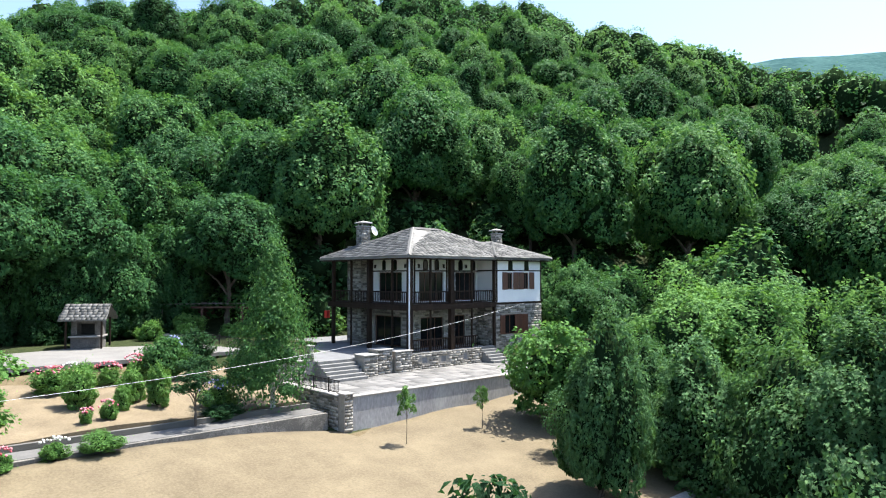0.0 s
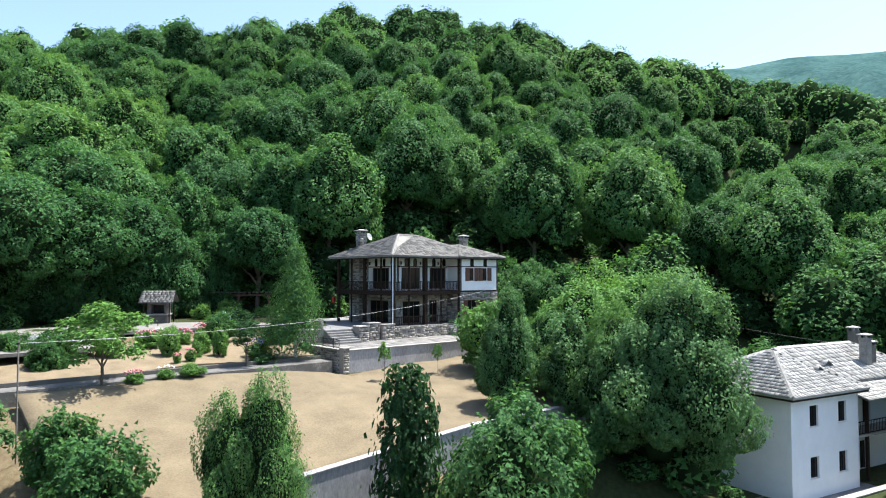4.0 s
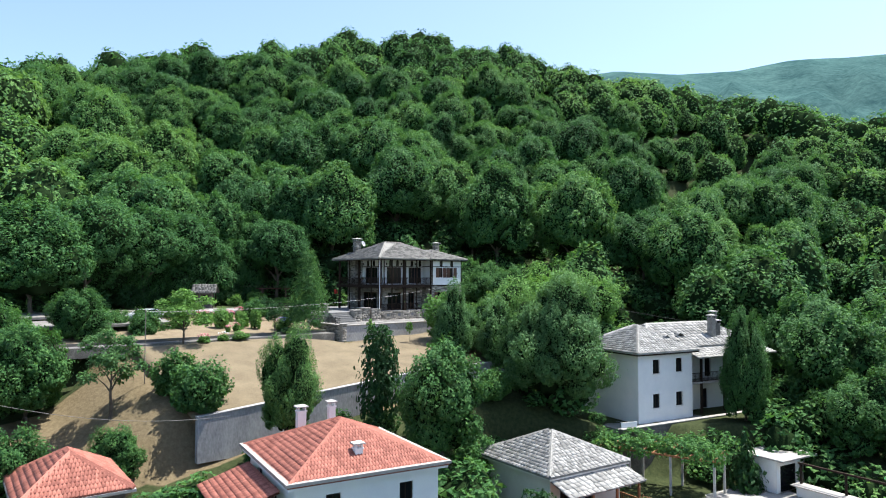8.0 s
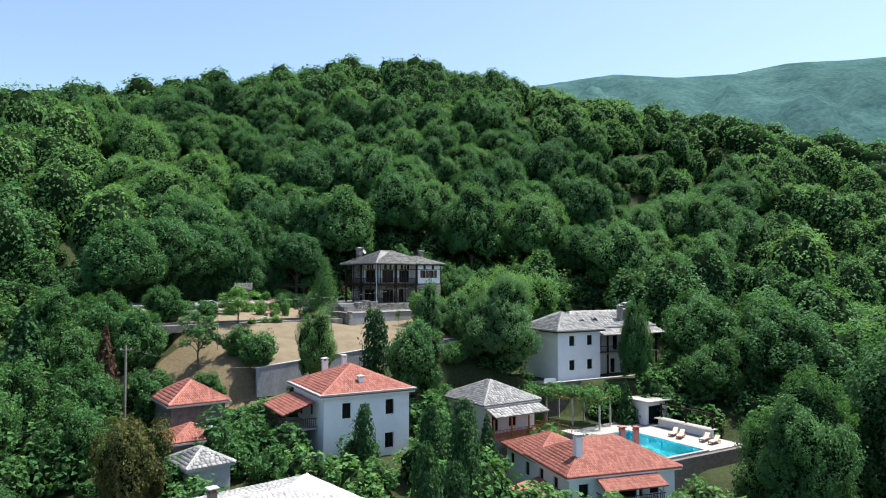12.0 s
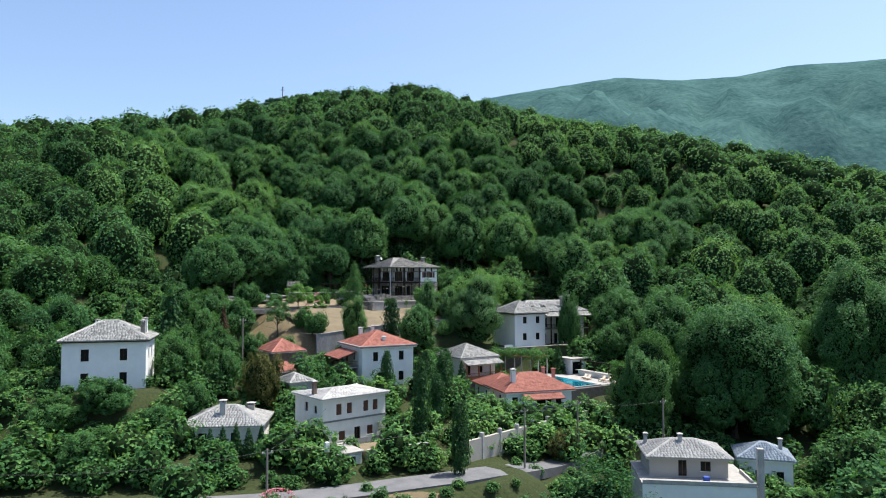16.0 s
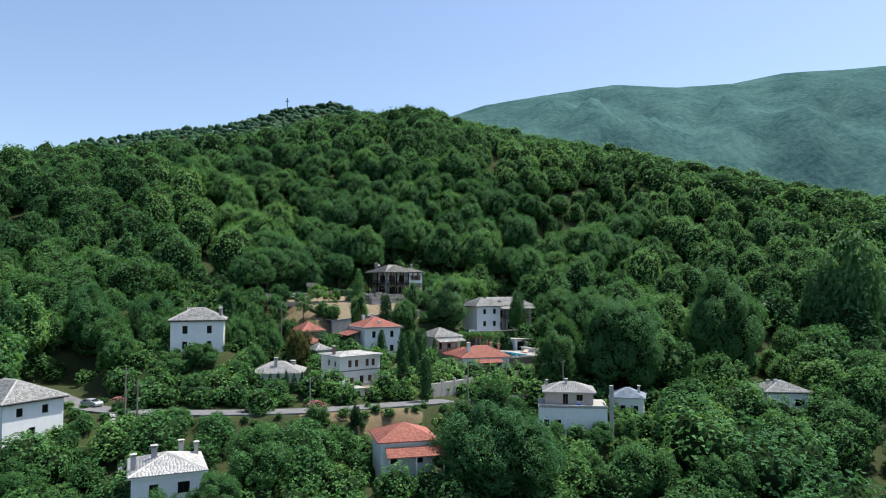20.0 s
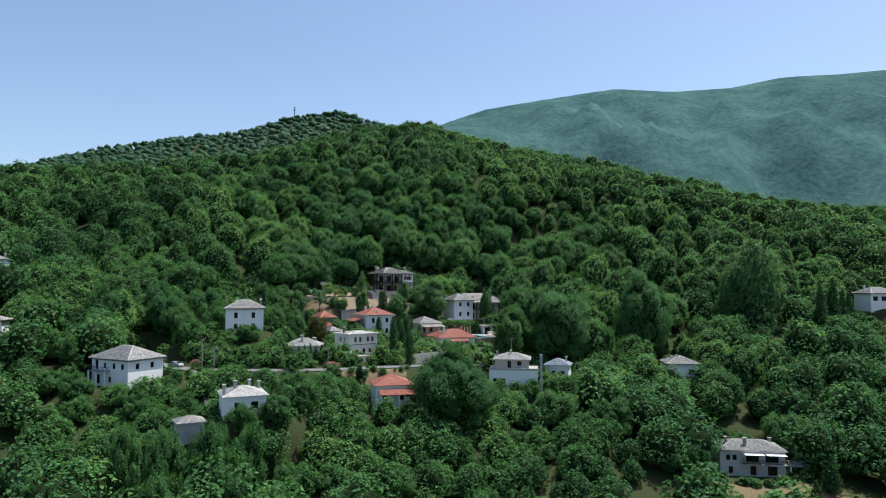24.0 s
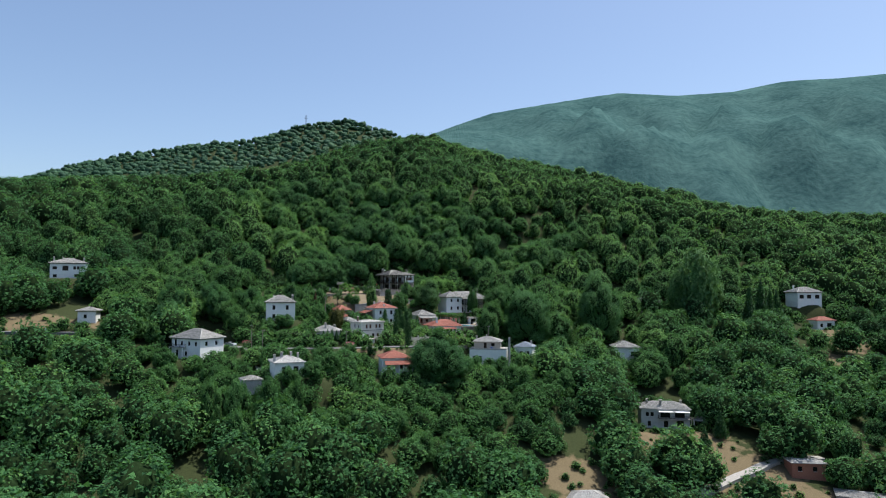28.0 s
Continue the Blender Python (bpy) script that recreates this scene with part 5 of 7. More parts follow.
def railing(u0, v0, u1, v1, z, h=0.92, gap=0.2):
    """A wooden balustrade as one part with its bars under it."""
    a, b = Vector((u0, v0, z)), Vector((u1, v1, z))
    n = (b - a).length
    rail = part("railing", block(0, n, -0.05, 0.05, h - 0.09, h), "dark_wood", home)
    rail.matrix_basis = Matrix.Translation(a) @ pose(0, 0, 0, 0, 0, math.degrees(math.atan2(v1 - v0, u1 - u0)))
    part("bottom_rail", block(0, n, -0.025, 0.025, 0.08, 0.13), "dark_wood", rail)
    me = bpy.data.meshes.new("baluster")
    bm = block(-0.03, 0.03, -0.018, 0.018, 0.131, h - 0.062)
    bm.to_mesh(me)
    bm.free()
    me.materials.append(MAT["dark_wood"])
    m = int(n / gap)
    for k in range(1, m):
        o = new("baluster", me)
        o.parent = rail
        o.location = (n * k / m, 0, 0)


railing(0.8, 0.62, 4.44, 0.62, UP)
railing(4.77, 0.62, 9.04, 0.62, UP)
railing(0.62, 0.8, 0.62, 5.24, UP)
railing(0.62, 5.57, 0.62, 10.16, UP)
railing(0.8, 0.62, 4.44, 0.62, -0.045)
railing(4.77, 0.62, 7.3, 0.62, -0.045)

# timber frame on the plaster
for u0, u1, z0, z1 in ((2.6, 9.29, UP + 2.36, UP + 2.46), (2.6, 2.76, UP, EAVE), (5.85, 6.0, UP, EAVE)):
    part("timber", block(u0, u1, 2.57, 2.597, z0, z1), "dark_wood", home)
part("timber", block(2.57, 2.597, 2.8, 7.8, UP + 2.36, UP + 2.46), "dark_wood", home)
part("timber", block(2.57, 2.597, 7.62, 7.8, UP, EAVE), "dark_wood", home)
for u0, u1, z0, z1 in ((9.3, 9.46, UP - 0.05, EAVE - 0.05), (14.66, 14.8, UP - 0.05, EAVE - 0.05), (9.47, 14.65, UP + 2.4, UP + 2.5), (9.3, 14.8, UP - 0.22, UP - 0.06)):
    part("timber", block(u0, u1, 0.52, 0.547, z0, z1), "dark_wood", home)
part("timber", block(9.27, 9.297, 0.86, 2.55, UP + 2.4, UP + 2.5), "dark_wood", home)
for u in (3.0, 5.5, 7.9):
    lamp = part("wall_lantern", block(u - 0.07, u + 0.07, 2.38, 2.52, UP + 2.62, UP + 2.92, 0.03), "iron", home)
    part("bracket", block(u - 0.02, u + 0.02, 2.521, 2.597, UP + 2.85, UP + 2.9), "iron", lamp)
for v in (3.4, 7.2):
    lamp = part("wall_lantern", block(2.38, 2.52, v - 0.07, v + 0.07, UP + 2.62, UP + 2.92, 0.03), "iron", home)
    part("bracket", block(2.521, 2.597, v - 0.02, v + 0.02, UP + 2.85, UP + 2.9), "iron", lamp)

# stone stack on the side, rising through the roof
stone_wall(home, pose(1.95, 10.3, 0, 0, 0, -90), 1.9, EAVE + 1.0, 0.64, 9, name="chimney_shaft")
stone_wall(home, pose(1.95, 8.41, 0), 0.6, EAVE - 0.1, 0.3, 10, name="chimney_flank")
for u, v, w_, d_, top in ((2.6, 9.0, 0.85, 0.75, 9.75), (12.6, 3.6, 0.7, 0.6, 9.3)):
    st = stone_wall(home, pose(u - w_ / 2, v - d_ / 2, EAVE + 0.2), w_, top - EAVE - 0.5, d_, 11, name="chimney")
    side = stone_rows(d_, top - EAVE - 0.5, 12, holes=())
    sv = np.array(side).reshape(-1, 3)
    sv = np.stack([sv[:, 1], d_ - sv[:, 0], sv[:, 2]], 1)
    tagged(raw("stonework", sv, (STONE_F[None] + (np.arange(len(side)) * 8)[:, None, None]).reshape(-1, 4), "stone", st), kind="stuff")
    hh = top - EAVE - 0.5
    for sx in (0.06, w_ - 0.16):
        for sy in (0.06, d_ - 0.16):
            part("cap_foot", block(sx, sx + 0.1, sy, sy + 0.1, hh, hh + 0.2), "stone", st)
    part("chimney_band", block(-0.08, w_ + 0.08, -0.08, d_ + 0.08, hh - 0.08, hh - 0.002), "slate", st)
    bm = bmesh.new()
    q = box(bm, -0.14, w_ + 0.14, -0.14, d_ + 0.14, hh + 0.201, hh + 0.27)
    tip = bm.verts.new((w_ / 2, d_ / 2, hh + 0.42))
    for a, b in ((4, 5), (5, 6), (6, 7), (7, 4)):
        bm.faces.new((q[a], q[b], tip))
    part("chimney_cap", bm, "slate", st)

# roof: the main hip and the lower hip over the white wing
main_faces = hip_faces(0, 12.6, 0, 11.35, EAVE, 2.35)
a, b, cc, d = (Vector(p) for p in ((0, 0, EAVE), (12.6, 0, EAVE), (12.6, 11.35, EAVE), (0, 11.35, EAVE)))
r0, r1 = Vector((4.7, 5.2, EAVE + 2.35)), Vector((7.6, 5.6, EAVE + 2.35))
main_faces = [[a, b, r1, r0], [b, cc, r1], [cc, d, r0, r1], [d, a, r0]]
home_roof = roof(home, main_faces, "slate_old", seed=4, length=0.34, width=0.42)
e, f_, g, h_ = (Vector(p) for p in ((8.6, -0.1, EAVE + 0.02), (15.45, -0.1, EAVE + 0.02), (15.45, 11.35, EAVE + 0.02), (8.6, 11.35, EAVE + 0.02)))
s0, s1 = Vector((11.6, 3.2, EAVE + 1.35)), Vector((11.6, 7.9, EAVE + 1.35))
roof(home, [[e, f_, s0], [f_, g, s1, s0], [g, h_, s1], [h_, e, s0, s1]], "slate_old", "wing_roof", seed=5, length=0.34, width=0.42)
part("eave_board", frame_flat(0.05, 15.4, 0.05, 11.3, EAVE - 0.24, EAVE - 0.165, 0.6), "dark_wood", home)
dish = thing("satellite_dish", HOME @ pose(3.35, 8.6, 9.05, 70, 0, 20), "round pale satellite dish on the chimney", "satellite dish")
bm = bmesh.new()
rings = []
for k in range(5):
    rr = 0.42 * k / 4
    rings.append([bm.verts.new((rr * math.cos(t * math.pi / 8), rr * math.sin(t * math.pi / 8), 0.35 * rr * rr)) for t in range(16)] if k else [bm.verts.new((0, 0, 0))])
for t in range(16):
    bm.faces.new((rings[0][0], rings[1][t], rings[1][(t + 1) % 16]))
for lo, hi in zip(rings[1:], rings[2:]):
    for t in range(16):
        bm.faces.new((lo[t], hi[t], hi[(t + 1) % 16], lo[(t + 1) % 16]))
bmesh.ops.solidify(bm, geom=bm.faces[:], thickness=0.02)
part("reflector", bm, "white_metal", dish)
bm = bmesh.new()
pipe(bm, [(0, 0, -0.02), (0, -0.2, -0.25), (0, -0.45, -0.3)], 0.02, 6)
part("bracket", bm, "iron", dish)
red_lamp = thing("red_box", HOME @ pose(0.3, 10.75, 2.0), "small bright red box hung on the porch post", "box")
part("case", block(-0.2, 0.2, -0.12, 0.12, 0, 0.6, 0.03), "red_paint", red_lamp)
part("strap", block(-0.03, 0.03, -0.13, -0.121, 0.0, 0.6), "iron", red_lamp)

# plinth, stairs, planters
plinth = stone_wall(None, HOME @ pose(0.5, 0.28, -1.2), 6.9, 1.14, 0.4, 13, single=120, holes=[(1.0, 1.45, 0.42, 0.82), (2.8, 3.25, 0.42, 0.82), (5.0, 5.4, 0.42, 0.82)], name="plinth")
tagged(plinth, "stone plinth with three small vents under the porch", "wall", kind="structure")
for x in (1.0, 2.8, 5.0):
    part("vent", block(x + 0.02, x + 0.43, 0.12, 0.16, 0.44, 0.8), "iron", plinth)


def steps(m, width, n, rise, tread, label, mat="stair_stone"):
    """Straight steps that climb along +y from 0."""
    ob = thing("stairs", m, label, "stairs")
    for k in range(n):
        part("step", block(0, width, k * tread, n * tread, k * rise + (0.001 if k else -0.2), (k + 1) * rise, 0.012), mat, ob)
    return ob


steps(HOME @ pose(-6.6, -0.75, -1.2), 2.7, 6, 0.193, 0.333, "grey stone steps from the terrace to the porch")
steps(HOME @ pose(7.5, -0.9, -1.2), 1.7, 6, 0.193, 0.3, "grey stone steps beside the house corner")
for u0, w_, v0, h_, sd in ((-3.75, 1.1, -0.1, 1.1, 14), (-2.5, 1.2, 0.1, 1.35, 15), (-1.1, 1.45, 0.0, 1.15, 16)):
    q = stone_wall(None, HOME @ pose(u0, v0, -1.2), w_, h_ + 0.25, 1.1, sd, name="stone_pier", cap=True)
    tagged(q, "low stone pier with a flat coping by the steps", "pier")
q = stone_wall(None, HOME @ pose(-6.95, 1.3, -1.2), 0.3, 2.1, 0.4, 17, name="gate_pier", cap=True)
tagged(q, "square stone pier at the head of the steps", "pier")
q = stone_wall(None, HOME @ pose(-9.05, -5.75, -3.6), 0.55, 2.6, 0.55, 18, name="corner_pier", cap=True)
tagged(q, "square stone pier at the terrace corner", "pier")
side_wall = stone_wall(None, HOME @ pose(-9.05, 1.0, -3.2, 0, 0, -90), 6.15, 2.05, 0.4, 19, single=120, name="terrace_side_wall", cap=True)
tagged(side_wall, "dark rubble stone wall along the terrace side", "wall", kind="structure")
fence("black iron railing on the low terrace wall", HOME @ pose(-8.85, 0.9, -1.06, 0, 0, -90), 5.9, 0.75)
q = stone_wall(None, HOME @ pose(-9.0, 1.3, -2.2), 2.0, 2.2, 0.4, 20, name="porch_wall", cap=True)
tagged(q, "rubble stone wall under the porch edge", "wall", kind="structure")
fence("black iron railing along the porch edge", HOME @ pose(-9.0, 1.5, 0.08), 2.0, 0.8)
fence("black iron railing beside the garden", HOME @ pose(-7.3, 15.5, 0.0, 0, 0, -90), 11.5, 0.85)


def sloping(y0, y1, z0, z1):
    """A wall or coping that is level before the house and falls along the garden."""
    bm = bmesh.new()
    box(bm, -31.2, -9.0, y0, y1, z0, z1)
    box(bm, -9.0, 9.5, y0, y1, z0, z1)
    for vert in bm.verts:
        if vert.co.z > -5:
            vert.co.z += 0.073 * min(vert.co.x + 9, 0)
    return bm


wall_low = homely("retaining_wall", sloping(-20.95, -20.5, -9.5, -4.5), "render_grey", "tall grey rendered retaining wall below the yard", "structure", "wall")
part("coping", sloping(-21.0, -20.46, -4.497, -4.43), "render_grey", wall_low)

# ---- houses of the village ----


def slope(parent, corners, mat, name="roof", seed=2, thick=0.12, curved=False, length=0.5, width=0.55):
    """One sloping roof plane: corners from the eave's left, round."""
    return roof(parent, [[Vector(p) for p in corners]], mat, name, seed, length, width, thick, curved, hips=False)


def deck(parent, x0, x1, y0, y1, z, rail_z, mat="dark_wood", sides="fl r", floor="concrete"):
    """A balcony: slab, rails and bars on its open sides."""
    b = part("balcony", block(x0, x1, y0, y1, z - 0.16, z), floor, parent)
    runs = []
    if "f" in sides:
        runs.append((x0, x1, y0 + 0.03, 0))
    if "l" in sides:
        runs.append((y0, y1, x0 + 0.03, 1))
    if "r" in sides:
        runs.append((y0, y1, x1 - 0.03, 1))
    for a, c, k, way in runs:
        for zz in (z + 0.1, z + rail_z):
            part("rail", block(a, c, k - 0.025, k + 0.025, zz - 0.03, zz + 0.03) if way == 0 else block(k - 0.025, k + 0.025, a, c, zz - 0.03, zz + 0.03), mat, b)
        n = max(2, int((c - a) / 0.2))
        for i in range(1, n):
            s = a + (c - a) * i / n
            part("bar", block(s - 0.02, s + 0.02, k - 0.012, k + 0.012, z + 0.13, z + rail_z - 0.03) if way == 0 else block(k - 0.012, k + 0.012, s - 0.02, s + 0.02, z + 0.13, z + rail_z - 0.03), mat, b)
    return b


# white house beside the yard, with its long wing
west = house(26.9, -20.7, 28, 7.65, 8.2, -12.95, -6.25, "white two-storey house with grey slate roofs and small windows", rise=2.3, over=0.55,
             front=((2.0, 4.6, 0.95, 1.4), (5.25, 4.6, 0.95, 1.4), (2.0, 1.2, 0.95, 1.4), (5.25, 1.2, 0.95, 1.4)), shutters="dark_wood", seed=31)
for side_x, length, top in ((7.68, 12.2, 6.3),):
    wl = part("wall", wall_mesh(length, top + 1.5, [(1.0, 1.9, 1.5, 3.6), (4.0, 4.9, 1.5, 3.6), (1.2, 2.2, 4.9, 7.0), (4.5, 5.5, 4.9, 7.0), (8, 9, 5.2, 6.6), (8, 9, 2.2, 3.6)], 0.3), "white_plaster", west)
    wl.location = (side_x, 2.2, -1.5)
    for x, z, h in ((1.0, 1.5, 2.1), (4.0, 1.5, 2.1), (1.2, 4.9, 2.1), (4.5, 4.9, 2.1), (8, 5.2, 1.4), (8, 2.2, 1.4)):
        window(wl, 0.95, h, x, z, "dark_wood", "", door=h > 2, bars=2)
for m, length in ((pose(19.88, 2.52, -1.5, 0, 0, 90), 6.2),):
    wl = part("wall", wall_mesh(length, 7.8, [], 0.3), "white_plaster", west)
    wl.matrix_basis = m
wl = part("wall", wall_mesh(12.2, 7.8, [], 0.3), "white_plaster", west)
wl.matrix_basis = pose(19.88, 9.0, -1.5, 0, 0, 180)
deck(west, 7.7, 19.6, 0.3, 2.19, 3.25, 0.95, "dark_wood", "f r")
for x in (9.6, 13.2, 16.6, 19.4):
    part("post", block(x - 0.1, x + 0.1, 0.4, 0.6, -0.1, 6.0), "dark_wood", west)
slope(west, [(7.9, -0.6, 5.95), (20.6, -0.6, 5.95), (20.6, 2.6, 6.9), (7.9, 2.6, 6.9)], "slate", "balcony_roof", 33)
roof(west, hip_faces(3.0, 20.6, 1.7, 9.6, 6.85, 2.2), "slate", "wing_roof", seed=34, length=0.55, width=0.6)
for u, v in ((5.6, 1.6), (9.6, 3.4)):
    d = part("dormer", block(u - 0.5, u + 0.5, v, v + 1.3, 7.3, 7.72), "dark_wood", west)
    slope(d, [(u - 0.75, v - 0.15, 7.72), (u - 0.75, v + 1.6, 7.9), (u, v + 1.6, 8.35), (u, v - 0.15, 8.2)], "slate", "dormer_roof", 35)
    slope(d, [(u + 0.75, v + 1.6, 7.9), (u + 0.75, v - 0.15, 7.72), (u, v - 0.15, 8.2), (u, v + 1.6, 8.35)], "slate", "dormer_roof", 36)
for u, v, top in ((14.6, 3.2, 10.0), (15.6, 3.4, 9.4), (19.0, 6.6, 10.2), (0.8, 7.8, 8.4)):
    chimney(west, u, v, 6.5, top, 0.7, 0.6, "stone")
hoop = thing("basketball_hoop", pose(25.4, -22.6, -15.2, 0, 0, 20), "white basketball backboard on a metal pole", "basketball hoop")
part("backboard", block(-0.9, 0.9, -0.03, 0.03, 1.6, 2.75, 0.01), "white_metal", hoop)
part("marking", frame_mesh(0.6, 0.45, 0.05, 0.01), "iron", hoop).location = (-0.3, -0.045, 1.8)
bm = bmesh.new()
pipe(bm, [(0, 0.25, -2.4), (0, 0.25, 1.5), (0, 0.05, 2.1)], 0.06, 8)
part("pole", bm, "iron", hoop)

# white house with the red hip roof
red = house(-1.16, -48.75, 28.4, 9.2, 9.6, -16.6, -10.35, "white two-storey house with a red tiled hip roof", roof_mat="red_tile", rise=2.25, over=0.5,
            front=((1.9, 3.95, 0.9, 1.5), (6.55, 3.95, 0.9, 1.5), (6.5, 0.6, 0.95, 1.5)), left=((2.0, 3.4, 1.0, 2.1, "door"), (5.4, 3.9, 0.9, 1.4)), chimneys=((3.2, 8.7, -7.65, 0.6, 0.5, "white_plaster", "concrete"), (5.0, 7.6, -7.3, 0.45, 0.45, "white_plaster", "concrete"), (4.4, 1.4, -8.75, 0.5, 0.45, "white_plaster", "concrete")), seed=41)
part("eave_trim", frame_flat(-0.62, 9.82, -0.62, 10.22, 6.32, 6.5, 0.5), "slab", red)
slope(red, [(-3.6, 8.6, 4.55), (-3.6, 1.4, 4.55), (-0.35, 1.4, 5.6), (-0.35, 8.6, 5.6)], "red_tile", "porch_roof", 42, 0.12, True, 0.36, 0.2)
deck(red, -3.3, -0.02, 1.7, 8.4, 3.0, 0.95, "brown_wood", "fl")
for y in (1.8, 5.0, 8.2):
    part("post", block(-3.25, -3.07, y - 0.09, y + 0.09, -0.5, 4.6), "brown_wood", red)

# slate-roofed house with the wooden veranda
veranda = house(15.45, -36.0, 33, 7.6, 8.0, -18.3, -13.6, "small house with a grey slate roof and an orange wooden veranda", wall="cream_plaster", rise=2.1, over=0.6, front=((1.0, 1.6, 1.0, 2.0, "door"), (3.6, 1.9, 1.1, 1.2)), seed=51)
slope(veranda, [(-0.3, -2.5, 3.75), (7.8, -2.5, 3.75), (7.8, -0.3, 4.5), (-0.3, -0.3, 4.5)], "slate", "veranda_roof", 52)
deck(veranda, -0.6, 7.6, -2.4, -0.02, 1.3, 0.95, "orange_wood", "flr", "orange_wood")
part("base", block(-0.5, 7.5, -2.3, -0.03, -1.2, 1.13), "stone", veranda)
for x in (-0.4, 2.2, 4.8, 7.3):
    part("post", block(x - 0.08, x + 0.08, -2.3, -2.14, 1.3, 3.5), "orange_wood", veranda)
ramp = fence("orange wooden handrail of the pool stairs", pose(22.6, -34.6, -16.4, 0, 16, 0), 4.2, 0.95, 0.3, "orange_wood", "handrail")

# house by the pool
poolside = house(21.8, -52.5, 17, 11.4, 8.1, -22.1, -17.0, "white house with broad red tiled roofs", roof_mat="red_tile", rise=2.3, over=0.55,
                 front=((5.2, 2.6, 2.6, 2.2, "door"), (1.0, 3.0, 1.0, 1.3), (8.6, 2.8, 1.0, 1.4), (6.0, 0.3, 1.2, 1.3)), left=((2, 3.0, 0.9, 1.4), (5, 3.0, 0.9, 1.4)), right=((3, 3.0, 1, 1.4),), chimneys=((2.0, 1.9, -13.6, 0.7, 0.6, "white_plaster", "concrete"), (8.6, 4.6, -13.9, 0.5, 0.45, "red_pale", "red_tile"), (11.3, 6.2, -14.4, 0.5, 0.45, "red_pale", "red_tile")), seed=61)
slope(poolside, [(2.6, -2.1, 4.15), (9.2, -2.1, 4.15), (9.2, -0.45, 4.85), (2.6, -0.45, 4.85)], "red_tile", "front_roof", 62, 0.12, True, 0.36, 0.2)
deck(poolside, 2.8, 9.0, -2.0, -0.02, 2.5, 0.95, "iron", "flr")
for x in (2.9, 6.0, 8.9):
    part("post", block(x - 0.1, x + 0.1, -1.95, -1.75, -0.3, 4.1), "white_plaster", poolside)
roof(poolside, hip_faces(-0.3, 7.6, 6.6, 15.1, 4.82, 1.75), "red_tile", "side_roof", 63, 0.36, 0.2, 0.14, True)
for length, m, holes in ((7.7, pose(0.2, 14.6, -1.5, 0, 0, -90), ((1, 2, 4.2, 5.6), (4.8, 5.8, 4.2, 5.6))), (6.9, pose(7.1, 14.6, -1.5, 0, 0, 180), ()), (6.3, pose(7.1, 8.3, -1.5, 0, 0, 90), ())):
    wl = part("wall", wall_mesh(length, 6.2, list(holes), 0.3), "white_plaster", poolside)
    wl.matrix_basis = m
    for h in holes:
        window(wl, 1.0, 1.4, h[0], h[2], "dark_wood", "cream_plaster")
slope(poolside, [(-3.6, 1.0, 2.7), (-3.6, 6.2, 2.7), (-0.05, 6.2, 3.5), (-0.05, 1.0, 3.5)][::-1], "red_tile", "lean_to_roof", 66, 0.12, True, 0.36, 0.2)
slope(poolside, [(-6.4, -4.5, 0.7), (-1.4, -4.5, 0.7), (-1.4, -1.0, 1.7), (-6.4, -1.0, 1.7)], "red_tile", "oven_roof", 64, 0.12, True, 0.36, 0.2)
for x, y in ((-6.2, -4.2), (-1.6, -4.2), (-6.2, -1.2), (-1.6, -1.2), (-3.4, 1.2), (-3.4, 6.0)):
    part("post", block(x - 0.12, x + 0.12, y - 0.12, y + 0.12, -1.2, (0.66 if y < -4 else 1.55) if y < 0 else 2.65), "stone", poolside)

# cream house by the road
cream = house(-3.55, -72.7, 39.7, 9.7, 7.2, -20.7, -14.5, "cream two-storey house with a pale flat-hipped roof and brown shutters", roof_mat="white_roof", wall="cream_plaster", rise=0.55, over=0.4, curved=False,
              front=((2.0, 4.0, 0.8, 1.4, "shut"), (3.6, 4.0, 0.8, 1.4, "shut"), (6.15, 4.0, 0.8, 1.4, "shut"), (7.65, 4.0, 0.8, 1.4, "shut"), (2.4, 0.7, 0.95, 1.2, "shut"), (4.75, 0.05, 0.95, 2.1, "door"), (6.75, 0.9, 0.95, 1.2, "shut")), left=((2.6, 4.2, 0.8, 1.2), (5.0, 4.2, 0.7, 1.0)), chimneys=((0.6, 3.2, -12.5, 0.5, 0.5, "brown_plaster", "concrete"),), shutters="brown_wood", seed=71)
part("string_course", block(-0.06, 9.76, -0.08, -0.003, 3.2, 3.42), "stair_stone", cream)
part("lower_face", block(0.02, 9.68, -0.05, -0.006, -0.6, 0.6), "concrete", cream)
annex = house(-10.7, -58.4, 39.7, 3.6, 4.2, -18.4, -14.6, "low stone annex with a slate roof", wall="concrete", rise=1.1, over=0.35, seed=72)
# garage and terrace before it
garage = thing("garage", pose(-1.6, -78.6, -22.5, 0, 0, 36), "white garage under a paved terrace beside the road", "garage")
part("wall", wall_mesh(4.2, 2.4, [(0.5, 3.4, 0.0, 1.95)], 0.3), "white_plaster", garage)
part("wall", block(0, 0.3, 0.302, 4.2, 0, 2.4), "white_plaster", garage)
part("wall", block(3.9, 4.2, 0.302, 4.2, 0, 2.4), "white_plaster", garage)
part("wall", block(0.302, 3.898, 3.9, 4.2, 0, 2.4), "white_plaster", garage)
part("door", block(0.5, 3.4, 0.32, 0.36, 0.02, 1.95), "iron", garage)
part("roof_slab", block(-0.25, 4.4, -0.35, 4.8, 2.404, 2.6, 0.02), "slab", garage)
part("pillar", block(-0.75, -0.3, -0.3, 0.15, -0.6, 4.2, 0.02), "white_plaster", garage)
tw = thing("terrace_wall", pose(2.4, -75.7, -22.6, 0, 0, 27), "grey rendered wall holding up a planted terrace", "wall")
part("face", block(0, 8.2, -0.2, 0.2, -0.5, 2.5), "render_grey", tw)
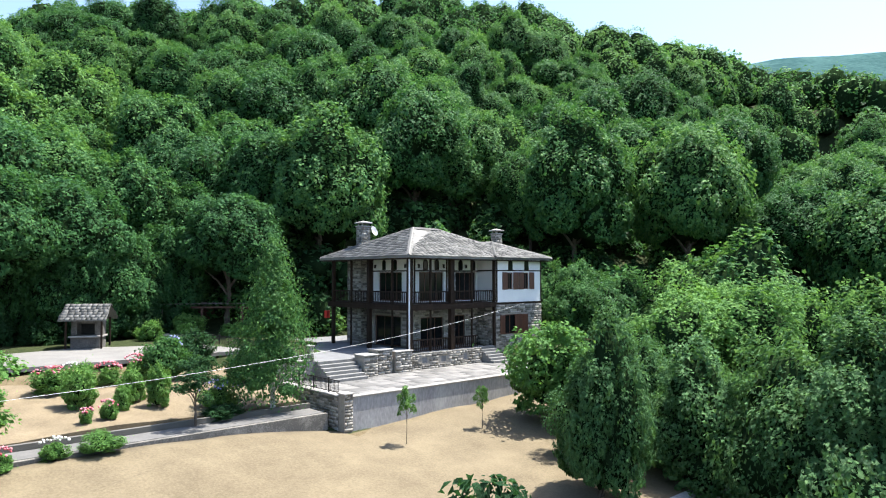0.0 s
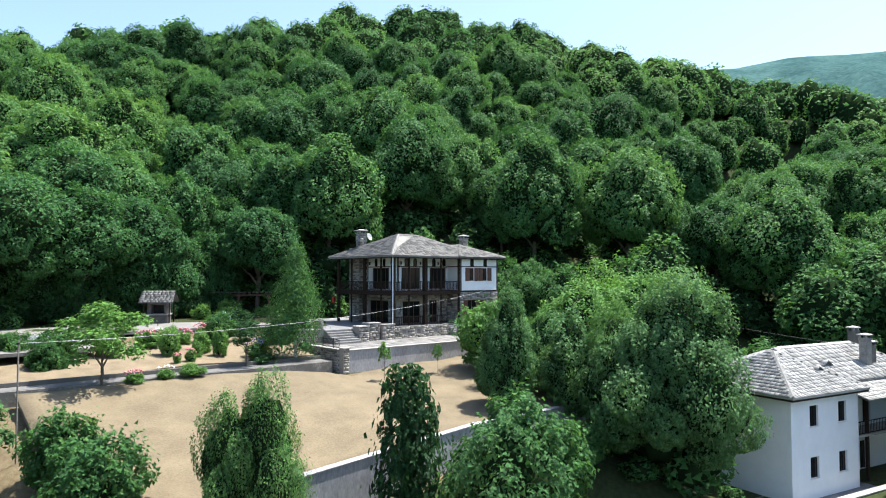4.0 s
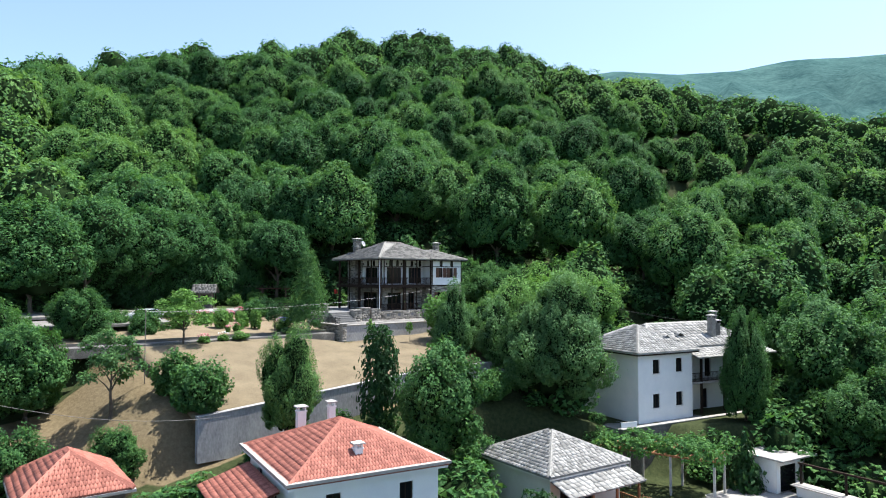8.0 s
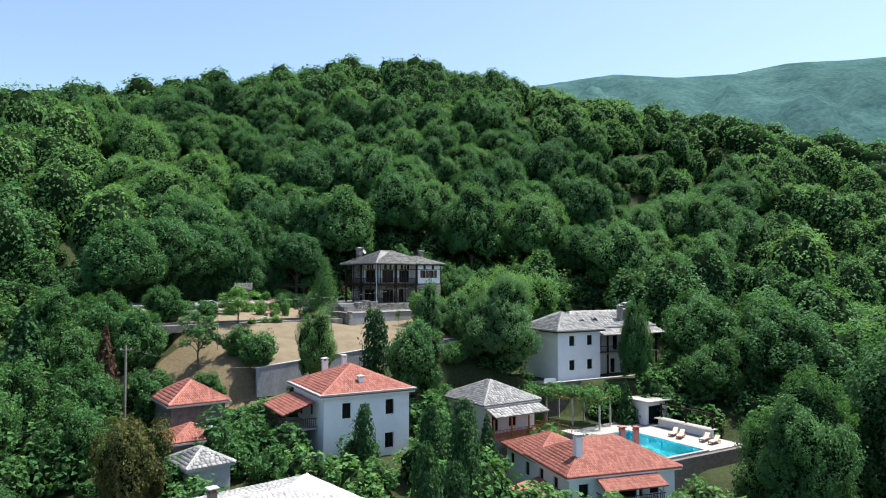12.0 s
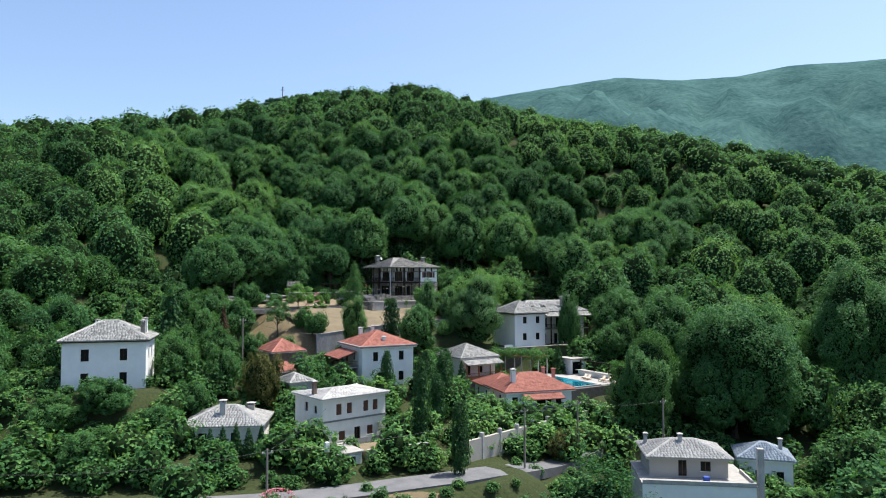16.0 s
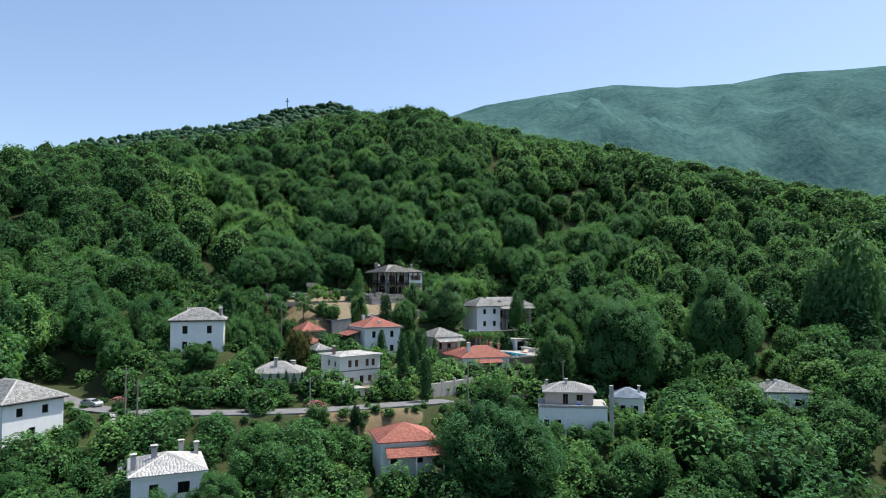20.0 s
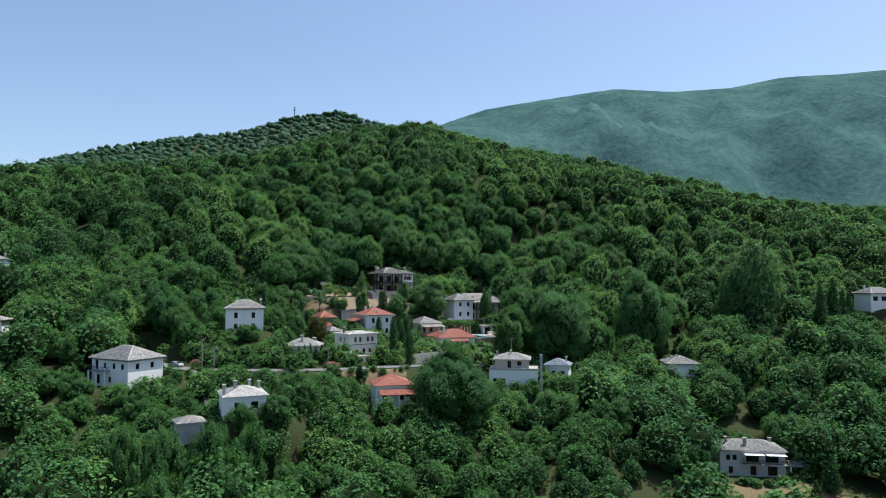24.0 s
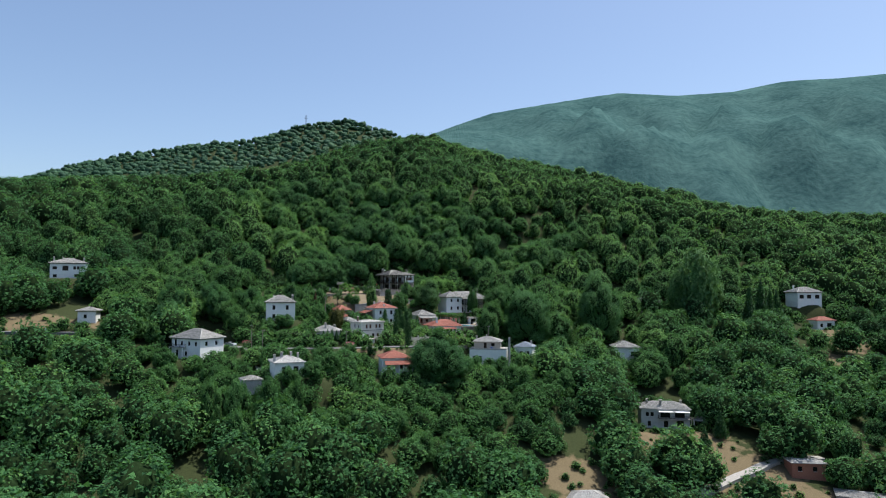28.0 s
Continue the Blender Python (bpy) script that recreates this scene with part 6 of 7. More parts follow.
part("coping", block(-0.05, 8.25, -0.26, 0.26, 2.503, 2.6, 0.01), "slab", tw)
part("fill", block(0.02, 8.1, 0.205, 4.4, -0.5, 2.3), "soil", tw)
rw = thing("road_wall", pose(14.1, -72.6, -22.9, 0, 0, 45.5), "high stone-faced wall along the road", "wall")
part("face", block(0, 30, -0.2, 0.25, -0.6, 3.0), "stone", rw)
for k in range(9):
    part("pier", block(k * 3.7, k * 3.7 + 0.4, -0.26, 0.31, -0.6, 3.6, 0.02), "concrete", rw)

# slate-roofed low house behind its hedge
low = house(-21.0, -73.6, 5, 9.6, 7.5, -20.7, -17.7, "low house with a whitened hip roof behind a dark hedge", roof_mat="pale_roof", curved=False, wall="cream_plaster", rise=1.9, over=0.5, front=((2, 1, 1, 1.2), (6, 1, 1, 1.2)), chimneys=((4.6, 2.0, -14.7, 0.7, 0.6, "concrete", "concrete"), (7.6, 5.0, -15.6, 0.9, 0.7, "stone", "concrete")), seed=81)

# small red-roofed sheds
shed = house(-15.3, -50.05, 35, 5.1, 6.2, -15.2, -10.95, "dark stone shed with a weathered red tiled roof", roof_mat="red_tile", wall="dark_stone", rise=1.8, over=0.4, chimneys=(), seed=91)
part("eave_trim", frame_flat(-0.5, 5.6, -0.5, 6.7, 4.1, 4.26, 0.4), "slab", shed)
shed2 = house(-13.4, -54.5, 35, 4.0, 4.0, -17.2, -13.4, "small shed with a red tiled roof", roof_mat="red_tile", wall="dark_stone", rise=1.1, over=0.35, chimneys=((3.6, 0.6, -12.4, 0.4, 0.4, "brown_plaster", "concrete"),), seed=92)
part("eave_trim", frame_flat(-0.45, 4.45, -0.45, 4.45, 3.65, 3.81, 0.35), "slab", shed2)

# white house on the slope
pale = house(-39.0, -68.4, 15, 10.4, 8.2, -14.2, -7.5, "white two-storey house with a slate pyramid roof", rise=2.4, over=0.5, front=((2.3, 4.0, 1, 1.6), (7.1, 4.0, 0.95, 1.6), (2.3, 0.8, 1, 1.6), (7.1, 0.8, 0.95, 1.6)), right=((2.2, 3.9, 0.9, 1.5), (5.2, 3.9, 0.9, 1.5)),
             chimneys=((9.6, 2.6, -4.9, 0.55, 0.55, "stone"), (9.6, 4.6, -4.7, 0.6, 0.55, "white_plaster"), (2.8, 7.4, -5.0, 0.5, 0.5, "white_plaster")), seed=101)

# large white house below the road
large = house(-60.6, -99.6, -28.3, 12.9, 9.5, -24.2, -18.0, "broad white house with a pale slate roof and a front balcony", rise=2.7, over=0.6, front=((1.2, 3.7, 1.1, 2.1, "door"), (4.2, 4.0, 0.9, 1.3), (7.4, 4.0, 1, 1.3), (10.4, 4.0, 1, 1.3), (1.4, 0.3, 1.6, 2.2, "door"), (6, 0.8, 1, 1.3)), right=((2, 4, 1, 1.3), (6, 4, 1, 1.3), (4, 0.8, 1, 1.3)), seed=111)
deck(large, 0.4, 6.6, -1.5, -0.02, 3.5, 0.95, "iron", "flr")
for x in (0.6, 3.4, 6.4):
    part("post", block(x - 0.14, x + 0.14, -1.45, -1.17, -1.2, 3.3), "white_plaster", large)

# white-roofed house below
white_roofed = house(-20.6, -126.6, 24, 8.2, 8.6, -27.4, -22.9, "white house with a whitewashed hip roof and tall chimneys", roof_mat="white_roof", curved=False, rise=1.5, over=0.45, front=((5.2, 2.0, 1.4, 1.4), (2, 2, 1, 1.4)), right=((3, 2, 1.2, 1.4),), chimneys=((2.6, 4.4, -20.2, 0.7, 0.6, "concrete", "concrete"), (0.2, 2.2, -20.6, 0.55, 0.5, "concrete", "concrete"), (6.0, 8.0, -20.6, 0.6, 0.5, "concrete", "concrete"), (7.9, 7.6, -20.9, 0.5, 0.5, "concrete", "concrete")), seed=121)
side_shed = house(-27.6, -132.0, 30, 5.0, 4.4, -29.5, -27.0, "low outbuilding with a pale slate roof", wall="concrete", rise=0.9, over=0.3, seed=122)

# house on its terrace
terraced = house(36.9, -75.8, -8, 9.2, 6.6, -23.2, -20.9, "small stone house with a pale hip roof on a terrace", roof_mat="pale_roof", curved=False, wall="stone", rise=1.45, over=0.55, front=((3.4, 0.05, 1.0, 2.0, "door"), (6.0, 0.7, 1.2, 1.2)), chimneys=((4.2, 2.8, -18.6, 0.45, 0.45, "concrete", "concrete"), (0.4, 5.4, -19.2, 0.4, 0.4, "concrete", "concrete")), shutters="brown_wood", seed=131)
lower_floor = thing("terrace_storey", pose(35.2, -78.6, -28.8, 0, 0, -8), "blue-white rendered lower storey with a roof terrace", "building")
part("wall", wall_mesh(12.8, 5.45, [(1.0, 2.0, 1.8, 3.2), (3.2, 4.2, 1.8, 3.2)], 0.3), "white_plaster", lower_floor)
for m, n in ((pose(12.8, 0.302, 0, 0, 0, 90), 9.4), (pose(0, 9.7, 0, 0, 0, -90), 9.4)):
    part("wall", wall_mesh(n, 5.45, [], 0.3), "concrete", lower_floor).matrix_basis = m
part("roof_terrace", block(-0.1, 12.9, -0.1, 9.8, 5.453, 5.57), "slab", lower_floor)
for x in (1.0, 3.2):
    part("window", block(x, x + 1.0, 0.14, 0.2, 1.8, 3.2), "glass", lower_floor)
for x0, x1, y0, y1 in ((0, 12.8, -0.08, 0.1), (12.6, 12.8, 0.102, 6.0)):
    part("parapet", block(x0, x1, y0, y1, 5.572, 5.95), "concrete", lower_floor)
part("flue", block(13.4, 14.1, 1.2, 1.9, -0.5, 9.6, 0.02), "concrete", lower_floor)
part("chair", block(7.2, 7.9, 1.0, 1.6, 5.572, 6.2, 0.05), "blue_cloth", lower_floor)
behind = house(52.0, -66.6, -18, 6.6, 6.0, -27.6, -23.5, "low house with a blue-grey roof", roof_mat="blue_roof", curved=False, rise=1.6, over=0.4, front=((2, 1.4, 1, 1.2), (4.6, 1.4, 0.9, 1.2)), chimneys=((5.6, 3.2, -21.2, 0.45, 0.45, "concrete", "concrete"),), seed=132)
hut = house(61.5, -65.4, -20, 4.4, 3.2, -30.2, -28.6, "small hut with a grey metal roof", wall="concrete", roof_mat="blue_roof", curved=False, rise=0.5, over=0.3, seed=133)

# scattered houses farther off
tower = house(92.5, -50.6, -5, 9.4, 9, -31.2, -25.0, "white house with a slate roof and a covered balcony", rise=2, over=0.7, front=((1, 3.2, 1, 1.3), (6.2, 3.0, 2.2, 1.6), (6.4, 0.4, 1, 1.4)), left=((2, 3.2, 1, 1.3),), chimneys=((3.6, 4.2, -22.6, 0.8, 0.7, "white_plaster"), (2.6, 6, -22.9, 0.5, 0.5, "white_plaster")), seed=141)
deck(tower, 5.0, 9.9, -1.6, -0.02, 2.7, 0.9, "iron", "fr")
villa = house(90.2, -94.6, -8, 15, 8.2, -46.6, -40.6, "grey plastered house with a pale slate roof and white awnings", wall="grey_plaster", rise=1.7, over=0.5, front=((1.4, 3.6, 1.0, 1.3), (2.9, 3.6, 1.0, 1.3), (6, 3.3, 3, 2, "door"), (10.5, 3.3, 3, 2, "door"), (2, 0.5, 1, 1.6), (7, 0.2, 1.4, 2.1, "door"), (11, 0.2, 2.2, 2.2, "door")), chimneys=((2.2, 3.4, -38.0, 0.6, 0.5, "stone"), (6.2, 1.6, -37.8, 0.7, 0.55, "stone"), (13.4, 6.2, -38.6, 0.6, 0.5, "stone")), seed=151)
deck(villa, 5.2, 15, -1.9, -0.02, 3.2, 0.95, "dark_wood", "flr")
for x in (5.3, 10.3):
    part("awning", block(x, x + 4.5, -2.3, -0.02, 5.35, 5.43), "white_cloth", villa)
pavilion = thing("pavilion", pose(106.5, -96.5, -46.5, 0, 0, -8), "open garden pavilion with a slate roof", "pavilion")
roof(pavilion, hip_faces(-0.3, 5.3, -0.3, 4.3, 2.5, 0.9), "slate", seed=152)
for x, y in ((0, 0), (5, 0), (0, 4), (5, 4)):
    part("post", block(x - 0.12, x + 0.12, y - 0.12, y + 0.12, -0.4, 2.42), "white_plaster", pavilion)
upper = house(-137.6, -37.0, 24, 13.4, 10, 1.2, 7.7, "white three-bay house with many windows and a slate roof", rise=2.0, over=0.6, front=((1.0, 3.9, 1.6, 1.2), (4.6, 3.4, 2.2, 2.0, "door"), (8.6, 3.9, 1.0, 1.3), (9.9, 3.9, 1.0, 1.3), (11.2, 3.9, 1.0, 1.3), (1.2, 0.6, 1.4, 1.2), (9, 0.7, 2.2, 1.2)), right=((2, 3.9, 1, 1.3), (6, 3.9, 1, 1.3)), chimneys=((0.8, 6, 10.6, 0.5, 0.5, "concrete"), (4.2, 6, 10.4, 0.5, 0.5, "concrete"), (12, 7, 10.2, 0.5, 0.5, "concrete")), seed=161)
far_a = house(122, 12, 20, 9, 8, -14, -8.6, "small white house with a slate roof among trees", rise=2, front=((2, 3.2, 1, 1.3), (6, 3.2, 1, 1.3)), seed=162)
far_b = house(197, 14, 10, 13, 9, -10.2, -4, "white house with a slate roof and dark verandas", rise=2.4, front=((1, 3.2, 2.4, 1.8), (5, 3.2, 2.4, 1.8), (9.4, 3.2, 2.4, 1.8)), chimneys=((1.5, 5, -0.6, 0.6, 0.6, "white_plaster"),), seed=163)
far_c = house(199.5, 1.5, 10, 9, 6, -21.2, -17, "small house with a pale red tiled roof and a terrace", roof_mat="red_tile", rise=1.6, front=((1.5, 1.2, 1.4, 1.6), (5, 1.2, 2.4, 1.8)), seed=164)
far_d = house(-212, 62, 15, 9, 7, 34, 39.5, "distant white house above the trees", rise=1.6, front=((1.5, 3, 1, 1.3), (5.5, 3, 1, 1.3)), seed=165)
far_e = house(-150, 33, 15, 8, 7, 19, 24.5, "distant stone house with a slate roof", wall="stone", rise=1.8, front=((2, 3, 1, 1.3),), seed=166)
far_f = house(-103.5, -77, 10, 6, 5, -15.6, -10.5, "small white house beside the upper road", rise=1.2, front=((2, 2.5, 1, 1.3),), seed=167)
far_g = house(-88, -112, 20, 8, 6, -27, -23.4, "low white house with a slate roof in the trees", rise=1.4, front=((2, 1.4, 1, 1.2), (5, 1.4, 1, 1.2)), seed=168)
low_red = house(7.4, -105.8, 14, 8.4, 8.2, -29.6, -23.7, "white house with a bright red tiled roof below the road", roof_mat="red_tile", rise=1.9, over=0.5, front=((1.5, 2.6, 1, 1.4), (5.5, 2.6, 1, 1.4)), left=((3, 2.6, 1, 1.4),), seed=171)
slope(low_red, [(0.6, -2.6, 4.2), (9.5, -2.6, 4.2), (9.5, -0.4, 5.2), (0.6, -0.4, 5.2)], "red_tile", "front_roof", 172, 0.12, True, 0.36, 0.2)
for x in (0.9, 5, 9.2):
    part("post", block(x - 0.1, x + 0.1, -2.4, -2.2, -0.8, 4.2), "white_plaster", low_red)
bottom_roof = house(58, -146, 5, 10, 7, -57.5, -54.2, "low house with a whitened hip roof at the valley edge", roof_mat="white_roof", curved=False, rise=1.4, over=0.4, seed=173)
brick_house = house(124.5, -122.5, -6, 9, 6, -56, -50.6, "bare brick house with a flat concrete roof", wall="brick", roof_mat="pale_roof", curved=False, rise=0.35, over=0.4, front=((1.5, 3.2, 1.2, 1.3), (5.5, 3.2, 1.2, 1.3)), seed=174)
grey_roofed = house(131, -133, -25, 12, 7, -59, -56.5, "long low shed with a pale grey roof", wall="concrete", rise=0.9, over=0.4, seed=175)

# ---- pool and its deck ----
POOL = pose(33.8, -43.9, -17.6, 0, 0, 30)
pool = thing("swimming_pool", POOL, "turquoise swimming pool with a pale rim", "swimming pool")
part("basin", frame_flat(-0.35, 6.35, -0.35, 11.35, -1.3, 0.12, 0.35), "slab", pool)
part("bottom", block(0.002, 5.998, 0.002, 10.998, -1.3, -1.1), "pool_tile", pool)
for x0, x1, y0, y1 in ((0.002, 0.03, 0.002, 10.998), (5.97, 5.998, 0.002, 10.998), (0.031, 5.969, 0.002, 0.03), (0.031, 5.969, 10.97, 10.998)):
    part("lining", block(x0, x1, y0, y1, -1.098, 0.05), "pool_tile", pool)
part("water", block(0.031, 5.969, 0.031, 10.969, -0.16, -0.05), "pool_water", pool)
patio = thing("pool_deck", POOL, "pale paved pool deck", "deck")
for x0, x1, y0, y1 in ((6.36, 12.2, -0.4, 15.5), (-1.0, 6.355, 11.36, 15.5), (-0.9, -0.36, -0.3, 11.3)):
    part("paving", block(x0, x1, y0, y1, -2.2, 0.02), "slab", patio)
pool_wall = thing("pool_wall", POOL @ pose(0, 0, -5.2), "dark stone wall under the pool", "wall")
part("face", block(-1.0, 12.4, -0.95, -0.42, -0.6, 5.1), "dark_stone", pool_wall)
pool_hedge = thing("hedge", POOL @ pose(-1.5, 0, -1.2), "clipped green hedge beside the pool", "hedge")
_r = np.random.default_rng(77)
_lobes = np.array([(0.35 * math.sin(k * 3.1) * 0.4, 0.5 + k * 0.42, 1.2 + 0.2 * math.sin(k), 0.75) for k in range(26)])
_v1, _f1 = cores_of(_r, _lobes, 0.8, False)
_v2, _f2 = leaves_on(_r, _lobes, 3200, 0.1, 0.12)
raw("foliage", np.concatenate([_v1, _v2]), np.concatenate([_f1, _f2 + len(_v1)]), "leaf_garden", pool_hedge, np.full(len(_v1) + len(_v2), 0.1))
hut2 = thing("pool_house", POOL @ pose(10.6, 12.4, 0.02), "small white pool house with a flat roof", "pool house")
part("wall", wall_mesh(4.2, 2.9, [(0.5, 2.9, 0.0, 2.3)], 0.25), "white_plaster", hut2)
part("wall", block(0, 0.25, 0.252, 3.0, 0, 2.9), "white_plaster", hut2)
part("wall", block(3.95, 4.2, 0.252, 3.0, 0, 2.9), "white_plaster", hut2)
part("wall", block(0.252, 3.948, 2.75, 3.0, 0, 2.9), "white_plaster", hut2)
part("roof", block(-0.5, 4.7, -0.9, 3.4, 2.904, 3.06, 0.02), "slab", hut2)
part("door", block(0.5, 2.9, 0.1, 0.14, 0.02, 2.3), "glass", hut2)
side_hut = thing("bench_wall", POOL @ pose(11.5, 3.2, 0.02), "low white wall with a slanted cover beside the pool", "wall")
part("face", block(0, 0.3, 0, 8.0, 0, 0.95), "white_plaster", side_hut)
part("cover", block(-0.6, 0.8, -0.2, 8.2, 0.953, 1.05, 0.02), "slab", side_hut)
for y in (0.2, 4.0, 7.8):
    part("post", block(0.31, 0.47, y - 0.08, y + 0.08, 0, 2.7), "dark_wood", side_hut)
part("beam", block(0.3, 0.48, 0, 8.0, 2.703, 2.85), "dark_wood", side_hut)
# ground held up before the white house
west_wall = thing("terrace_wall", pose(24.9, -23.0, -17.8, 0, 0, 28), "dark stone wall holding up the terrace of the white house", "wall")
part("face", block(-0.5, 24, -0.25, 0.25, -0.6, 4.75), "dark_stone", west_wall)
part("coping", block(-0.55, 24.05, -0.3, 0.3, 4.753, 4.83), "slab", west_wall)
part("fill", block(-0.5, 24, 0.255, 3.2, -0.6, 4.7), "paving_grey", west_wall)


def lounger(m):
    ob = thing("sun_lounger", m, "brown wooden sun lounger with a pale cushion", "sun lounger", "loungers by the pool")
    part("frame", block(0, 0.65, 0, 1.95, 0.26, 0.34, 0.02), "orange_wood", ob)
    part("mattress", block(0.03, 0.62, 0.03, 1.3, 0.343, 0.43, 0.03), "cream_cloth", ob)
    back = part("backrest", block(0.03, 0.62, 0, 0.7, 0, 0.08, 0.03), "cream_cloth", ob)
    back.matrix_basis = pose(0, 1.32, 0.36, 42, 0, 0)
    for x in (0.04, 0.55):
        for y in (0.1, 1.75):
            part("leg", block(x, x + 0.06, y, y + 0.06, 0.0, 0.26), "orange_wood", ob)
    return ob


first = lounger(POOL @ pose(7.6, 5.2, 0.02, 0, 0, -65))
for x, y, a in ((7.8, 6.5, -70), (8.6, 1.6, -80), (8.7, 2.9, -76)):
    copy_thing(first, POOL @ pose(x, y, 0.02, 0, 0, a))
arbour = thing("pergola", pose(21.4, -24.2, -17.4, 0, 0, -36), "wooden pergola covered with green vines", "pergola")
for x in (0, 3.6, 7.2, 10.8):
    for y in (0, 3.6):
        part("post", block(x - 0.09, x + 0.09, y - 0.09, y + 0.09, -0.6, 3.2), "concrete", arbour)
for y in (0, 3.6):
    part("beam", block(-0.5, 11.3, y - 0.07, y + 0.07, 3.203, 3.35), "orange_wood", arbour)
for k in range(12):
    part("rafter", block(-0.3 + k, -0.2 + k, -0.4, 4.0, 3.353, 3.45), "orange_wood", arbour)


def vines(parent, x0, x1, y0, y1, z, n, seed, size=0.22, mat="leaf_garden", thick=0.5):
    """A loose mat of leaves over a frame."""
    r = np.random.default_rng(seed)
    m = max(6, int((x1 - x0) * (y1 - y0) / 1.2))
    lobes = np.stack([r.uniform(x0, x1, m), r.uniform(y0, y1, m), z + r.uniform(-0.1, thick, m), r.uniform(0.5, 0.9, m)], 1)
    v, f = leaves_on(r, lobes, n, size, 0.25, 0.9)
    return raw("vine", v, f, mat, parent, np.full(len(v), 0.2))


vines(arbour, -0.5, 11.5, -0.8, 4.2, 3.5, 6500, 3, 0.16)

# ---- road, poles, wires ----
ROAD = [(-190, -96), (-140, -91), (-112, -88), (-92, -84), (-76, -81.5), (-64, -74), (-55, -79), (-46, -86), (-34, -89.4), (-21, -89.3), (-9, -88), (0, -85.2), (8, -81.6), (17, -76.6), (25, -68.5), (33, -60), (40, -53)]


def ribbon(name, line, width, mat, label, lift, kind="structure", category="road", steps_=8, level=None):
    """A road that follows the ground: smooth line, two edges, a little thickness."""
    pts = []
    P = [Vector((x, y, 0)) for x, y in line]
    for k in range(len(P) - 1):
        a, b, c_, d_ = P[max(k - 1, 0)], P[k], P[k + 1], P[min(k + 2, len(P) - 1)]
        for i in range(steps_):
            t = i / steps_
            pts.append(0.5 * ((2 * b) + (c_ - a) * t + (2 * a - 5 * b + 4 * c_ - d_) * t * t + (3 * b - a - 3 * c_ + d_) * t ** 3))
    pts.append(P[-1])
    z = land(np.array([p.x for p in pts]), np.array([p.y for p in pts]))
    z = np.convolve(np.pad(z, 4, mode="edge"), np.ones(9) / 9, "valid")
    bm = bmesh.new()
    rows = []
    for k, p in enumerate(pts):
        way = (pts[min(k + 1, len(pts) - 1)] - pts[max(k - 1, 0)]).normalized()
        side = Vector((-way.y, way.x, 0))
        zz = z[k] + lift
        rows.append([bm.verts.new((p.x + side.x * s * width / 2, p.y + side.y * s * width / 2, zz + dz)) for s, dz in ((-1, -1.2), (-1, 0), (0, 0.04), (1, 0), (1, -1.2))])
    for lo, hi in zip(rows, rows[1:]):
        for i in range(4):
            bm.faces.new((lo[i], lo[i + 1], hi[i + 1], hi[i]))
    bmesh.ops.recalc_face_normals(bm, faces=bm.faces[:])
    return tagged(part(name, bm, mat), label, category, kind=kind)


ribbon("road", ROAD, 4.6, "asphalt", "narrow grey asphalt village road", 0.22)
ribbon("lane", [(-40, -88.8), (-37, -95), (-32, -103), (-27, -112), (-22, -117)], 2.6, "concrete", "narrow concrete lane going down", 0.2, category="lane")
ribbon("farm_track", [(84, -138), (97, -130), (106, -124), (114, -120), (124, -114), (138, -112)], 4.5, "slab", "pale concrete track by the houses", 0.3, category="track")


def utility_pole(x, y, z, h, label="grey wooden utility pole", lean=0.0):
    ob = thing("utility_pole", pose(x, y, z, lean, 0, 25), label, "utility pole", "utility poles along the road")
    bm = bmesh.new()
    pipe(bm, [(0, 0, -0.5), (0, 0, h * 0.5), (0, 0, h)], [0.15, 0.125, 0.1], 8)
    part("shaft", bm, "pole_wood", ob)
    arm = part("crossarm", block(-0.55, 0.55, -0.05, 0.05, h - 0.5, h - 0.4), "pole_wood", ob)
    for dx in (-0.45, 0.0, 0.45):
        part("insulator", block(dx - 0.04, dx + 0.04, -0.04, 0.04, h - 0.398, h - 0.26, 0.01), "white_metal", arm)
    return Vector((x, y, z + h - 0.2))


p_a = utility_pole(-6.1, -90.6, -22.2, 6.0)
p_b = utility_pole(-37.3, -91.8, -22.0, 7.8)
p_c = utility_pole(-31.0, -101.5, -23.6, 8.4)
p_d = utility_pole(42.6, -64, -23.8, 7.8)
p_e = utility_pole(22.0, -73.0, -22.5, 7.0)
p_f = utility_pole(-21.2, -46.5, -15.2, 9.6, "thin pale metal utility pole")
p_g = utility_pole(30.5, -64.5, -22.6, 6.5)
p_h = utility_pole(17.0, 14.0, -3.5, 5.5)


def wire(a, b, sag, mat="cable", r=0.014, label="thin black sagging overhead cable"):
    a, b = Vector(a), Vector(b)
    n = 14
    bm = bmesh.new()
    pipe(bm, [a.lerp(b, k / n) - Vector((0, 0, sag * 4 * (k / n) * (1 - k / n))) for k in range(n + 1)], r, 4)
    ob = part("cable", bm, mat)
    return tagged(ob, label, "cable", "overhead cables")


for a, b, s in ((p_a, p_c, 1.0), (p_a, p_e, 0.8), (p_e, p_g, 0.6), (p_g, p_d, 0.6), (p_b, p_c, 0.3), (p_a, (-3.0, -72.0, -15.5), 0.4), (p_f, (-8.5, -36.5, -9.0), 0.8)):
    wire(a, b, s)
wire((-17.35, -29.6, -1.7), to_world(12.3, 0.2, 3.2), 0.83, "pale_cable", 0.008, "pale cable slung across the yard")
slim = thing("pole", pose(-17.35, -29.6, -1.6), "slim metal pole on the bank that carries a cable", "pole")
bm = bmesh.new()
pipe(bm, [(0, 0, ground_at(-17.35, -29.6) + 1.2), (0, 0, 0.05)], 0.04, 8)
part("shaft", bm, "pole_wood", slim)
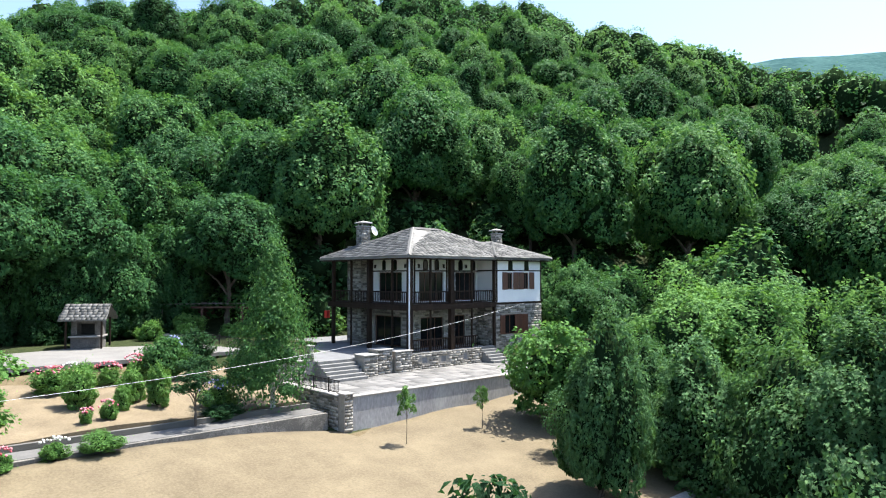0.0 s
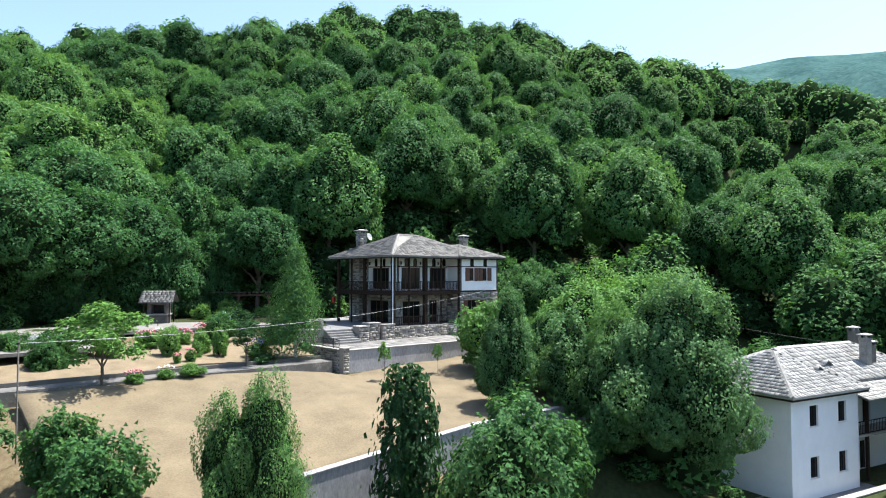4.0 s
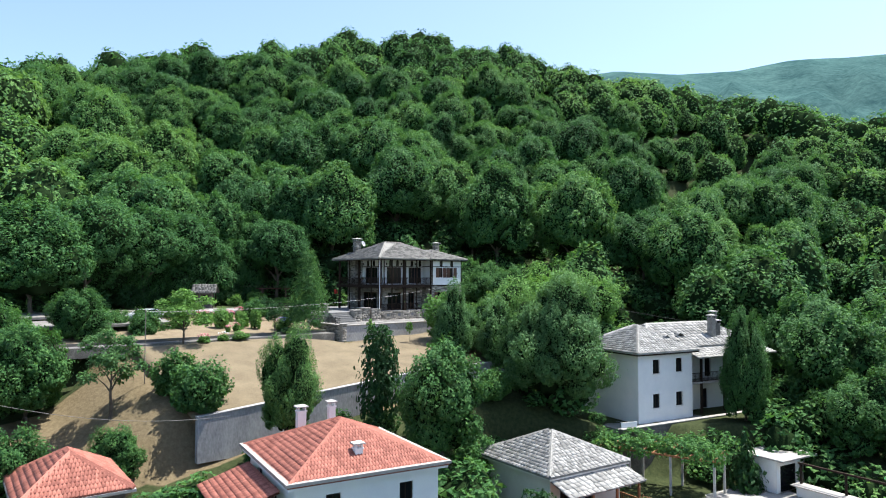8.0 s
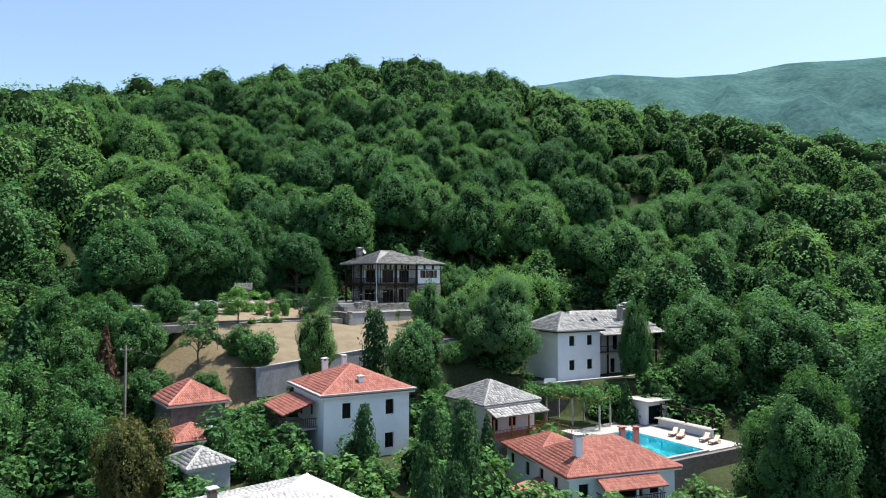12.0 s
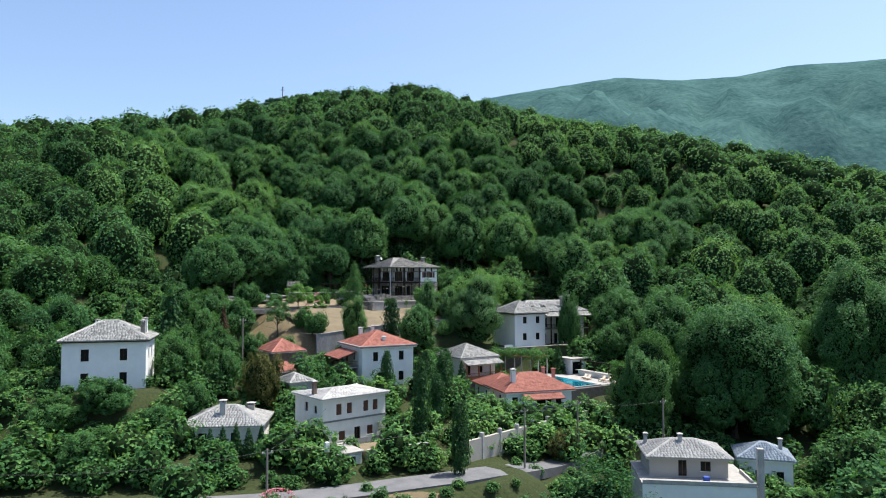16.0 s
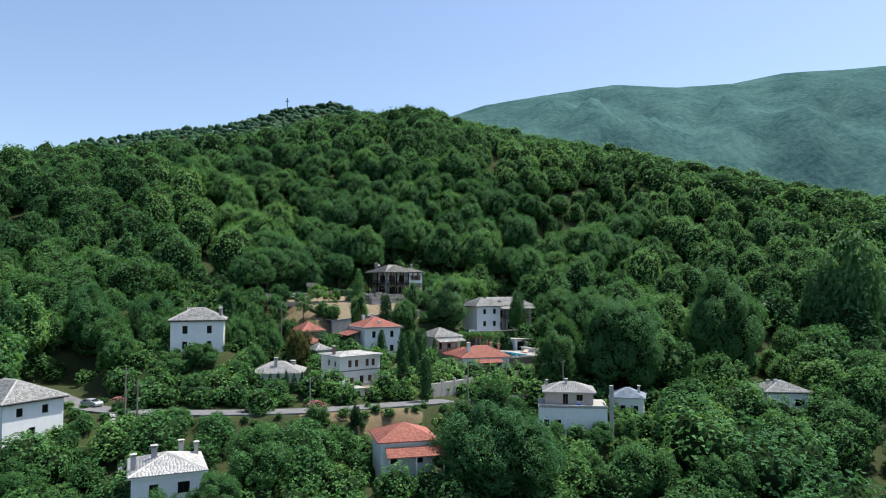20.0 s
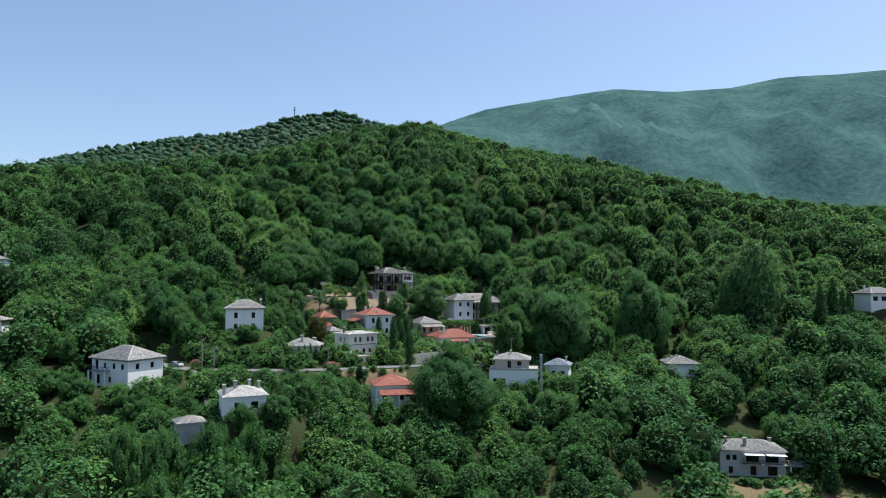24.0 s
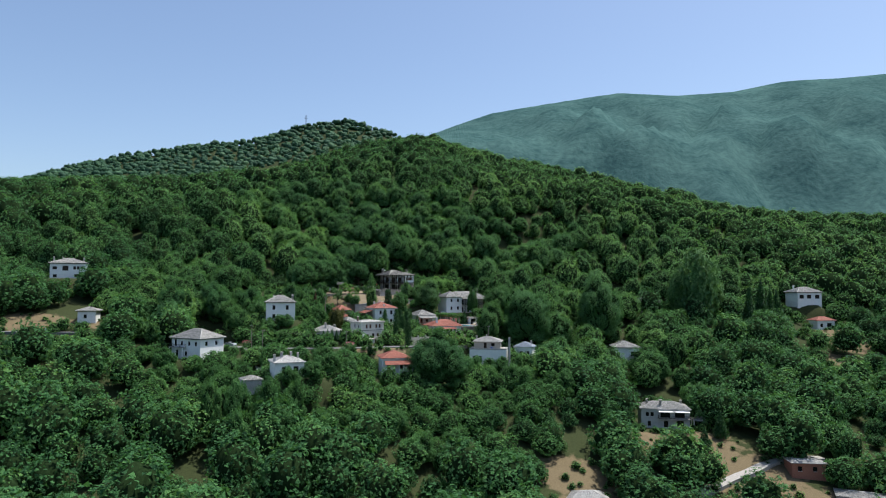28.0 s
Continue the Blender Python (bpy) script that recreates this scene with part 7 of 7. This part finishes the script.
part("hook", block(-0.05, 0.05, -0.09, 0.03, -0.16, -0.06), "iron", slim)
wire((17, 14, 1.6), (38, -8, -4.0), 0.8)
mast = thing("radio_mast", pose(-244, 954, 300, 0, 0, 0), "thin lattice radio mast on the ridge", "mast")
bm = bmesh.new()
pipe(bm, [(0, 0, -4), (0, 0, 20)], [0.8, 0.5], 6)
part("shaft", bm, "iron", mast)
part("antenna", block(-3, 3, -0.4, 0.4, 14, 15), "iron", mast)
part("antenna", block(-1.5, 1.5, -0.4, 0.4, 18, 18.8), "iron", mast)


def car(x, y, z, turn, paint, label):
    """A small hatchback: body, glass, bumpers, lights, four wheels."""
    ob = thing("car", pose(x, y, z, 0, 0, turn), label, "car")
    side = [(-2.0, 0.35), (-2.05, 0.75), (-1.85, 0.98), (-1.1, 1.02), (-0.45, 1.42), (0.95, 1.46), (1.75, 1.05), (2.0, 0.9), (2.02, 0.4)]
    bm = bmesh.new()
    a = [bm.verts.new((px, -0.85 if pz < 1.1 else -0.66, pz)) for px, pz in side]
    b = [bm.verts.new((px, 0.85 if pz < 1.1 else 0.66, pz)) for px, pz in side]
    bm.faces.new(a), bm.faces.new(b[::-1])
    for k in range(len(side)):
        m = (k + 1) % len(side)
        bm.faces.new((a[m], a[k], b[k], b[m]))
    bmesh.ops.bevel(bm, geom=bm.edges[:], offset=0.05, segments=2, affect="EDGES")
    part("body", bm, paint, ob)
    for y0 in (-0.79, 0.77):
        bm = bmesh.new()
        q = [(-0.95, 1.05), (-0.42, 1.37), (0.85, 1.4), (1.45, 1.07)]
        f = bm.faces.new([bm.verts.new((px, (y0 if pz < 1.1 else y0 * 0.88), pz)) for px, pz in q])
        e = bmesh.ops.extrude_face_region(bm, geom=[f])
        bmesh.ops.translate(bm, verts=[v for v in e["geom"] if isinstance(v, bmesh.types.BMVert)], vec=(0, 0.025 if y0 > 0 else -0.02, 0))
        part("side_window", bm, "glass", ob)
    ws = part("windscreen", block(-0.02, 0.02, -0.6, 0.6, 0, 0.62), "glass", ob)
    ws.matrix_basis = pose(-1.08, 0, 1.06, 0, 58, 0)
    rw_ = part("rear_window", block(-0.02, 0.02, -0.58, 0.58, 0, 0.55), "glass", ob)
    rw_.matrix_basis = pose(1.62, 0, 1.1, 0, -55, 0)
    for px in (-1.28, 1.28):
        for py in (-0.82, 0.82):
            bm = bmesh.new()
            pipe(bm, [(px, py - 0.1, 0.31), (px, py + 0.1, 0.31)], 0.31, 14)
            wheel = part("wheel", bm, "tyre", ob)
            bm = bmesh.new()
            pipe(bm, [(px, py - 0.11, 0.31), (px, py + 0.11, 0.31)], 0.18, 10)
            part("rim", bm, "white_metal", wheel)
    for py in (-0.62, 0.62):
        part("headlight", block(-2.07, -1.95, py - 0.16, py + 0.16, 0.68, 0.82, 0.02), "white_metal", ob)
        part("tail_light", block(1.95, 2.05, py - 0.12, py + 0.12, 0.75, 0.92, 0.02), "red_paint", ob)
    return ob


car(-24.7, -12.0, -3.75, 70, "silver_paint", "silver hatchback parked on the driveway")
car(-46.5, -84.8, -22.05, 155, "silver_paint", "silver estate car on the village road")
car(-108.5, -85.2, -17.2, 12, "white_paint", "white car parked beside the upper road")
car(-78.5, -80.4, -18.9, 15, "silver_paint", "pale car on the upper road under the trees")

# ---- garden, trees ----
GROUP = "broad-leaved trees of the village"


def plant(rows, kind, mat, label, group=GROUP):
    for k, (x, y, w, h) in enumerate(rows):
        tree(x, y, w, h, kind, mat, label, group=group, seed=k)


tree(-7.3, -9.3, 5.4, 10.3, "birch", "leaf_garden", "slender grey-green tree with a whitewashed trunk beside the terrace", z=-6.0)
tree(-17.4, -20.6, 6.1, 6.2, "open", "leaf_fresh", "light green fruit tree on the yard slope", seed=1)
tree(-18.7, -32.6, 5.2, 7.0, "open", "leaf_grey", "sparse crooked fruit tree on the bank", seed=2)
tree(0.0, -11.6, 1.0, 3.0, "sapling", "leaf_fresh", "young sapling in the dry grass", "sapling", z=-3.1 + lawn_z(-7.4, -9.0))
tree(4.2, -8.6, 0.9, 2.4, "sapling", "leaf_fresh", "young sapling beside the terrace wall", "sapling", seed=1, z=-3.1 + lawn_z(-2.2, -9.3))
tree(18.6, -20.5, 12.4, 14.4, "great", "leaf_grey", "large grey green tree with dense foliage beside the yard", tone=0.06)
plant([(49, -17, 13, 13.5), (57, -23, 15, 15), (46.5, -24, 9, 9), (61, -12, 13, 14), (52, -6, 12, 12)], "round", "leaf_garden", "tall dense tree beyond the white house", "tall trees beyond the white house")
plant([(16.6, -3.5, 10, 9.0), (21.5, -1, 12, 9.5), (27, 3, 10, 10), (30.5, -5.5, 9, 8), (24.5, 9, 11, 10)], "round", "leaf_fresh", "light green tree at the edge of the yard")
plant([(12.0, -9.5, 6.0, 6.6), (10.0, -12.0, 5.2, 5.2), (14.5, -14.0, 7.5, 8), (8.6, -16.8, 5.0, 8.2)], "round", "leaf_grey", "grey-green tree at the yard's edge")
tree(8.7, -6.7, 6.2, 5.4, "bush", "leaf_fresh", "large-leaved green fig beside the terrace", z=-5.6, tone=-0.12)
tree(11.0, -5.0, 5.5, 6.2, "bush", "leaf_fresh", "large-leaved green fig beside the terrace", seed=1, tone=-0.12)
tree(-4.2, -36.0, 5.0, 12.9, "great", "leaf_garden", "bright green tree standing before the retaining wall", group=GROUP, seed=2, head=9.6, tone=0.15)
plant([(7.4, -32.5, 9.2, 10.8)], "round", "leaf_garden", "bright green tree below the retaining wall")
tree(2.2, -30.0, 3.6, 8.6, "column", "leaf_dark", "narrow dark green tree below the retaining wall")
plant([(-14.0, -31.5, 4.4, 4.2), (-11.4, -34.0, 5.0, 4.6)], "bush", "leaf_garden", "round green shrub on the bank")
plant([(-26.6, -30.5, 8.2, 9.2), (-33, -26, 8, 9), (-31, -36, 7, 8.5), (-40, -24, 9, 9)], "round", "leaf_garden", "dense green tree below the driveway")
plant([(-36, -38, 7, 11), (-41, -44, 6, 11)], "conifer", "leaf_dark", "dark green fir among the trees")
tree(-26.7, -39.1, 3.2, 9.4, "conifer", "leaf_dry", "dead brown fir standing on the bank", seed=1)
plant([(-13.9, -61.0, 6.2, 10.0)], "round", "leaf_olive", "brownish green tree by the shed")
plant([(-22, -55, 6.5, 8), (-27, -60, 7, 8), (-46, -58, 9, 10), (-49, -70, 9, 9), (-23, -66, 6, 6), (-54, -62, 9, 10)], "round", "leaf_garden", "dense green tree between the houses")
plant([(-5.2, -53.0, 4.2, 3.6), (-8.6, -51.5, 4.4, 3.4), (-2.2, -55.2, 3.6, 3.2), (0.4, -54.5, 3.0, 2.6)], "bush", "leaf_garden", "pale green vine thicket beside the house", "shrubs round the houses")
plant([(3.0, -51.5, 2.2, 6.0), (9.2, -52, 2.6, 7.2), (12.2, -50, 2.8, 7.6), (8.8, -70.0, 2.6, 11), (13.6, -78, 2.4, 8.5), (10.8, -65, 2.6, 8), (11.8, -58, 3.0, 9)], "column", "leaf_dark", "narrow dark green cypress between the houses", "cypresses of the village")
plant([(15.2, -42.2, 3.6, 8.0), (34.6, -26.6, 3.8, 7.6)], "conifer", "leaf_dark", "small dark green fir beside the houses")
plant([(38.2, -19.2, 5.6, 12.2)], "great", "leaf_garden", "tall broad tree before the white house")
plant([(-20, -43.5, 7, 8), (-25, -47, 7.5, 8.5), (-31, -50, 8, 9), (-15.5, -38.5, 4.6, 4.4), (-36, -54, 8, 9.5)], "round", "leaf_garden", "dense green tree on the bank below the yard", "trees of the bank")
plant([(-21, -132, 6.5, 7.4), (-15.5, -130.5, 6, 6.2), (-26.5, -130, 5.5, 5.6), (-10.5, -127, 5, 5.4), (37.5, -83, 5, 5.4), (46, -82.5, 5.5, 5)], "round", "leaf_garden", "green tree before the whitewashed roof", "trees below the houses")
plant([(-27.5, -20.5, 6.5, 6.2), (-32.5, -22.8, 7, 6.6), (-37.5, -21.5, 7, 7), (-22.9, -16.6, 3.4, 2.8)], "round", "leaf_garden", "dense green tree at the edge of the driveway", "trees of the bank")
for k, (x, y, w, h) in enumerate(((12, -26, 4, 3.5), (15.5, -26.8, 4.5, 3.6), (19.4, -28, 4.2, 3.2), (12.6, -22, 4, 3.8), (22.6, -26, 3.6, 3), (9.4, -29.5, 3.6, 3.4))):
    tree(x, y, w, h, "bush", "leaf_garden", "green shrub in the hollow below the yard", "shrub", "shrubs of the hollow", seed=k)
tree(10.8, -28.6, 3.8, 5.2, "column", "leaf_garden", "ivy-covered bright green narrow tree")
tree(43.6, -51.5, 13.0, 16.0, "great", "leaf_garden", "large bright green tree below the pool", seed=1, tone=0.12)
tree(58.8, -50.0, 23.0, 24.0, "great", "leaf_wood", "very large dense tree above the lower houses", seed=1, tone=0.1)
tree(91, -30, 23, 31, "great", "leaf_wood", "very large dense tree on the slope", tone=0.08)
plant([(142, -4, 17, 34), (150, 2, 13, 28), (136, 2, 11, 24)], "poplar", "leaf_grey", "tall pale green poplar on the slope", "poplars")
tree(24.6, -105, 21.5, 19.5, "great", "leaf_wood", "very large spreading tree below the road")
tree(2.0, -92.4, 2.3, 4.6, "round", "leaf_dark", "small round-headed tree at the roadside")
plant([(-16.2 + 1.5 * k, -77.4 + 0.15 * k, 2.0, 4.0 + 0.25 * (k % 3)) for k in range(8)], "conifer", "leaf_dark", "dark cypress of a clipped hedge", "hedge cypresses")
plant([(-31, -72.5, 8, 5.4), (-36, -75, 7, 5), (-25, -73.5, 6.5, 5.2), (-29, -80, 7, 5)], "round", "leaf_garden", "green tree below the white house")
plant([(28, -66, 4.5, 5.0), (31, -62, 3.5, 3.8)], "round", "leaf_olive", "yellow-green tree by the road wall")
plant([(-20, -98, 7, 5.5), (-12, -100, 7, 5), (-28, -96, 6, 4.5), (0, -99, 5, 4.5), (-3, -110, 9, 8), (-8, -118, 10, 9), (32, -92, 8, 8), (40, -95, 8, 7.5), (44, -84, 5, 4.6), (33, -84, 6, 5), (52, -78, 5, 5), (58, -74, 7, 6), (66, -78, 9, 8), (72, -68, 10, 9), (50, -95, 11, 10), (64, -95, 12, 11)], "round", "leaf_garden", "green tree on the slope below the road", "trees below the road")
plant([(-48, -112, 7, 5.5), (-42, -116, 8, 7), (-34, -120, 8, 7), (-55, -116, 8, 6), (-28, -124, 6, 5.5), (-10, -128, 7, 6), (-6, -134, 7, 7), (-6, -139, 8, 7), (2, -134, 8, 7),  (-4, -148, 9, 8), (8, -142, 9, 8), (-36, -132, 8, 6), (14, -132, 9, 8), (-40, -146, 9, 8), (20, -142, 10, 9), (30, -134, 9, 8)], "round", "leaf_garden", "dense green tree below the lower houses", "trees below the houses")
plant([(-26, -141, 9, 17.5), (-19.5, -138, 8.5, 16.8), (-13.5, -136.5, 8, 15.5), (-33, -140, 9, 17), (-24, -148, 10, 14), (-14, -147, 10, 14), (-29.5, -137, 7, 14)], "round", "leaf_garden", "tall dense tree below the whitened roof", "tall trees below the houses")
plant([(-76, -88, 9, 9), (-82, -84, 8, 8), (-70, -90, 8, 8), (-84, -92, 9, 9), (-66, -108, 8, 7), (-58, -112, 8, 7)], "round", "leaf_garden", "dense green tree beside the large white house", "trees below the houses")
plant([(-72, -68, 14, 17), (-60, -58, 13, 15), (-66, -50, 12, 14), (-84, -72, 11, 12), (-52, -46, 11, 12)], "round", "leaf_wood", "tall dense tree above the road", "tall trees above the road")
plant([(163, -10, 8, 23), (170, -6, 8, 25), (176, -2, 7, 19), (182, 4, 7, 17)], "conifer", "leaf_dark", "dark pointed conifer on the far slope", "dark conifers")
plant([(112, -104, 5, 9), (118, -96, 6, 12), (104, -112, 5, 8)], "conifer", "leaf_dark", "dark cypress by the lower house", "cypresses by the lower house")
plant([(100, -82, 10, 9), (86, -84, 10, 9), (112, -84, 11, 12), (80, -96, 10, 9), (76, -106, 10, 9), (80, -108, 6, 4)], "round", "leaf_garden", "green tree round the lower house", "trees round the lower house")


for k in range(8):
    x, y, _ = to_world(-36 + 4.2 * k, 25 + 1.2 * math.sin(k * 2.1))
    tree(x, y, 8.5 + math.sin(k), 10.5 + 1.5 * math.cos(k * 1.7), "round", "leaf_wood", "dense dark green tree at the edge of the wood", group="trees behind the driveway", seed=k)
for k in range(15):
    x, y, _ = to_world(-37 + 2.1 * k, 22.6 + 0.5 * math.sin(k * 2.7))
    tree(x, y, 3.2 + 0.6 * math.sin(k * 1.3), 2.8 + 0.8 * math.cos(k), "bush", "leaf_dark", "dark green shrub at the edge of the wood", "shrub", "shrubs behind the driveway", seed=k)
plant([(14, 11, 6, 6), (12.5, 15.5, 7, 8), (17, 9, 6.5, 6.5), (9.5, 20, 8, 9.5), (15.5, 15, 7, 8)], "round", "leaf_garden", "green tree beside the stone house", "trees beside the stone house")


plant([(-21, 29, 12, 13), (-27, 31, 12, 13.5), (-15.5, 28, 11, 12.5), (-10, 27, 10, 12), (-21, 21, 9, 10)], "round", "leaf_wood", "dense green tree at the foot of the wood", "trees behind the driveway")


for k, (u, v, w, h) in enumerate(((-36, 16, 13, 15), (-29.5, 20.5, 12.5, 15.5), (-22, 22.5, 12, 14.5), (-15, 25.5, 11, 14), (-3, 22, 11, 14))):
    x, y, _ = to_world(u, v)
    tree(x, y, w, h, "wood", "leaf_wood", "tall overhanging tree beside the driveway", group="trees behind the driveway", seed=k + 2, head=h - 3.6, tone=0.1 if k < 2 else 0.0)


def blossoms(ob, w, h, n, petal, seed):
    """Flower heads over a shrub."""
    r = np.random.default_rng(seed + 60)
    vs, fs = [], []
    for k in range(n):
        a, b = r.uniform(0, 2 * math.pi), r.uniform(0.15, 1.0)
        c = np.array([math.cos(a) * w * 0.5 * b, math.sin(a) * w * 0.5 * b, h * (0.45 + 0.55 * math.sqrt(max(0, 1 - b * b * 0.8))) + 0.05])
        s = r.uniform(0.04, 0.075)
        fs.append(ICO_F + 12 * k)
        vs.append(ICO_V * s * (1 + r.normal(0, 0.2, (12, 1))) + c)
    raw("blossom", np.concatenate(vs), np.concatenate(fs), petal, ob, np.zeros(12 * n))
    return ob


def flowers(u, v, w, h, n, mat, petal, label, seed, kind="flowering shrub"):
    """A garden shrub with flower heads."""
    x, y, _ = to_world(u, v)
    z = -3.1 + (bed_z(u, v) if v > -2 else lawn_z(u, v))
    ob = tree(x, y, w, h, "bush", mat, label, kind, "flowering shrubs of the garden", z=z, seed=seed)
    return blossoms(ob, w, h, n, petal, seed)


for k, (u, v, w, h, n, petal) in enumerate(((-20.55, 5.1, 2.2, 1.4, 60, "petal_pink"), (-17.5, 5.85, 1.6, 1.3, 45, "petal_pink"), (-16.0, 6.0, 1.5, 1.6, 45, "petal_pink"), (-19.4, -0.8, 0.9, 0.9, 22, "petal_pink"), (-20.4, -1.0, 0.7, 0.7, 14, "petal_pink"), (-24.6, -5.2, 1.5, 0.8, 36, "petal_pink"), (-22.6, -5.0, 1.2, 0.9, 16, "petal_white"), (-13.9, -0.9, 2.2, 1.4, 60, "petal_blue"), (-13.2, 7.6, 1.2, 2.2, 24, "petal_blue"), (-19.2, 6.6, 1.6, 1.2, 26, "petal_white"))):
    flowers(u, v, w, h, n, "leaf_fresh", petal, {"petal_pink": "rose bush with pink flowers in the garden", "petal_white": "white-flowered shrub in the garden", "petal_blue": "blue hydrangea bush in the garden"}[petal], k)
for k, (u, v, w, h, mat) in enumerate(((-19.9, 2.0, 2.0, 2.4, "leaf_fresh"), (-17.4, 2.05, 1.8, 2.2, "leaf_fresh"), (-16.6, 0.45, 1.4, 2.8, "leaf_fresh"), (-14.4, 5.5, 3.2, 3.2, "leaf_garden"), (-11.6, 8.4, 3.4, 2.6, "leaf_dark"), (-18.3, 0.7, 1.2, 1.5, "leaf_fresh"), (-10.2, 3.4, 3.0, 2.4, "leaf_dark"), (-20.8, -5.2, 1.8, 0.8, "leaf_fresh"), (-14.4, -2.6, 2.6, 0.8, "leaf_dark"), (-27.5, 3.0, 3.2, 2.6, "leaf_garden"), (-30, 5.5, 3.0, 2.2, "leaf_garden"), (-23.8, 3.4, 2.2, 1.7, "leaf_fresh"))):
    x, y, _ = to_world(u, v)
    tree(x, y, w, h, "bush", mat, "leafy green garden shrub in bare soil", "shrub", "garden shrubs", z=-3.1 + (bed_z(u, v) if v > -2 else -2.0), seed=k)
x, y, _ = to_world(-16.1, -3.3)
tree(x, y, 2.9, 3.6, "open", "leaf_dark", "round-headed standard tree beside the path", "tree", z=-5.2, seed=3)
for k, (x, y, w, h) in enumerate(((-18.5, 11.0, 3.2, 2.2), (-15.0, 12.0, 2.6, 1.6), (-13.0, 12.5, 2.6, 1.8), (-20.8, 8.5, 2.2, 1.6))):
    tree(x, y, w, h, "bush", "leaf_fresh", "pot-grown green shrub before the pergola", "shrub", "garden shrubs", z=-2.95, seed=k)
kerb_line = homely("kerb", block(-37.5, -9.5, -3.05, -2.8, -2.6, -1.72), "stone", "low stone kerb between path and garden", "structure", "kerb")
part("kerb_stone", block(-37.5, -9.5, -4.85, -4.6, -2.9, -2.0), "stone", kerb_line)

oven = thing("brick_oven", pose(-23.3, 3.3, -2.95, 0, 0, 8), "outdoor stone oven under a small gabled slate roof", "oven")
# dark stone here puts the forest's shade on the oven into its colour
part("body", block(-1.0, 1.0, 0.2, 1.6, 0, 0.8, 0.02), "dark_stone", oven)
part("hearth", block(-1.1, 1.1, 0.0, 1.7, 0.803, 0.93, 0.02), "slab", oven)
for x in (-1.0, 0.6):
    part("cheek", block(x, x + 0.4, 0.3, 1.6, 0.933, 2.15, 0.02), "dark_stone", oven)
part("back", block(-0.6, 0.6, 1.25, 1.6, 0.933, 2.15), "soot", oven)
part("lintel", block(-0.6, 0.6, 0.3, 0.6, 1.8, 2.15, 0.02), "dark_stone", oven)
for x in (-1.25, 1.13):
    for y in (-0.2, 1.8):
        part("post", block(x, x + 0.12, y, y + 0.12, 0, 2.16), "dark_wood", oven)
slope(oven, [(-1.6, -0.6, 2.12), (1.6, -0.6, 2.12), (1.5, 0.85, 3.2), (-1.5, 0.85, 3.2)], "slate_old", "roof", 201, 0.1, False, 0.3, 0.4)
slope(oven, [(1.6, 2.3, 2.12), (-1.6, 2.3, 2.12), (-1.5, 0.86, 3.2), (1.5, 0.86, 3.2)], "slate_old", "roof", 202, 0.1, False, 0.3, 0.4)
for x in (-1.4, 1.3):
    part("gable", wall_mesh(0.1, 0.1, [], 0.1), "dark_wood", oven).location = (x, 0.8, 2.95)
shelter = thing("pergola", pose(-21.6, 13.6, -2.95, 0, 0, 6), "reed-covered wooden pergola with a vine", "pergola")
for x in (0, 3.4, 6.8):
    part("post", block(x - 0.1, x + 0.1, -0.1, 0.1, 0, 2.4), "stone" if x == 0 else "brown_wood", shelter)
    part("post", block(x - 0.1, x + 0.1, 3.3, 3.5, 0, 2.6), "brown_wood", shelter)
for y in (0, 3.4):
    part("beam", block(-0.4, 7.4, y - 0.08, y + 0.08, 2.41 + y * 0.06, 2.56 + y * 0.06), "brown_wood", shelter)
for k in range(16):
    part("lath", block(-0.3 + 0.48 * k, -0.05 + 0.48 * k, -0.7, 4.0, 2.79, 2.83), "pole_wood", shelter)
part("back_wall", block(-0.2, 7.0, 3.6, 3.85, 0, 2.6), "brown_wood", shelter)
vines(shelter, 3.0, 7.5, -0.6, 3.8, 2.95, 900, 9, 0.17)
planter = thing("planter", pose(-19.2, 10.2, -2.95, 0, 0, 10), "round low stone planter with green plants", "planter")
bm = bmesh.new()
pipe(bm, [(0, 0, 0), (0, 0, 0.45)], 1.3, 18)
part("rim", bm, "stone", planter)

for k, (x, y, w, h) in enumerate(((-4.8, -92.0, 4.2, 3.4), (-40.0, -88.5, 3.0, 2.6))):
    blossoms(tree(x, y, w, h, "bush", "leaf_grey", "oleander bush covered with pale pink flowers by the road", "flowering shrub", "oleanders", seed=k), w, h, 150, "petal_pink", 80 + k)
